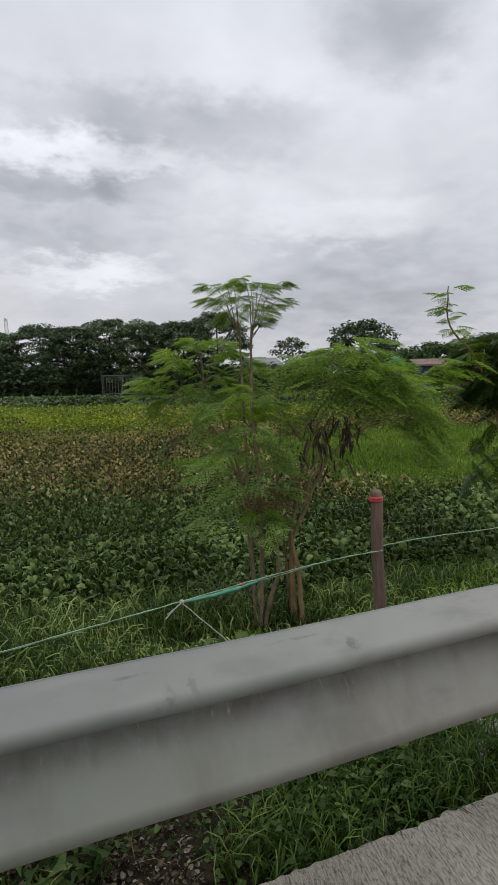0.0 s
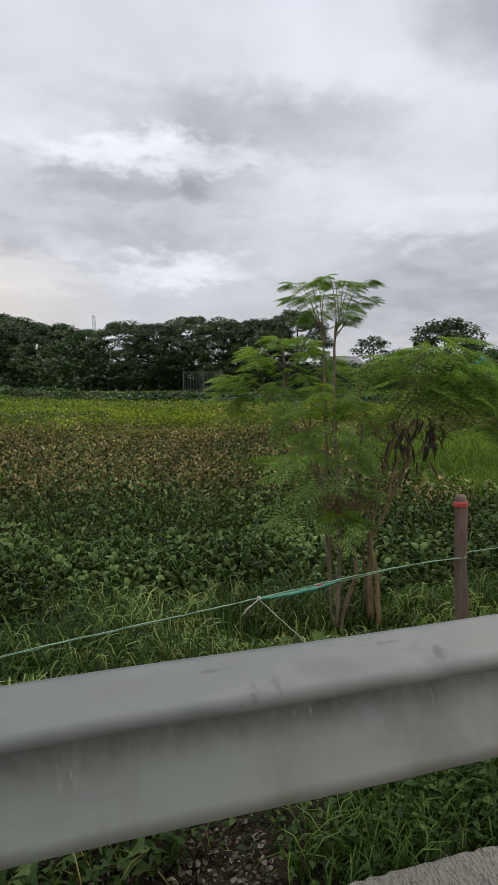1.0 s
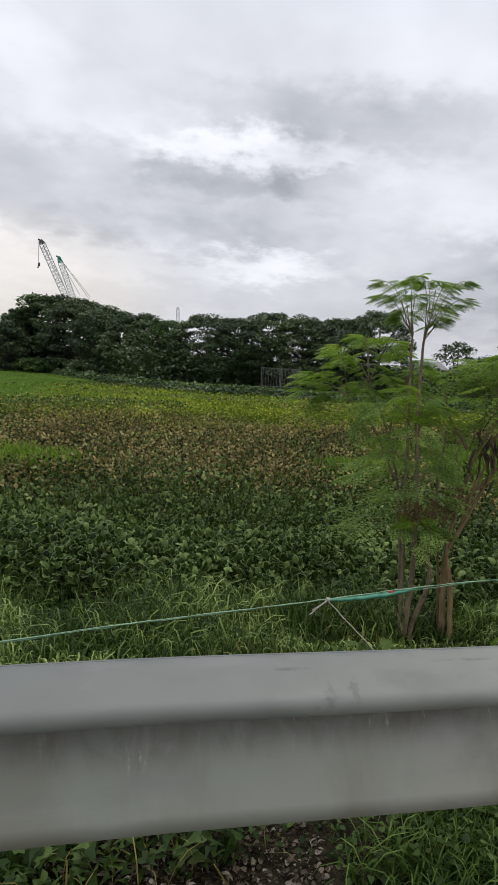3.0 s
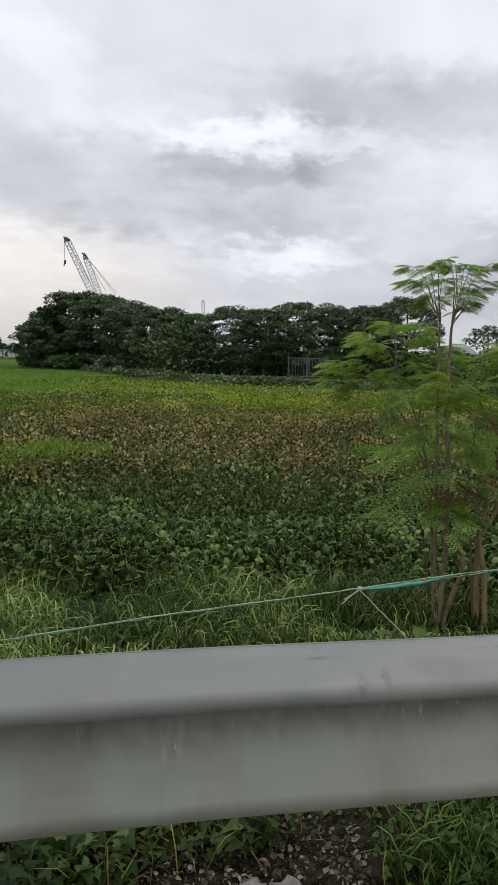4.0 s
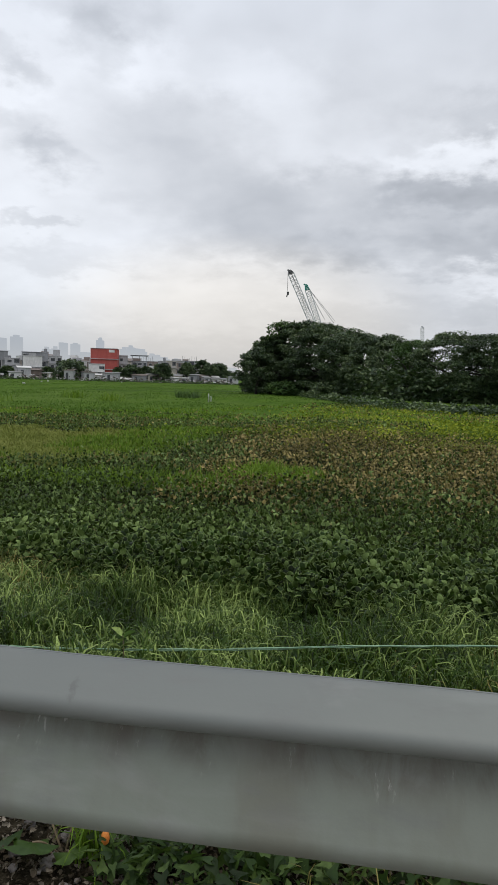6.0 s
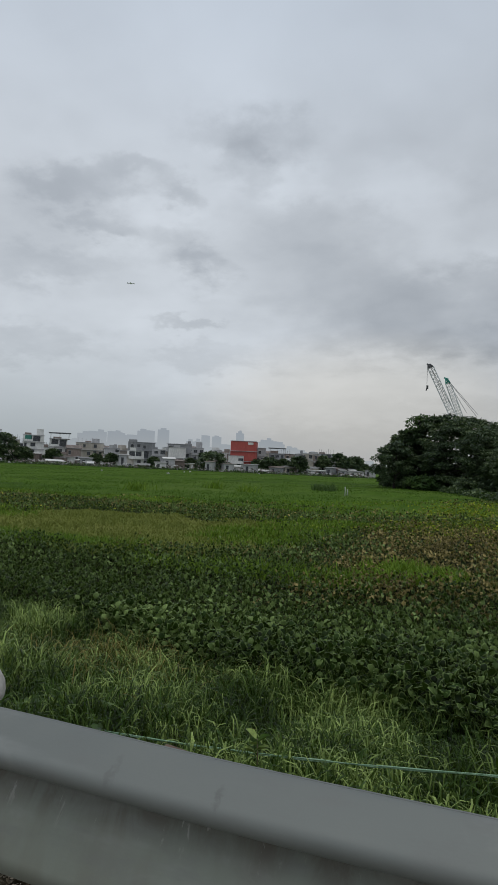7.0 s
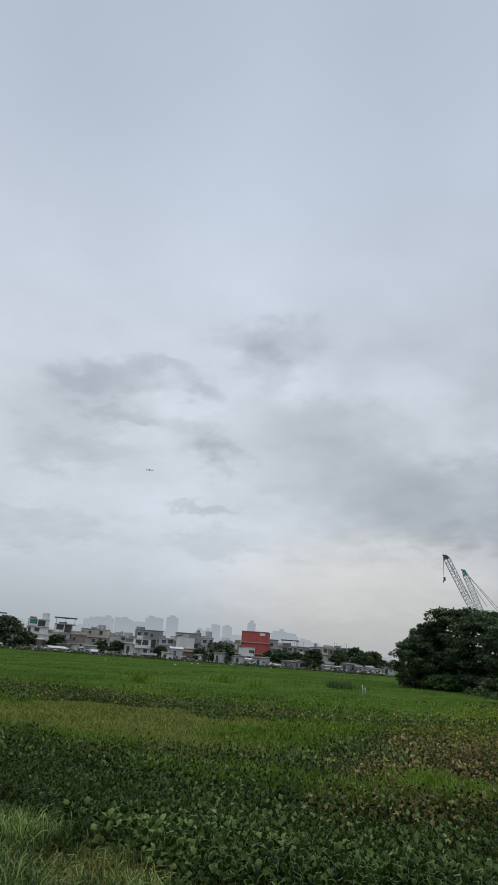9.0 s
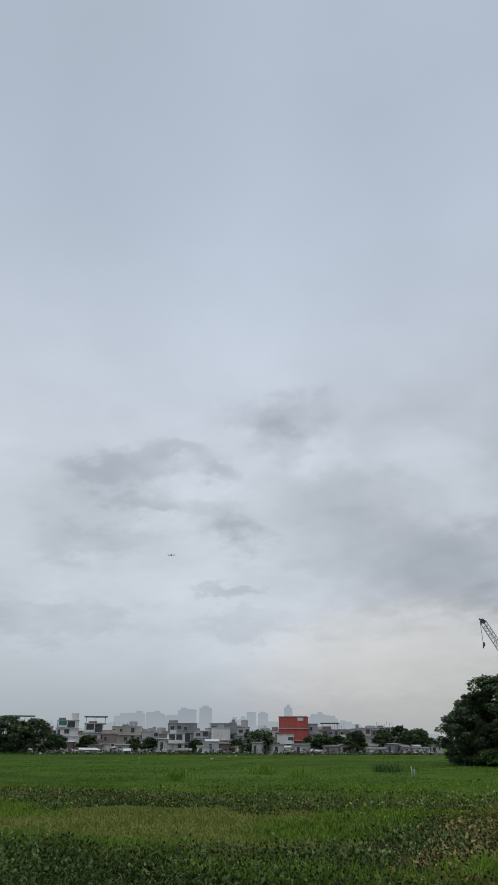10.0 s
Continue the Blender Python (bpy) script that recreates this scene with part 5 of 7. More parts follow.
for k, (x, y, s, f_) in enumerate(((0.27, 1.40, 0.055, 0.040), (0.37, 1.39, 0.060, 0.045), (1.06, 1.385, 0.05, 0.03), (1.15, 1.42, 0.035, 0.025), (1.72, 1.56, 0.06, 0.045), (1.80, 1.47, 0.05, 0.035), (1.62, 1.50, 0.035, 0.03))):
    lump("stone", x, y, (s, s * 0.75), f_, M_WHITECONC if x > 1.6 else M_ROCK, "rough grey-brown stone lying on the verge", "stone", k + 1)
rnd = random.Random(91)
for k in range(70):
    x, y = rnd.uniform(-1.35, -0.55), rnd.uniform(1.36, 1.75)
    s = rnd.uniform(0.008, 0.026)
    tagged(lump("pebble", x, y, (s, s * 0.8), s * 0.6, M_ROCK, "small grey stone on bare soil", "stone", 20 + k), group="rubble on the verge")
lump("plastic_scrap", -0.09, 1.43, (0.045, 0.03), 0.022, M_PLASTIC, "crumpled dirty white plastic scrap among the weeds", "litter", 5)
M_YELLOW = surface("striped_wrapper", (0.20, 0.13, 0.06), (0.55, 0.45, 0.20), 30, 0.5, 0, 0.2, 60, stretch=(1, 1, 6))
lump("snack_wrapper", 0.13, 1.40, (0.04, 0.028), 0.032, M_YELLOW, "crumpled yellow striped wrapper on the verge", "litter", 7)

M_BRIGHTVERGE = leafy("verge_grass", [(0.014, 0.036, 0.005), (0.055, 0.115, 0.014), (0.18, 0.27, 0.06)], 2.0, 0.3, 0.5)
# dead leaves on the bare soil
DEAD_V, DEAD_F = HEART_V * (0.7, 1, 2.2), HEART_F
n = 8000
x, y = rng.uniform(-1.6, 0.6, n), rng.uniform(1.33, 1.95, n)
v, f = spread(DEAD_V, DEAD_F, np.stack([x, y, land(x, y) + rng.uniform(0.005, 0.03, n)], 1), rng.uniform(0, 6.28, n), np.radians(rng.normal(0, 22, n)), rng.uniform(0.005, 0.021, n), np.radians(rng.normal(0, 50, n)))
tagged(soup("dead_leaves", v, f, M_DEAD, True), "brown dead leaves and litter on the soil", "dead leaves", kind="stuff")
n = 55
x, y = rng.uniform(-0.2, 0.55, n), rng.uniform(1.45, 1.9, n)
p = np.stack([x, y, land(x, y)], 1)
blades("dead_stalks", p, rng.uniform(0.06, 0.2, n), 0.004, M_DRY, "dry brown stalks among the weeds under the rail")
n = 34000
x, y = np.where(rng.random(n) < 0.95, 0.45 + 5.2 * rng.random(n) ** 1.35, rng.uniform(-1.3, 0.5, n)), rng.uniform(1.32, 2.6, n)
ok = (bumps(x, y, 2.6, 61) > np.interp(x, [-1.3, 0.3, 0.9, 2.0], [0.75, 0.72, 0.22, 0.10])) & (y > np.interp(x, [-1.3, 0, 0.7], [1.62, 1.55, 1.31]))
fade = bumps(x, y, 3.1, 62)
ok &= (rng.random(n) > ease((y - 1.75 - 0.5 * fade) / 0.5)) & ((x < 0.45) | (rng.random(n) < 0.25 + ease((x - 0.35 - 0.4 * fade) / 0.4))) & (rng.random(n) > ease((x - 2.2 - 1.6 * fade) / 2.0))
p = np.stack([x[ok], y[ok], land(x[ok], y[ok])], 1)
blades("verge_grass", p, rng.uniform(0.06, 0.19, len(p)), 0.0042, M_BRIGHTVERGE, "thin green grass under the guardrail", shape=(DROOP_V, DROOP_F))


def gourd_plant():
    """A trailing plant with large, holed, lobed leaves and one orange bud."""
    t = tagged(new("gourd_plant"), "trailing plant with large green lobed leaves and an orange bud", "plant")
    t.location = (-0.74, 1.56, float(land(-0.74, 1.56)))
    r = random.Random(5)
    lobes = 15
    for k, (x, y, z, s, h) in enumerate(((-0.06, -0.06, 0.08, 0.075, 3.9), (-0.11, 0.08, 0.10, 0.07, 2.6), (0.02, 0.06, 0.10, 0.06, 1.2), (0.04, -0.05, 0.06, 0.05, 5.5), (-0.16, -0.03, 0.05, 0.055, 4.6), (0.10, 0.02, 0.09, 0.05, 0.2))):
        vs = [(0, 0, 0)]
        for j in range(lobes):
            w = 2 * math.pi * j / lobes
            q = s * (0.80 + 0.24 * math.cos(5 * w) + r.uniform(-0.05, 0.05))
            vs.append((q * math.cos(w), q * math.sin(w), 0.016 * math.cos(5 * w) - 0.25 * q * q / s))
        fs = [(0, 1 + j, 1 + (j + 1) % lobes) for j in range(lobes)]
        leaf = hold("leaf", vs, fs, M_WEED, True)
        leaf.parent, leaf.location, leaf.rotation_euler = t, (x, y, z), (r.uniform(0.1, 0.5), r.uniform(-0.3, 0.3), h)
        tube("stalk", curve_points([(0, 0, 0), (x * 0.6, y * 0.6, z * 0.8), (x, y, z)], 4), [0.003] * 9, M_GREENBARK, t, 5)
    bm = bmesh.new()
    bmesh.ops.create_icosphere(bm, subdivisions=2, radius=0.012)
    for v in bm.verts:
        v.co = Vector((v.co.x + 0.13, v.co.y - 0.03, v.co.z * 1.7 + 0.10))
    part("bud", bm, surface("orange_petal", (0.5, 0.12, 0.02), (0.7, 0.25, 0.04), 60, 0.6), t, "small orange bud", True)
    g = np.array([(0.08 + r.uniform(-.04, .04), r.uniform(-.03, .05), 0.0) for _ in range(60)])
    v, f = spread(DROOP_V, DROOP_F, g, rng.uniform(0, 6.28, 60), np.radians(rng.normal(0, 12, 60)), np.stack([np.full(60, 0.006), np.full(60, 0.10), rng.uniform(0.08, 0.18, 60)], 1))
    under(soup("grass_tuft", v, f, M_BRIGHT, True), t, "bright green blades")


gourd_plant()
plank = tagged(new("plank"), "dark weathered plank lying behind the guardrail", "plank")
plank.location, plank.rotation_euler = (-1.22, 2.45, 0.02), (0.1, 0.05, -0.12)
part("board", box(bmesh.new(), -0.14, 0.14, -0.05, 0.05, -0.012, 0.012, 0.004), M_POST, plank)

# a broad young weed standing over the twine
t = tagged(new("tall_weed"), "young weed with pale green lobed leaves standing in the bank grass", "plant")
t.location = (-1.12, 3.0, float(land(-1.12, 3.0)))
tube("stem", [(0, 0, 0), (0.01, 0, 0.1), (0, 0.01, 0.20)], [0.004, 0.0035, 0.002], M_GREENBARK, t, 5)
for k in range(7):
    leaf = hold("leaf", LEAF_V * (0.05, 0.075, 0.075), LEAF_F, M_GRASS, True)
    leaf.parent, leaf.location, leaf.rotation_euler = t, (0, 0, 0.12 + 0.013 * k), (0.35, 0, k * 2.3)


# ---- trees on the far shore ----
CARD_V = np.array([(0, 0, 0), (-0.30, 0.45, 0.06), (0.30, 0.45, 0.06), (0, 1.0, -0.10)])
CARD_F = np.array([(0, 2, 3, 1)])


def at_bearing(bearing, dist):
    a = radians(bearing)
    return dist * math.sin(a), dist * math.cos(a)


def shore_tree(bearing, dist, top, half, bottom, material, label, seed, leaf=0.36, clumps=46, each=120, name="tree", thin=0.0):
    """A broad tree: trunk, limbs and a crown of leaf clumps under a domed, uneven outline. top: degrees over the eye."""
    x, y = at_bearing(bearing, dist)
    z0 = float(land(x, y))
    height = EYE + dist * math.tan(radians(top)) - z0
    low = max(0.25, EYE + dist * math.tan(radians(bottom)) - z0)
    t = tagged(new(name), label, "tree")
    t.location = (x, y, z0)
    r = random.Random(seed)
    g = np.random.default_rng(seed)
    fork = Vector((r.uniform(-.3, .3), r.uniform(-.3, .3), low + 0.25 * (height - low)))
    pts = curve_points([(0, 0, -0.2), (r.uniform(-.15, .15), 0, fork.z * 0.5), fork], 4, 0.03, seed)
    rad = 0.028 * height + 0.03
    tube("trunk", pts, np.linspace(rad, rad * 0.6, len(pts)), M_DARKBARK, t, 8)
    centres = []
    for k in range(clumps):
        a, q = 2.39996 * k + r.uniform(-.3, .3), math.sqrt((k + 0.5) / clumps)
        dome = (height - low) * (0.32 + 0.68 * math.sqrt(max(0.0, 1 - q * q)))
        if k % 2:
            q = r.uniform(0.62, 1.02)
            dome *= r.uniform(0.0, 0.75)
        centres.append(Vector((half * q * math.cos(a), half * q * math.sin(a), low + dome * r.uniform(0.88, 1.0))))
    for k in range(0, clumps, max(1, clumps // 7)):
        c = centres[k]
        pts = curve_points([fork, fork.lerp(c, 0.5) + Vector((0, 0, 0.1 * height * 0.3)), c], 4, 0.02, k)
        tube("limb", pts, np.linspace(rad * 0.45, rad * 0.1, len(pts)), M_DARKBARK, t, 5)
    size = 0.34 * half * math.sqrt(46 / clumps) * 0.9
    P, Y = [], []
    for c in centres:
        d = g.normal(0, 1, (each, 3))
        d /= np.linalg.norm(d, axis=1)[:, None]
        rr = size * g.uniform(0.55, 1.1, each)[:, None] * r.uniform(0.75, 1.2)
        q = np.array(c) + d * rr * (1.0, 1.0, 0.42)
        P.append(q[q[:, 2] > low * 0.75])
        Y.append(np.arctan2(d[:, 1], d[:, 0])[q[:, 2] > low * 0.75])
    P, Y = np.concatenate(P), np.concatenate(Y) - math.pi / 2
    if thin:
        s = g.random(len(P)) > thin
        P, Y = P[s], Y[s]
    n = len(P)
    v, f = spread(CARD_V, CARD_F, P, Y + g.normal(0, 0.5, n), np.radians(g.normal(-18, 28, n)), leaf * g.uniform(0.6, 1.25, n), np.radians(g.normal(0, 25, n)))
    under(soup("crown", v, f, material, False), t)
    return t


DARK = "broad dark green tree in the dense row along the far shore"
ROW = [(-7.8, 92, 3.9, 3.5, -1.1), (-5.3, 89, 5.35, 3.7, -0.9), (-3.2, 84, 5.15, 4.4, -0.8), (-0.8, 77, 4.55, 4.3, -0.9), (1.9, 70, 4.15, 3.8, -0.9),
       (7.4, 60, 4.45, 3.2, -0.5), (10.4, 57, 4.3, 3.0, -0.3), (13.3, 56, 4.95, 3.0, -0.3), (16.2, 55, 4.75, 2.9, -0.3), (19.2, 55, 4.80, 3.0, -0.4), (22.3, 54, 5.45, 3.0, -0.4)]
for k, (b, d, top, half, bot) in enumerate(ROW):
    shore_tree(b, d, top, half, bot, M_FAR, DARK, 100 + k, leaf=0.0036 * d, clumps=120, each=230 if k < 5 else 165, thin=0.12 if 4 < k < 9 else 0.0)
shore_tree(4.3, 63, 3.85, 2.2, -0.6, M_FAR2, "fresher green tree between darker trees on the far shore", 120, leaf=0.24, each=150)
shore_tree(-9.1, 87, 2.7, 2.5, -1.2, M_FAR, "low leafy tree draped over the water's edge", 119, leaf=0.33, clumps=50, each=150)
shore_tree(-8.0, 96, 3.1, 3.6, -1.2, M_FAR, "dark tree filling the end of the far row", 130, leaf=0.36, clumps=70, each=150)
shore_tree(-7.0, 90, 5.1, 1.6, 3.6, M_FAR2, "thin-topped tree rising over the row on the far shore", 121, leaf=0.4, clumps=20, each=60)
shore_tree(-6.6, 83, -0.1, 1.7, -1.0, M_FAR2, "low leafy bush at the foot of the far trees", 122, leaf=0.34, clumps=20, each=80, name="bush")
shore_tree(35.2, 66, 4.3, 3.2, 0.4, M_FAR, "round dark tree standing alone behind the marsh", 123, leaf=0.36)
shore_tree(28.9, 64, 3.3, 1.9, -0.9, M_FAR, "small dark tree behind a shed", 124, leaf=0.3, clumps=24, each=80)
shore_tree(31.4, 60, 1.9, 2.1, -0.9, M_FAR, "low dark tree behind the marsh", 125, leaf=0.32, clumps=24, each=90)
shore_tree(38.6, 58, 1.7, 2.2, -0.4, M_FAR2, "low green tree behind the marsh", 126, leaf=0.3, clumps=28)
shore_tree(41.6, 50, 2.2, 2.6, 0.2, M_FAR2, "green tree overhanging a small hut", 127, leaf=0.28)
shore_tree(45.8, 46, 2.9, 2.6, -0.3, M_FAR, "dark tree beside a small hut", 128, leaf=0.28)
shore_tree(26.2, 70, 1.2, 1.6, -0.6, M_FAR, "low dark tree behind a shed", 129, leaf=0.34, clumps=20)

# undergrowth along the far shore
n = 15000
bx = rng.uniform(-16, 44, n)
off = rng.uniform(-0.6, 1.9, n)
by = shore(bx) + off
top = (0.15 + 0.38 * bumps(bx, by, 0.7, 71)) * np.interp(bx, [-16, -4, 8, 44], [1.35, 1.15, 0.9, 0.9])
p = np.stack([bx, by, land(bx, by) + top * rng.random(n) ** 0.8], 1)
v, f = spread(CARD_V, CARD_F, p, rng.uniform(0, 6.28, n), np.radians(rng.normal(0, 30, n)), rng.uniform(0.16, 0.36, n), np.radians(rng.normal(0, 25, n)))
tagged(soup("shore_undergrowth", v, f, M_FAR, False), "dense weeds and low shrubs along the far shore", "shrubs", kind="stuff")

# dark shrubs that close the row between the trunks
n = 12000
bx = rng.uniform(-12, 23, n)
by = shore(bx) + rng.uniform(12.0, 17.0, n)
p = np.stack([bx, by, land(bx, by) + np.interp(bx, [-12, 0, 8, 23], [4.2, 3.2, 2.2, 2.2]) * rng.random(n)], 1)
v, f = spread(CARD_V, CARD_F, p, rng.uniform(0, 6.28, n), np.radians(rng.normal(0, 30, n)), rng.uniform(0.3, 0.6, n), np.radians(rng.normal(0, 25, n)))
tagged(soup("shaded_thicket", v, f, M_FAR, False), "dark thicket in the shade under the far trees", "shrubs", kind="stuff")

# a compound wall behind the trees, a grey gate before it
M_WALL = surface("grimy_wall", (0.10, 0.10, 0.10), (0.21, 0.205, 0.20), 0.7, 0.9, 0, 0.3, 9)
wall_pts = [(-9.5, 104), (-3, 84), (3, 69), (12, 60), (24.5, 55)]
compound = tagged(new("compound_wall"), "low grimy grey wall behind the row of trees", "wall")
for (x0, y0), (x1, y1) in zip(wall_pts, wall_pts[1:]):
    d = Vector((x1 - x0, y1 - y0, 0))
    w = part("panel", box(bmesh.new(), 0, d.length - 0.05, -0.1, 0.1, -0.6, 1.9), M_WALL, compound)
    w.location, w.rotation_euler = (x0, y0, 0.1), (0, 0, math.atan2(d.y, d.x))
# The trees' shade is put into the gate's darkened colour.
M_WHITEMETAL = surface("shade_dimmed_metal", (0.07, 0.07, 0.067), (0.15, 0.15, 0.143), 3, 0.6, 0, 0.1, 20)
gate = tagged(new("metal_gate"), "metal gate of upright bars under the far trees, shade painted in", "gate")
gx0, gy0 = at_bearing(14.25, 49.0)
gate.location, gate.rotation_euler = (gx0, gy0, float(land(gx0, gy0)) + 0.15), (0, 0, -0.25)
bm = bmesh.new()
box(bm, -1.5, 1.5, -0.025, 0.025, 0.05, 0.10), box(bm, -1.5, 1.5, -0.025, 0.025, 1.40, 1.45)
box(bm, -1.5, -1.45, -0.027, 0.027, -0.1, 1.52), box(bm, 1.45, 1.5, -0.027, 0.027, -0.1, 1.52), box(bm, -0.03, 0.03, -0.027, 0.027, -0.1, 1.5)
part("gate_frame", bm, M_WHITEMETAL, gate)
for k in range(14):
    part("bar", box(bmesh.new(), -1.35 + 0.208 * k - 0.016, -1.35 + 0.208 * k + 0.016, -0.015, 0.015, 0.10, 1.40), M_WHITEMETAL, gate)


def shed(bearing, dist, wide, deep, height, wall_m, roof_m, label, pitch=0.25, name="shed"):
    t = tagged(new(name), label, "shed")
    x, y = at_bearing(bearing, dist)
    t.location, t.rotation_euler = (x, y, float(land(x, y)) - 0.05), (0, 0, -radians(bearing) + 0.2)
    bm = box(bmesh.new(), -wide / 2, wide / 2, -deep / 2, deep / 2, 0, height)
    part("wall", bm, wall_m, t)
    part("door", box(bmesh.new(), -0.45, 0.45, -deep / 2 - 0.04, -deep / 2 + 0.02, 0, min(2.0, height * 0.8)), M_DARKBARK, t, "dark doorway")
    bm = bmesh.new()
    o = 0.35
    vs = [bm.verts.new(p) for p in ((-wide / 2 - o, -deep / 2 - o, height), (wide / 2 + o, -deep / 2 - o, height), (wide / 2 + o, deep / 2 + o, height + pitch * deep), (-wide / 2 - o, deep / 2 + o, height + pitch * deep))]
    fc = bm.faces.new(vs)
    r = bmesh.ops.extrude_face_region(bm, geom=[fc])
    for v in r["geom"]:
        if isinstance(v, bmesh.types.BMVert):
            v.co.z += 0.1
    part("roof", bm, roof_m, t)
    return t


M_TIN = surface("weathered_tin", (0.13, 0.13, 0.128), (0.32, 0.32, 0.31), 1.5, 0.6, 0.2, 0.2, 12)
M_RUST = surface("rusty_tin", (0.13, 0.08, 0.06), (0.28, 0.20, 0.16), 1.0, 0.8, 0, 0.2, 9)
M_BLUE = surface("faded_blue_sheet", (0.035, 0.04, 0.12), (0.07, 0.08, 0.20), 1.5, 0.7)
M_BROWNWALL = surface("brown_boards", (0.07, 0.055, 0.045), (0.15, 0.12, 0.10), 2, 0.85, 0, 0.3, 14)
shed(26.3, 60, 3.0, 3, 2.2, M_WALL, M_TIN, "grey shed with a pale tin roof between trees")
shed(29.6, 59, 4.2, 3, 1.9, M_DARKBARK, M_DARKBARK, "dark low lean-to beside the shed", 0.1)
shed(41.2, 45, 2.2, 2, 1.9, M_BLUE, M_RUST, "small hut of faded blue sheets behind the marsh", 0.2, "hut")
shed(43.6, 44.5, 2.8, 2, 1.7, M_BROWNWALL, M_RUST, "small brown board hut behind the marsh", 0.2, "hut")
bx_, by_ = at_bearing(38.1, 52)
net = lump("netting", bx_, by_, (0.9, 0.4), 0.55, surface("teal_netting", (0.02, 0.22, 0.17), (0.05, 0.36, 0.28), 2, 0.7), "bunched teal green netting hung in the trees", "netting", 9, 0.3)
net.location.z = EYE + 52 * math.tan(radians(0.5))


# ---- cranes beyond the trees ----
def strut(bm, a, b, w):
    a, b = Vector(a), Vector(b)
    d = (b - a).normalized()
    s = d.cross(Vector((0.3, 1, 0.2))).normalized() * w / 2
    q = d.cross(s).normalized() * w / 2
    ring = [[bm.verts.new(p + m) for m in (s + q, s - q, -s - q, -s + q)] for p in (a, b)]
    for k in range(4):
        bm.faces.new((ring[0][k], ring[0][(k + 1) % 4], ring[1][(k + 1) % 4], ring[1][k]))


def lattice(bm, a, b, wide0, wide1, bays, chord, brace):
    """Four chords and zigzag braces from a to b."""
    a, b = Vector(a), Vector(b)
    d = (b - a).normalized()
    s = d.cross(Vector((0, 1, 0))).normalized()
    q = d.cross(s).normalized()
    rows_ = []
    for k in range(bays + 1):
        u = k / bays
        w = wide0 + (wide1 - wide0) * u
        rows_.append([a.lerp(b, u) + s * w / 2 * i_ + q * w / 2 * j_ for i_, j_ in ((1, 1), (1, -1), (-1, -1), (-1, 1))])
    for k in range(bays):
        for c in range(4):
            strut(bm, rows_[k][c], rows_[k + 1][c], chord)
            m, n_ = (c, (c + 1) % 4) if k % 2 else ((c + 1) % 4, c)
            strut(bm, rows_[k][m], rows_[k + 1][n_], brace)
            strut(bm, rows_[k][c], rows_[k][(c + 1) % 4], brace)


def sky_point(bearing, rise, dist):
    x, y = at_bearing(bearing, dist)
    return Vector((x, y, EYE + dist * math.tan(radians(rise))))


# Crane grey is set pale so that its colour carries the distance haze.
M_CRANEGREY = surface("haze_paled_steel", (0.50, 0.51, 0.53), (0.68, 0.69, 0.71), 0.8, 0.6)
M_CRANETEAL = surface("teal_crane_paint", (0.04, 0.23, 0.19), (0.08, 0.34, 0.28), 0.8, 0.6)
M_CABLE = surface("dark_cable", (0.12, 0.12, 0.13), (0.22, 0.22, 0.24), 2, 0.7)
M_DARKSTEEL = surface("dark_steel", (0.06, 0.06, 0.065), (0.14, 0.14, 0.15), 2, 0.6)


def crane(tip, foot, dist, wide, paint, head_paint, head, label, back=None, hook=True):
    """A crawler crane: lattice boom with a head, stay cables, a hoist line with its hook, and a body on tracks."""
    t = tagged(new("crane"), label, "crane")
    top, low = sky_point(*tip, dist), sky_point(*foot, dist)
    base_ = low + (low - top) * ((low.z - 2.0) / (top.z - low.z))
    t.location = (base_.x, base_.y, 0)
    o = Vector((base_.x, base_.y, 0))
    top, base_ = top - o, base_ - o
    neck = base_.lerp(top, 1 - head)
    bm = bmesh.new()
    lattice(bm, base_, neck, wide, wide, 30, 0.14, 0.07)
    part("boom", bm, paint, t)
    bm = bmesh.new()
    lattice(bm, neck, top, wide * 0.9, wide * 0.3, 4, 0.16, 0.10)
    strut(bm, top + Vector((-0.5, 0, 0.1)), top + Vector((0.5, 0, -0.25)), 0.3)
    part("boom_head", bm, head_paint, t)
    if hook:
        bm = bmesh.new()
        hang = top + Vector((-0.35, 0, -4.6))
        strut(bm, top + Vector((-0.35, 0, 0)), hang, 0.07)
        part("hoist_line", bm, M_CABLE, t)
        bm = bmesh.new()
        box(bm, hang.x - 0.22, hang.x + 0.22, -0.2, 0.2, hang.z - 0.8, hang.z, 0.08)
        part("hook_block", bm, M_DARKSTEEL, t)
        bm = bmesh.new()
        strut(bm, hang + Vector((0, 0, -0.75)), hang + Vector((-0.12, 0, -1.35)), 0.2)
        part("hook", bm, M_DARKSTEEL, t)
    for q in (back or [])[:3]:
        bm = bmesh.new()
        strut(bm, top, sky_point(*q, dist) - o, 0.07)
        part("stay", bm, M_CABLE, t)
    part("body", box(bmesh.new(), -1.6, 5.0, -1.5, 1.5, 1.2, 3.8, 0.15), paint, t)
    for s in (-1.7, 1.7):
        part("track", box(bmesh.new(), -2.6, 3.6, s - 0.45, s + 0.45, -0.05, 1.15, 0.3), M_DARKSTEEL, t)


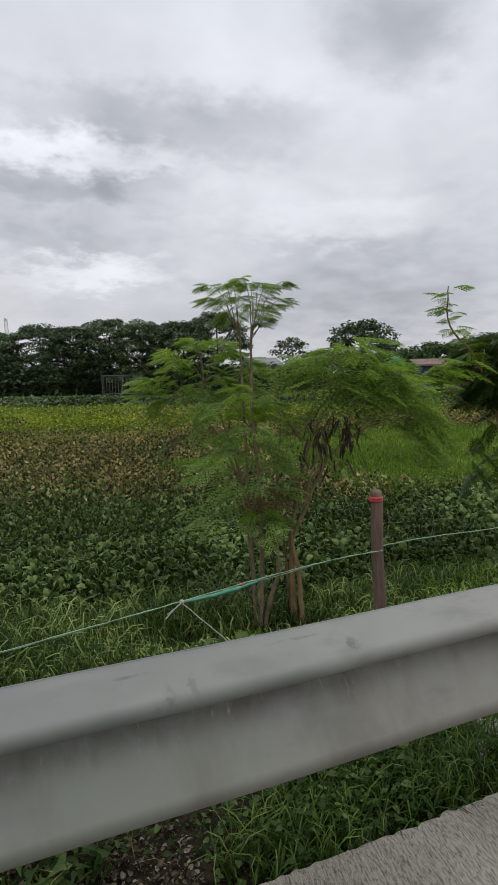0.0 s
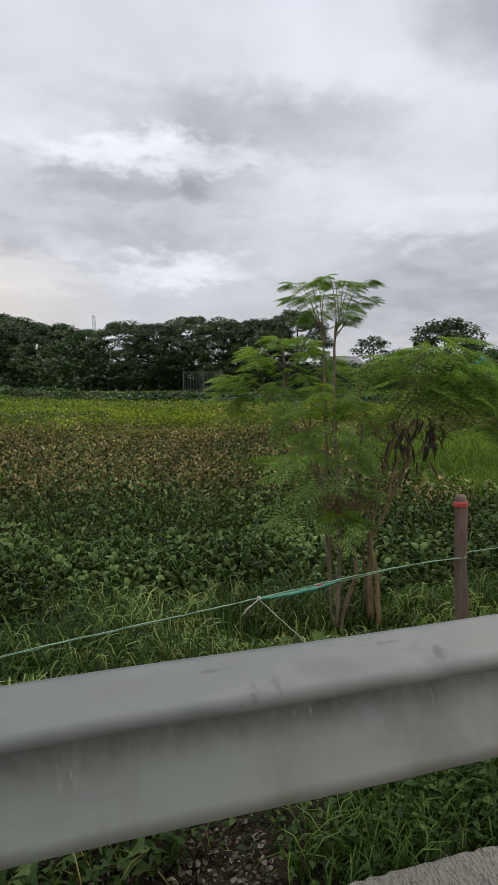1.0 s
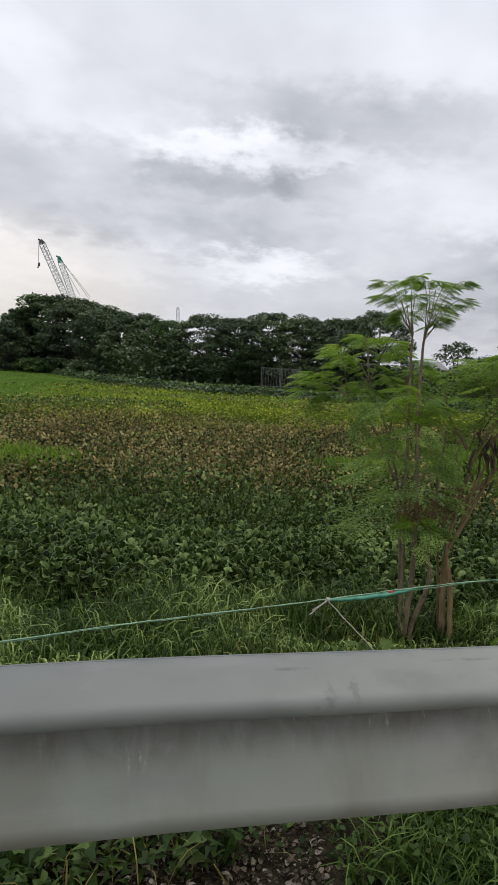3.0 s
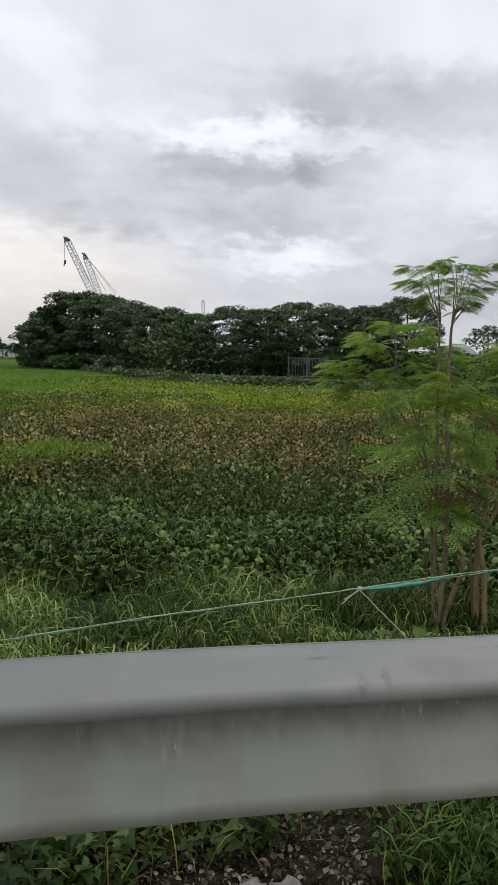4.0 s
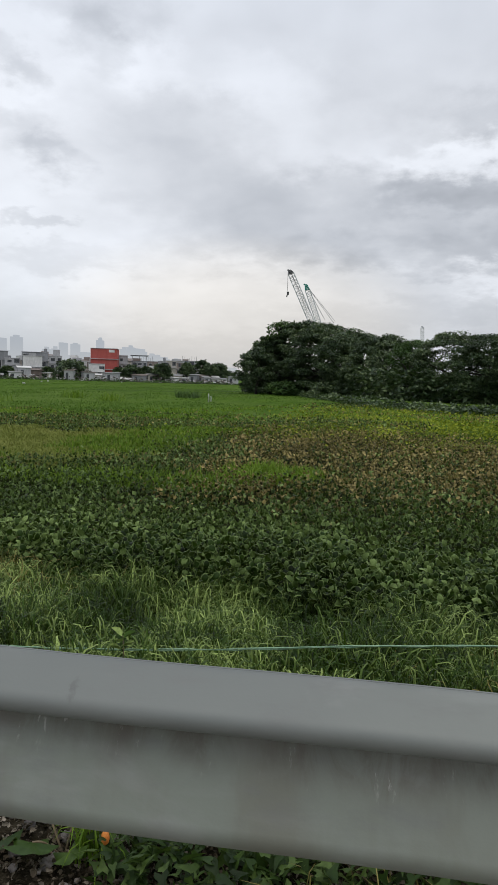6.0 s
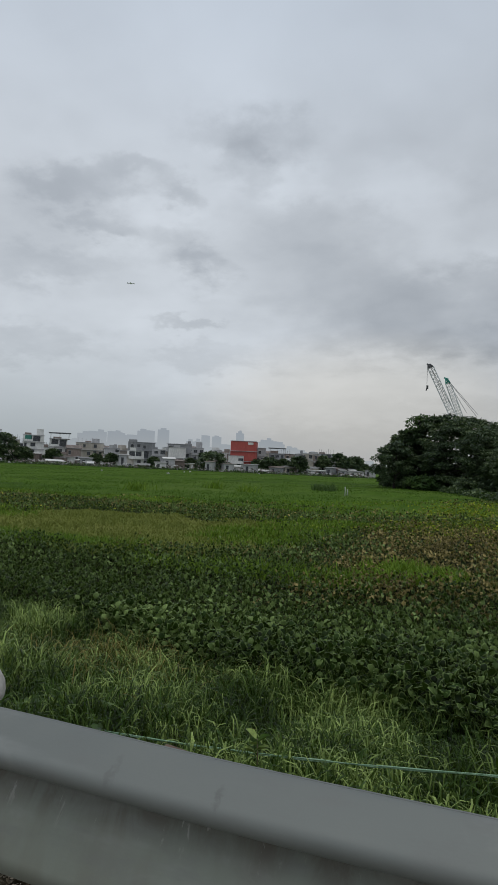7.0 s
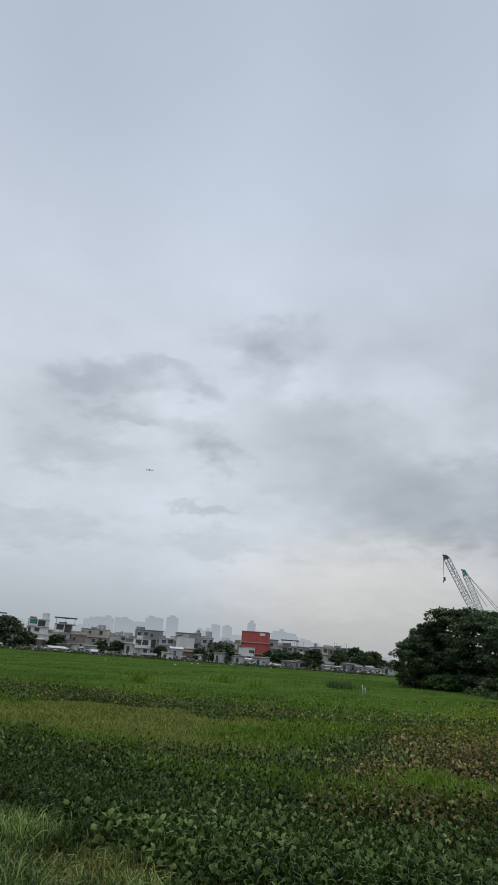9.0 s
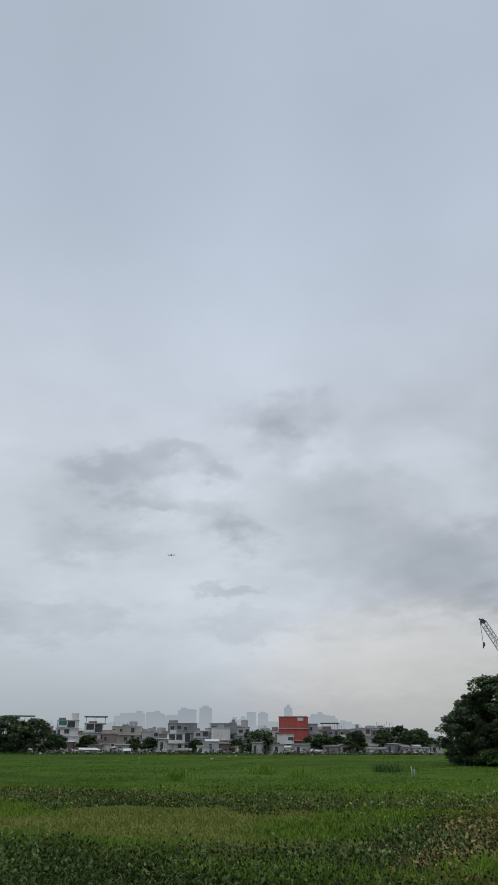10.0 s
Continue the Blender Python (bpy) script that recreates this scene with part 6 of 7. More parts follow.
crane((-6.48, 9.46), (-4.31, 4.95), 150, 1.3, M_CRANEGREY, M_DARKSTEEL, 0.03, "tall grey lattice-boom crane with a hanging hook beyond the trees", [(-4.25, 5.4), (-4.9, 6.2)])
crane((-5.05, 8.30), (-3.75, 4.97), 160, 1.15, M_CRANEGREY, M_CRANETEAL, 0.055, "lattice-boom crane with a teal head and long stay cables", [(-2.42, 5.27), (-2.5, 5.1), (-3.3, 5.4)], False)
crane((4.95, 4.92), (5.03, 3.5), 300, 1.3, M_CRANEGREY, M_CRANEGREY, 0.03, "distant narrow lattice mast over the trees", None, False)


# ---- the town on the far side of the marsh ----
TOWN = 252.0


def plaster(name, dark, pale):
    return surface(name, dark, pale, 0.25, 0.9, 0, 0.2, 2.5, stretch=(1, 1, 0.4))


# Wall paints are lightened to put some distance haze into their colour.
M_P = {
    "white": plaster("grimy_white_plaster", (0.50, 0.50, 0.49), (0.80, 0.79, 0.77)),
    "grey": plaster("bare_cement", (0.30, 0.30, 0.31), (0.50, 0.50, 0.51)),
    "dark": plaster("dark_cement", (0.19, 0.195, 0.205), (0.32, 0.325, 0.335)),
    "beige": plaster("beige_plaster", (0.34, 0.31, 0.27), (0.56, 0.52, 0.46)),
    "red": plaster("red_painted_wall", (0.36, 0.075, 0.062), (0.46, 0.11, 0.095)),
    "teal": plaster("teal_sheeting", (0.03, 0.15, 0.12), (0.06, 0.24, 0.19)),
    "brick": plaster("raw_hollow_block", (0.17, 0.13, 0.115), (0.30, 0.25, 0.22)),
}
M_PANE = surface("dark_window", (0.025, 0.028, 0.032), (0.085, 0.09, 0.10), 0.8, 0.25, 0, 0.0, 4)
M_ROOFTIN = surface("rusted_roof_sheets", (0.10, 0.075, 0.065), (0.27, 0.23, 0.21), 0.4, 0.8, 0, 0.2, 3)


def house(bearing, wide, top, paint, label, dist=TOWN, deep=8.0, floors=3, bays=3, roof="flat", upper=None, seed=0, turn=0.0, extras=(), blank=False, drop=0.0):
    """A town house: walls by storey with slabs between them, window openings with frames, a roof and what stands on it."""
    r = random.Random(seed)
    t = tagged(new("house"), label, "house")
    x, y = at_bearing(bearing, dist)
    t.location, t.rotation_euler = (x, y, -0.2), (0, 0, -radians(bearing) + turn)
    height = EYE + dist * math.tan(radians(top)) + 0.2 - drop
    storey = height / floors
    h = wide / 2
    bm = bmesh.new()
    for k in range(floors):
        back = 0.0 if (upper is None or k < floors - 1) else wide * 0.18
        box(bm, -h + (back if seed % 2 else 0), h - (0 if seed % 2 else back), -deep / 2 + back * 0.3, deep / 2, k * storey, (k + 1) * storey - 0.18)
    part("wall", bm, M_P[paint], t)
    for k in range(1, floors + 1):
        o = 0.28 if k < floors else 0.12
        part("slab", box(bmesh.new(), -h - o, h + o, -deep / 2 - o * 1.6, deep / 2 + o, k * storey - 0.2, k * storey, 0.03), M_P["grey" if paint != "dark" else "dark"], t)
    open_floor = -1 if blank else r.choice((-1, 0, 0, 1, floors - 1))
    if not blank:
        for k in range(floors):
            yb = -deep / 2 + (wide * 0.18 * 0.3 if upper is not None and k == floors - 1 else 0)
            if k == open_floor:
                # an open-fronted storey: dark panel for the shaded space, columns and a low wall
                a0, a1 = -h * r.uniform(.55, .9), h * r.uniform(.55, .9)
                z0, z1 = k * storey + 0.15, (k + 1) * storey - 0.35
                w = part("shade_panel", box(bmesh.new(), a0, a1, yb - 0.05, yb + 0.06, z0, z1), M_PANE, t, "dark panel standing for a shaded open storey")
                for j_ in range(3):
                    cx_ = a0 + (a1 - a0) * j_ / 2
                    col_ = part("column", box(bmesh.new(), cx_ - .16, cx_ + .16, yb - .32, yb - .02, z0 - .1, z1 + .1), M_P["white" if paint == "white" else "grey"], t)
                    col_.parent = w
                low_ = part("low_wall", box(bmesh.new(), a0, a0 + (a1 - a0) * r.choice((.5, 1.0)), yb - .30, yb - .12, z0, z0 + r.uniform(.5, .9)), M_P[paint], t)
                low_.parent = w
                continue
            for b in range(bays):
                if r.random() < 0.34:
                    continue
                wx = -h + wide * (b + 0.5) / bays + r.uniform(-.5, .5)
                wide_w, tall_w = r.uniform(.8, max(1.0, min(1.9, wide / bays * 0.7))), min(r.uniform(1.0, 1.7), storey * 0.55)
                z0 = k * storey + storey * r.uniform(.22, .36)
                if k == 0 and b == 0:
                    z0, tall_w = 0.1, min(2.1, storey * 0.75)
                w = part("window", box(bmesh.new(), wx - wide_w / 2, wx + wide_w / 2, yb - 0.05, yb + 0.05, z0, z0 + tall_w), M_PANE, t, "dark window")
                e_ = 0.09
                trim_ = M_P["white" if r.random() < .6 else "grey"]
                sill = part("sill", box(bmesh.new(), wx - wide_w / 2 - e_, wx + wide_w / 2 + e_, yb - 0.10, yb - 0.02, z0 - e_, z0), trim_, t)
                hood = part("hood", box(bmesh.new(), wx - wide_w / 2 - e_, wx + wide_w / 2 + e_, yb - r.choice((.12, .3, .6)), yb - 0.02, z0 + tall_w, z0 + tall_w + e_), trim_, t)
                sill.parent, hood.parent = w, w
        if r.random() < .55 and roof == "flat":
            a0 = -h + wide * r.uniform(0, .4)
            part("parapet", box(bmesh.new(), a0, a0 + wide * r.uniform(.3, .6), -deep / 2, -deep / 2 + .15, height, height + r.uniform(.5, 1.1)), M_P[r.choice((paint, "grey", "brick"))], t)
        if r.random() < .5:
            side = r.choice((-1, 1))
            x0_ = side * h if side > 0 else -h - 2.4
            ah = r.uniform(2.2, 3.6)
            part("annex", box(bmesh.new(), x0_, x0_ + 2.4, -deep / 2 - .6, 0, 0, ah), M_P[r.choice(("brick", "grey", "beige"))], t)
            bm = bmesh.new()
            a_ = [bm.verts.new(q_) for q_ in ((x0_ - .2, -deep / 2 - 1.2, ah), (x0_ + 2.6, -deep / 2 - 1.2, ah), (x0_ + 2.6, .3, ah + .6), (x0_ - .2, .3, ah + .6))]
            ex = bmesh.ops.extrude_face_region(bm, geom=[bm.faces.new(a_)])
            for v in ex["geom"]:
                if isinstance(v, bmesh.types.BMVert):
                    v.co.z += .07
            part("annex_roof", bm, M_ROOFTIN, t, "rusty lean-to roof")
    if roof == "pitch":
        bm = bmesh.new()
        o = 0.4
        a_ = [bm.verts.new(p) for p in ((-h - o, -deep / 2 - o, height), (h + o, -deep / 2 - o, height), (h + o, deep / 2 + o, height), (-h - o, deep / 2 + o, height), (-h - o, 0, height + 1.2), (h + o, 0, height + 1.2))]
        for f_ in ((0, 1, 5, 4), (2, 3, 4, 5), (0, 4, 3), (1, 2, 5), (3, 2, 1, 0)):
            bm.faces.new([a_[q] for q in f_])
        part("roof", bm, M_ROOFTIN, t)
    for kind, u in extras:
        ex = -h + wide * u
        if kind == "tank":
            part("water_tank", lathe(bmesh.new(), ex, 0, [(0.6, height), (0.62, height + 1.3), (0.3, height + 1.55)], 12), M_P["dark"], t, "dark water tank")
        elif kind == "stair":
            part("roof_room", box(bmesh.new(), ex - 1.2, ex + 1.2, -1.5, 1.5, height, height + 2.2), M_P[paint], t)
        elif kind == "rods":
            for j in range(7):
                part("starter_bar", box(bmesh.new(), -h + wide * (j + .5) / 7 - .05, -h + wide * (j + .5) / 7 + .05, -deep / 2 + .2, -deep / 2 + .3, height, height + r.uniform(1.0, 2.0)), M_P["dark"], t)
        elif kind == "canopy":
            for j in (-1, 0, 1):
                part("roof_post", box(bmesh.new(), j * h * 0.9 - .1, j * h * 0.9 + .1, -deep / 2 + 0.2, -deep / 2 + .4, height, height + 2.0), M_P["grey"], t)
            part("canopy", box(bmesh.new(), -h - .4, h + .4, -deep / 2 - .4, deep / 2, height + 2.0, height + 2.18), M_P["dark"], t, "dark roof-deck canopy")
        elif kind == "sheet":
            part("sheeting", box(bmesh.new(), ex - 1.3, ex + 1.3, -deep / 2 - .15, -deep / 2 - .06, height - 2.6, height - 0.2), M_P["teal"], t, "teal sheeting")
        elif kind == "balcony":
            bm = box(bmesh.new(), -h * .8, h * .8, -deep / 2 - 1.3, -deep / 2, storey - .15, storey)
            box(bm, -h * .8, h * .8, -deep / 2 - 1.3, -deep / 2 - 1.2, storey, storey + .9)
            part("balcony", bm, M_P["white"], t)
        elif kind == "sign":
            part("sign_board", box(bmesh.new(), ex - 1.0, ex + 1.0, -deep / 2 - .12, -deep / 2 - .04, height - 1.5, height - 0.5), M_P["white"], t, "plain white sign board")
    return t


HOUSES = [
    dict(bearing=-43.5, wide=6.4, top=2.2, paint="white", label="pale concrete building frame above the trees", dist=275, floors=4, bays=3, extras=[("canopy", .5)], drop=2.0),
    dict(bearing=-41.8, wide=4.5, top=1.5, paint="beige", label="narrow beige plastered town house", floors=3, bays=2, extras=[("rods", .5)]),
    dict(bearing=-40.2, wide=7.0, top=1.95, paint="white", label="tall white town house with teal sheeting on its top floor", dist=246, floors=4, bays=3, extras=[("sheet", .2), ("stair", .8)]),
    dict(bearing=-38.1, wide=7.0, top=1.75, paint="white", label="white stepped town house with a dark roof deck", dist=248, floors=3, bays=3, extras=[("canopy", .5), ("balcony", .5)], upper=1),
    dict(bearing=-36.9, wide=5.0, top=1.0, paint="brick", label="low raw-block house with a rusty roof", dist=244, floors=2, bays=2, roof="pitch"),
    dict(bearing=-35.6, wide=10.5, top=1.55, paint="beige", label="wide unfinished beige building with bare starter bars", dist=262, floors=3, bays=5, extras=[("rods", .5)]),
    dict(bearing=-33.7, wide=5.5, top=1.2, paint="grey", label="grey cement town house with a roof tank", dist=254, floors=3, bays=2, extras=[("tank", .7)]),
    dict(bearing=-32.9, wide=4.0, top=0.7, paint="white", label="small white two-storey house", dist=240, floors=2, bays=2),
    dict(bearing=-31.2, wide=10.5, top=1.80, paint="dark", label="wide dark grey building with a flat overhanging roof", dist=262, floors=3, bays=4),
]
HOUSES += [
    dict(bearing=-31.7, wide=6.0, top=1.05, paint="white", label="white two-storey house with a balcony", dist=240, floors=2, bays=2, extras=[("balcony", .5)]),
    dict(bearing=-29.7, wide=5.0, top=1.25, paint="grey", label="grey cement house with shallow roof", dist=248, floors=3, bays=2),
    dict(bearing=-27.9, wide=9.5, top=1.80, paint="dark", label="dark grey building with a wide flat roof", dist=264, floors=3, bays=3, extras=[("tank", .9)]),
    dict(bearing=-28.1, wide=6.4, top=1.50, paint="white", label="plain white gabled house wall with one window", dist=246, floors=2, bays=1, roof="flat"),
    dict(bearing=-26.3, wide=4.6, top=1.55, paint="grey", label="narrow grey house with a stair room on its roof", dist=254, floors=3, bays=2, extras=[("stair", .6)]),
    dict(bearing=-24.4, wide=6.0, top=1.2, paint="white", label="white house half hidden by a tree", dist=252, floors=2, bays=2),
    dict(bearing=-22.2, wide=9.6, top=2.32, paint="red", label="tall building with a blank red painted wall", dist=250, floors=3, bays=3, blank=True, turn=-0.12, extras=[("sign", .8)]),
    dict(bearing=-22.9, wide=5.6, top=1.02, paint="white", label="open-fronted white concrete frame before the red building", dist=240, floors=2, bays=2, deep=5, extras=[("balcony", .5)]),
    dict(bearing=-20.7, wide=3.6, top=1.78, paint="grey", label="narrow grey building beside the red one", dist=256, floors=3, bays=2),
    dict(bearing=-19.3, wide=6.0, top=1.35, paint="dark", label="dark concrete frame building with an open roof deck", dist=256, floors=3, bays=3, extras=[("canopy", .5)]),
]
HOUSES += [
    dict(bearing=-18.2, wide=5.0, top=0.8, paint="white", label="low white house between trees", dist=250, floors=2, bays=2),
    dict(bearing=-15.6, wide=4.4, top=1.35, paint="brick", label="raw-block house among trees", dist=258, floors=3, bays=2),
    dict(bearing=-46.5, wide=7.0, top=1.6, paint="white", label="white town house behind trees", dist=260, floors=3, bays=3),
    dict(bearing=-49.5, wide=9.0, top=1.7, paint="grey", label="grey town house behind trees", dist=262, floors=3, bays=4),
    dict(bearing=-53.0, wide=9.0, top=1.5, paint="beige", label="beige town house behind trees", dist=262, floors=3, bays=4),
]
for k, row in enumerate(HOUSES):
    house(seed=k + 3, **row)
# the second row, whose upper floors show between the houses at the water
rnd = random.Random(31)
SECOND = ["pale plastered house in the second row of the town", "grey cement house in the second row of the town", "beige house in the second row of the town", "raw-block house in the second row of the town"]
for k in range(26):
    pick = rnd.choice((0, 0, 1, 2, 3))
    house(-42.5 + 29.0 * (k + rnd.uniform(-.3, .3)) / 25, rnd.uniform(5, 8.5), rnd.uniform(0.95, 1.5), ("white", "grey", "beige", "brick")[pick], SECOND[pick], dist=rnd.uniform(268, 284), floors=rnd.choice((2, 3, 3)),
          bays=rnd.choice((2, 3)), seed=300 + k, turn=rnd.uniform(-.5, .5), roof=rnd.choice(("flat", "pitch", "flat")), extras=rnd.choice(([], [("tank", .3)], [("stair", .6)], [("rods", .5)])))

# shanties and low roofs along the water's edge
rnd = random.Random(77)
shanty_looks = [("white", "patched white shanty with a rusty roof"), ("dark", "dark patched shanty with a rusty roof"), ("brick", "raw-block shanty with a rusty roof"), ("beige", "beige shanty with a tin roof"), ("grey", "grey shanty with a tin roof")]
for k in range(54):
    b = -42.5 + 31.5 * (k + rnd.uniform(-.45, .45)) / 53
    look_ = shanty_looks[rnd.randrange(5)]
    d = rnd.uniform(227, 243) if b > -40 else 238
    t = tagged(new("shanty"), look_[1] + " at the water's edge", "shanty", "shanties along the water")
    x, y = at_bearing(b, d)
    t.location, t.rotation_euler = (x, y, max(float(land(x, y)), -0.62) - 0.1), (0, 0, -radians(b) + rnd.uniform(-.4, .4))
    w, dp, hh = rnd.uniform(1.6, 6.0), rnd.uniform(2.5, 4), rnd.choice((1.2, 1.8, 2.4, 2.6, 3.2, 4.4)) * rnd.uniform(.85, 1.15)
    hh = min(hh, 1.1 * w)
    part("wall", box(bmesh.new(), -w / 2, w / 2, -dp / 2, dp / 2, 0, hh), M_P[look_[0]], t)
    part("doorway", box(bmesh.new(), -w * .3, -w * .3 + .9, -dp / 2 - .05, -dp / 2 + .05, 0.1, hh * .8), M_PANE, t, "dark doorway")
    bm = bmesh.new()
    o = .35
    rise = rnd.uniform(.2, .7)
    a_ = [bm.verts.new(p) for p in ((-w / 2 - o, -dp / 2 - o, hh), (w / 2 + o, -dp / 2 - o, hh), (w / 2 + o, dp / 2 + o, hh + rise), (-w / 2 - o, dp / 2 + o, hh + rise))]
    fc = bm.faces.new(a_)
    ex = bmesh.ops.extrude_face_region(bm, geom=[fc])
    for v in ex["geom"]:
        if isinstance(v, bmesh.types.BMVert):
            v.co.z += .08
    part("roof", bm, (M_ROOFTIN, M_TIN, M_P["white"])[rnd.randrange(3)], t)

# rubble, laundry and scraps too small to tell apart along the bank
n = 1700
b = np.radians(rng.uniform(-43, -11, n))
d = rng.uniform(222, 246, n)
cube_v = np.array([(-.5, -.5, 0), (.5, -.5, 0), (.5, .5, 0), (-.5, .5, 0), (-.4, -.4, 1), (.4, -.4, 1), (.4, .4, 1), (-.4, .4, 1)])
cube_f = np.array([(0, 1, 5, 4), (1, 2, 6, 5), (2, 3, 7, 6), (3, 0, 4, 7), (4, 5, 6, 7)])
p = np.stack([d * np.sin(b), d * np.cos(b), np.full(n, -0.62) + rng.random(n) ** 2 * 1.5], 1)
sz = np.stack([rng.uniform(.2, 1.5, n), rng.uniform(.2, .6, n), rng.uniform(.08, .4, n)], 1)
v, f = spread(cube_v, cube_f, p, rng.uniform(0, 6.28, n), np.radians(rng.normal(0, 26, n)), sz, np.radians(rng.normal(0, 20, n)))
m, nn, out, pos = base("mixed_scraps")
isl = nn.t.nodes.new("ShaderNodeNewGeometry").outputs["Random Per Island"]
rr = nn.t.nodes.new("ShaderNodeValToRGB")
rr.color_ramp.elements[0].color, rr.color_ramp.elements[1].color = (0.05, 0.045, 0.04, 1), (0.5, 0.5, 0.5, 1)
rr.color_ramp.elements[1].position = 0.95
k = rr.color_ramp.elements.new(0.6)
k.color = (0.19, 0.165, 0.145, 1)
nn.link(isl, rr.inputs[0])
pb = nn.add("ShaderNodeBsdfPrincipled", Roughness=0.85)
nn.link(rr.outputs[0], pb.inputs["Base Color"]), nn.link(pb.outputs[0], out.inputs[0])
tagged(soup("bank_rubble", v, f, m, False), "grey and white rubble and scraps along the far bank", "rubble", kind="stuff")

# weeds at the foot of the town
n = 9000
b = np.radians(rng.uniform(-60, -10, n))
d = rng.uniform(221, 232, n)
p = np.stack([d * np.sin(b), d * np.cos(b), -0.62 + 0.8 * rng.random(n) * (0.2 + 0.8 * bumps(d * np.sin(b), d, 0.25, 81))], 1)
v, f = spread(CARD_V, CARD_F, p, rng.uniform(0, 6.28, n), np.radians(rng.normal(0, 30, n)), rng.uniform(0.5, 1.0, n))
tagged(soup("town_undergrowth", v, f, M_FAR2, False), "dark weeds along the foot of the town", "shrubs", kind="stuff")

TOWN_TREES = [(-25.05, 232, 1.28, 4.9, -0.25), (-19.9, 236, 0.98, 3.3, -0.2), (-17.35, 234, 1.2, 2.9, -0.2), (-15.2, 240, 1.35, 2.3, -0.2), (-13.85, 244, 1.68, 3.0, -0.2), (-12.4, 244, 1.35, 3.4, -0.2),
              (-11.6, 240, 0.7, 2.2, -0.25), (-42.6, 236, 2.2, 4.5, -0.2), (-44.7, 238, 2.3, 4.5, -0.2), (-47.2, 236, 2.4, 4.8, -0.2), (-50.2, 238, 2.2, 5.0, -0.2), (-53.5, 238, 2.3, 5.0, -0.2), (-57, 238, 2.0, 5.0, -0.2),
              ]
TOWN_TREES += [(-38.6, 238, 0.9, 2.4, -0.2), (-30.1, 236, 0.55, 1.8, -0.2), (-26.9, 237, 0.6, 2.0, -0.2), (-21.0, 237, 0.75, 2.2, -0.2), (-18.7, 238, 0.9, 2.4, -0.2), (-41.0, 233, 1.0, 2.6, -0.2), (-43.6, 232, 1.9, 4.2, -0.3), (-46.0, 233, 2.3, 4.6, -0.3), (-13.1, 238, 1.2, 2.6, -0.3), (-33.6, 238, 0.75, 2.6, -0.2), (-35.0, 238, 0.65, 1.9, -0.2)]
for k, (b, d, top, half, bot) in enumerate(TOWN_TREES):
    shore_tree(b, d, top, half, bot - 0.25, M_FAR, "dark rounded tree among the houses across the marsh", 200 + k, leaf=0.85, clumps=44, each=90)


def car(bearing, dist, paint, label, turn):
    t = tagged(new("car"), label, "car")
    x, y = at_bearing(bearing, dist)
    t.location, t.rotation_euler = (x, y, float(land(x, y))), (0, 0, -radians(bearing) + turn)
    bm = box(bmesh.new(), -2.1, 2.1, -.85, .85, .35, .95, .12)
    part("body", bm, paint, t)
    bm = bmesh.new()
    r = bmesh.ops.create_cube(bm, size=1.0)
    for v in r["verts"]:
        k = 1.0 if v.co.z < 0 else 0.72
        v.co = Vector((v.co.x * 2.6 * k - .1, v.co.y * 1.6, 1.22 + v.co.z * .55))
    part("cabin", bm, paint, t)
    for s in (-.83, .83):
        part("side_window", box(bmesh.new(), -1.05, .85, s - .02, s + .02, 1.02, 1.40), M_PANE, t, "dark side window")
    for wx in (-1.3, 1.3):
        for s in (-.8, .8):
            bm = bmesh.new()
            bmesh.ops.create_cone(bm, cap_ends=True, segments=14, radius1=.33, radius2=.33, depth=.22, matrix=Matrix.Translation((wx, s, .33)) @ Matrix.Rotation(math.pi / 2, 4, "X"))
            part("wheel", bm, M_DARKSTEEL, t)


M_CARWHITE = surface("white_car_paint", (0.55, 0.55, 0.56), (0.68, 0.68, 0.69), 1, 0.35, 0, 0.0, 5)
car(-43.2, 231, M_CARWHITE, "white parked car under the trees across the marsh", 0.1)
car(-23.1, 231, M_CARWHITE, "white parked car by the water across the marsh", 0.3)
car(-21.6, 231, M_CARWHITE, "pale parked car by the water across the marsh", -0.4)
car(-32.2, 232, M_CARWHITE, "white parked car before the houses", 0.0)

# reeds and white marks out on the marsh
n = 260
c = rng.integers(0, 5, n)
b = np.radians(np.array([-15.9, -15.4, -14.9, -14.5, -14.2])[c] + rng.normal(0, 0.12, n))
d = 62 + rng.normal(0, 0.8, n)
p = np.stack([d * np.sin(b), d * np.cos(b), np.full(n, -0.66)], 1)
blades("reeds", p, rng.uniform(0.4, 0.95, n), 0.05, M_FAR2, "clump of dark reeds out on the marsh", "reeds")
n = 420
c = rng.integers(0, 3, n)
b = np.radians(np.array([-31.4, -24.6, -21.8])[c] + rng.normal(0, 0.5, n))
d = np.array([46, 56, 50])[c] + rng.normal(0, 1.0, n)
p = np.stack([d * np.sin(b), d * np.cos(b), np.full(n, -0.66)], 1)
blades("taller_tufts", p, rng.uniform(0.4, 0.8, n), 0.05, M_BRIGHT, "taller green tufts out on the marsh")
for b, d, hh in ((-13.25, 52, 0.75), (-13.05, 53, 0.55)):
    x, y = at_bearing(b, d)
    s = tagged(new("marker_stake"), "thin pale stake standing in the marsh", "stake")
    s.location = (x, y, -0.7)
    tube("stake_pole", [(0, 0, 0), (0.03, 0, hh * .6), (0.0, 0, hh)], [0.045, 0.04, 0.035], M_PLASTIC, s, 6)
for k, (b, d) in enumerate(((-27.4, 150), (-28.8, 118), (-26.9, 165), (-34.5, 120), (-20.8, 190))):
    x, y = at_bearing(b, d)
    s = lump("floating_scrap", x, y, (0.28, 0.18), 0.14, M_PLASTIC, "small white scrap caught on the marsh grass", "litter", 40 + k, 0.15)

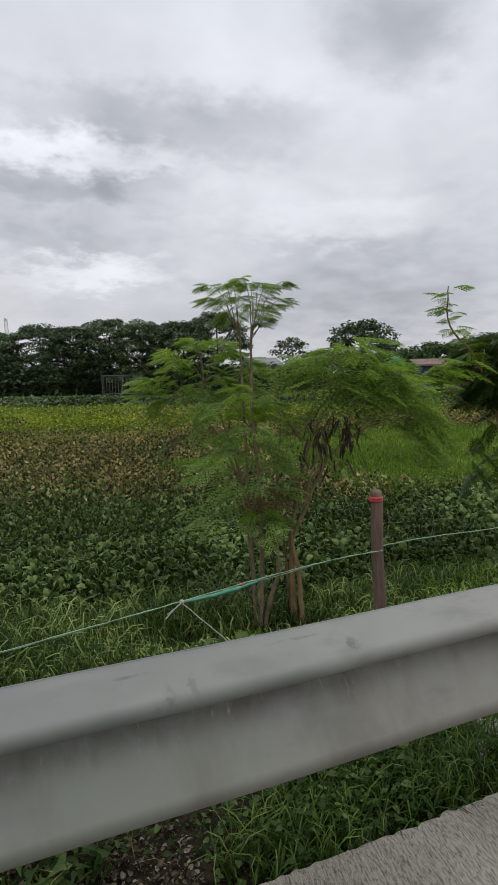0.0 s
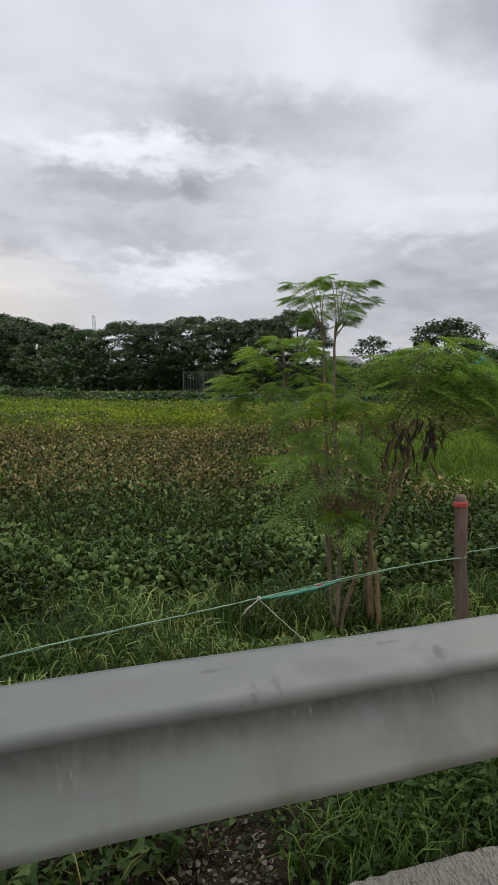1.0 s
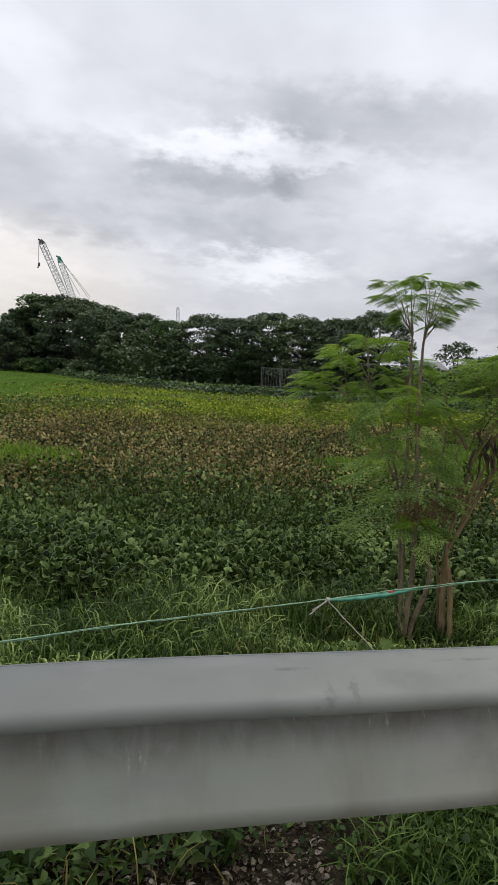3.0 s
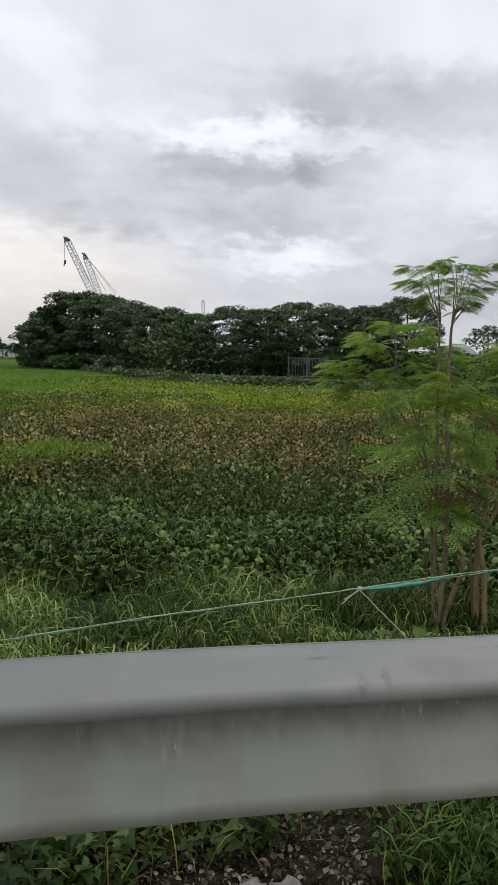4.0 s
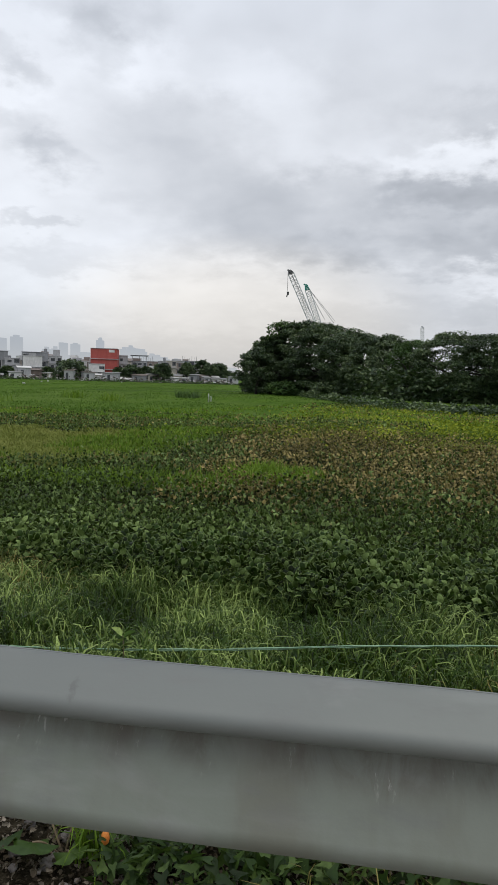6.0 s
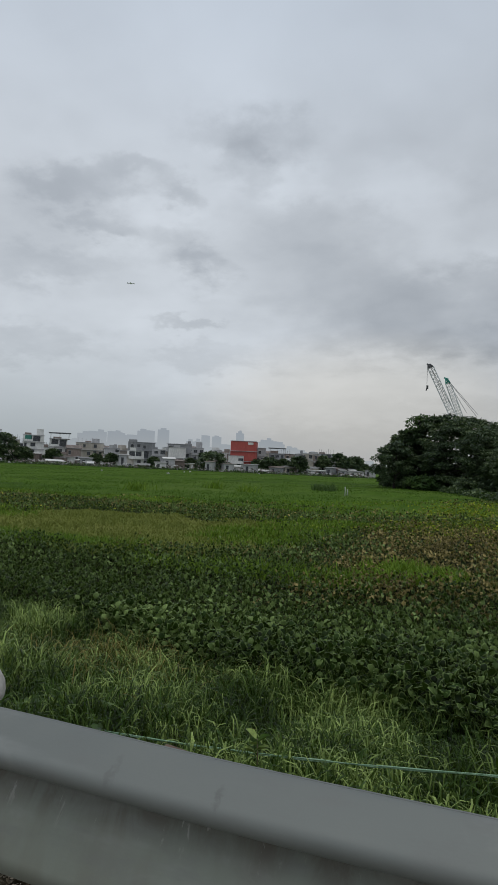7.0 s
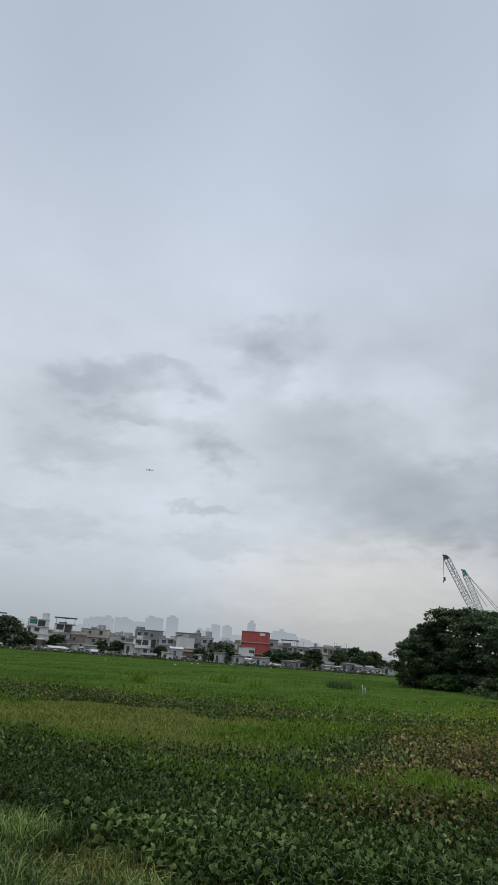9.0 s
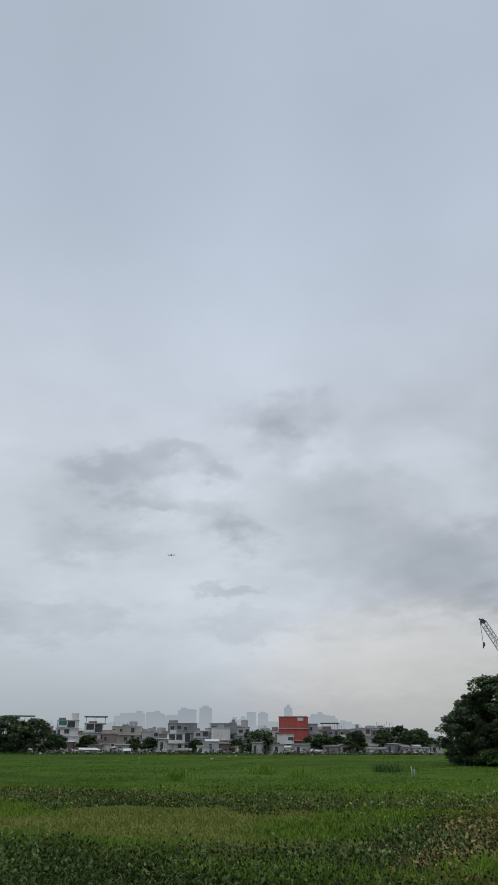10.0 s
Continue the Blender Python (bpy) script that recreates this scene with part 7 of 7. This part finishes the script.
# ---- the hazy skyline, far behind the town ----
# Haze is put into the colour: towers glow pale and take no light.
m, nn, out, pos = base("painted_haze")
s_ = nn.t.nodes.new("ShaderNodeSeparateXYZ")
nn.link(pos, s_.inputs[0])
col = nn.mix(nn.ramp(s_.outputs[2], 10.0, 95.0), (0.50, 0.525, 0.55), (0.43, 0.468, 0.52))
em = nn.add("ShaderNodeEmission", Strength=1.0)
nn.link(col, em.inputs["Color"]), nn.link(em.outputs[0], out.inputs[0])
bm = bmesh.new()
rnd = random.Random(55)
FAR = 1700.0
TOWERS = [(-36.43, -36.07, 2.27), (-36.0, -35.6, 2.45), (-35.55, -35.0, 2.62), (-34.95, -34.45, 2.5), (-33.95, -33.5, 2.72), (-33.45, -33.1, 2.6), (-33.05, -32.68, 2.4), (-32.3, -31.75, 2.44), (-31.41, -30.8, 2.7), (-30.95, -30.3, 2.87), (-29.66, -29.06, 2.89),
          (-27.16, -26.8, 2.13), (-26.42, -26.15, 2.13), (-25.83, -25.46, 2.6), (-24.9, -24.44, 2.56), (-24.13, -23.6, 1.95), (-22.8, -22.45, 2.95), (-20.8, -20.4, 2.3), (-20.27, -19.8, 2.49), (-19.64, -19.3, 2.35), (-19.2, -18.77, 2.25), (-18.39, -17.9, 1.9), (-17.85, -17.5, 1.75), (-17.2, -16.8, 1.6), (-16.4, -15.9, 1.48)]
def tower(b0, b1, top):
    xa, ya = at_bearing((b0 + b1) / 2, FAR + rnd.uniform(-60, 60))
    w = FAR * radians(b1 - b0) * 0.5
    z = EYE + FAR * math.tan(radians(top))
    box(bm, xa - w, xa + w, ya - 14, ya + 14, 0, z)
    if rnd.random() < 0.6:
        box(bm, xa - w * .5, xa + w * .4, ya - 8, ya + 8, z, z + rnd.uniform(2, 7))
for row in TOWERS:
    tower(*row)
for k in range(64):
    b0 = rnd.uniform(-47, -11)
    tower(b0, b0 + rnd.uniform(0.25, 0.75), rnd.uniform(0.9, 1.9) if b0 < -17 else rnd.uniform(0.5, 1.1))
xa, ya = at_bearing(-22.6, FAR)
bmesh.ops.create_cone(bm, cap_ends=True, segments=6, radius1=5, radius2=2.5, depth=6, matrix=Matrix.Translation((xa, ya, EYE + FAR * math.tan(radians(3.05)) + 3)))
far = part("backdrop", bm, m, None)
tagged(far, "skyline of city towers on the horizon, painted as pale glowing haze", "skyline", kind="structure")


# ---- an airliner, far off and low over the city ----
plane_m = surface("grey_airliner_paint", (0.62, 0.63, 0.65), (0.72, 0.73, 0.75), 0.2, 0.4)
t = tagged(new("airliner"), "small grey airliner flying far off below the clouds", "airplane")
t.location, t.rotation_euler = sky_point(-32.8, 15.3, 2700), (0, radians(-4), radians(28))
body = tube("fuselage", [(-17, 0, 0), (-15, 0, 0.1), (-10, 0, 0), (10, 0, 0), (14, 0, -0.2), (16.5, 0, -0.6)], [0.4, 1.2, 1.9, 1.9, 1.5, 0.3], plane_m, t, 10)
for s_, name_ in ((1, "wing"), (-1, "wing")):
    bm = bmesh.new()
    vs = [bm.verts.new(p) for p in ((4, s_ * 1.5, -0.8), (-2, s_ * 1.5, -0.8), (-5, s_ * 16, 0.6), (-3.4, s_ * 16, 0.6))]
    fc = bm.faces.new(vs)
    ex = bmesh.ops.extrude_face_region(bm, geom=[fc])
    for v in ex["geom"]:
        if isinstance(v, bmesh.types.BMVert):
            v.co.z += 0.35
    part(name_, bm, plane_m, t)
bm = bmesh.new()
vs = [bm.verts.new(p) for p in ((-11, 0.2, 1.5), (-16.5, 0.2, 1.2), (-18, 0.2, 6), (-16, 0.2, 6))]
fc = bm.faces.new(vs)
ex = bmesh.ops.extrude_face_region(bm, geom=[fc])
for v in ex["geom"]:
    if isinstance(v, bmesh.types.BMVert):
        v.co.y -= 0.4
part("tail_fin", bm, plane_m, t)


# ---- the nearest leaves of the floating mat, one by one ----
clump = tagged(new("hyacinth_clump"), "water hyacinth leaves with painted lit margins at the edge of the mat", "water plants")
clump.location = (0.2, 5.9, -0.6)
rnd = random.Random(8)
pad = None
for k in range(290):
    x, y = rnd.uniform(-1.6, 1.9), rnd.uniform(5.45, 6.15)
    if pad is None:
        leaf = pad = soup("leaf", PAD_V * 0.068, PAD_F, M_HYACINTH, True, PAD_EDGE)
    else:
        leaf = new("leaf", pad.data)
    leaf.parent = clump
    leaf.location = (x - 0.2, y - 5.9, rnd.uniform(-0.10, 0.12))
    leaf.rotation_euler = (radians(rnd.gauss(70, 22)), radians(rnd.gauss(0, 22)), rnd.uniform(0, 6.28))
    q = rnd.uniform(0.65, 1.2)
    leaf.scale = (q, q, q)
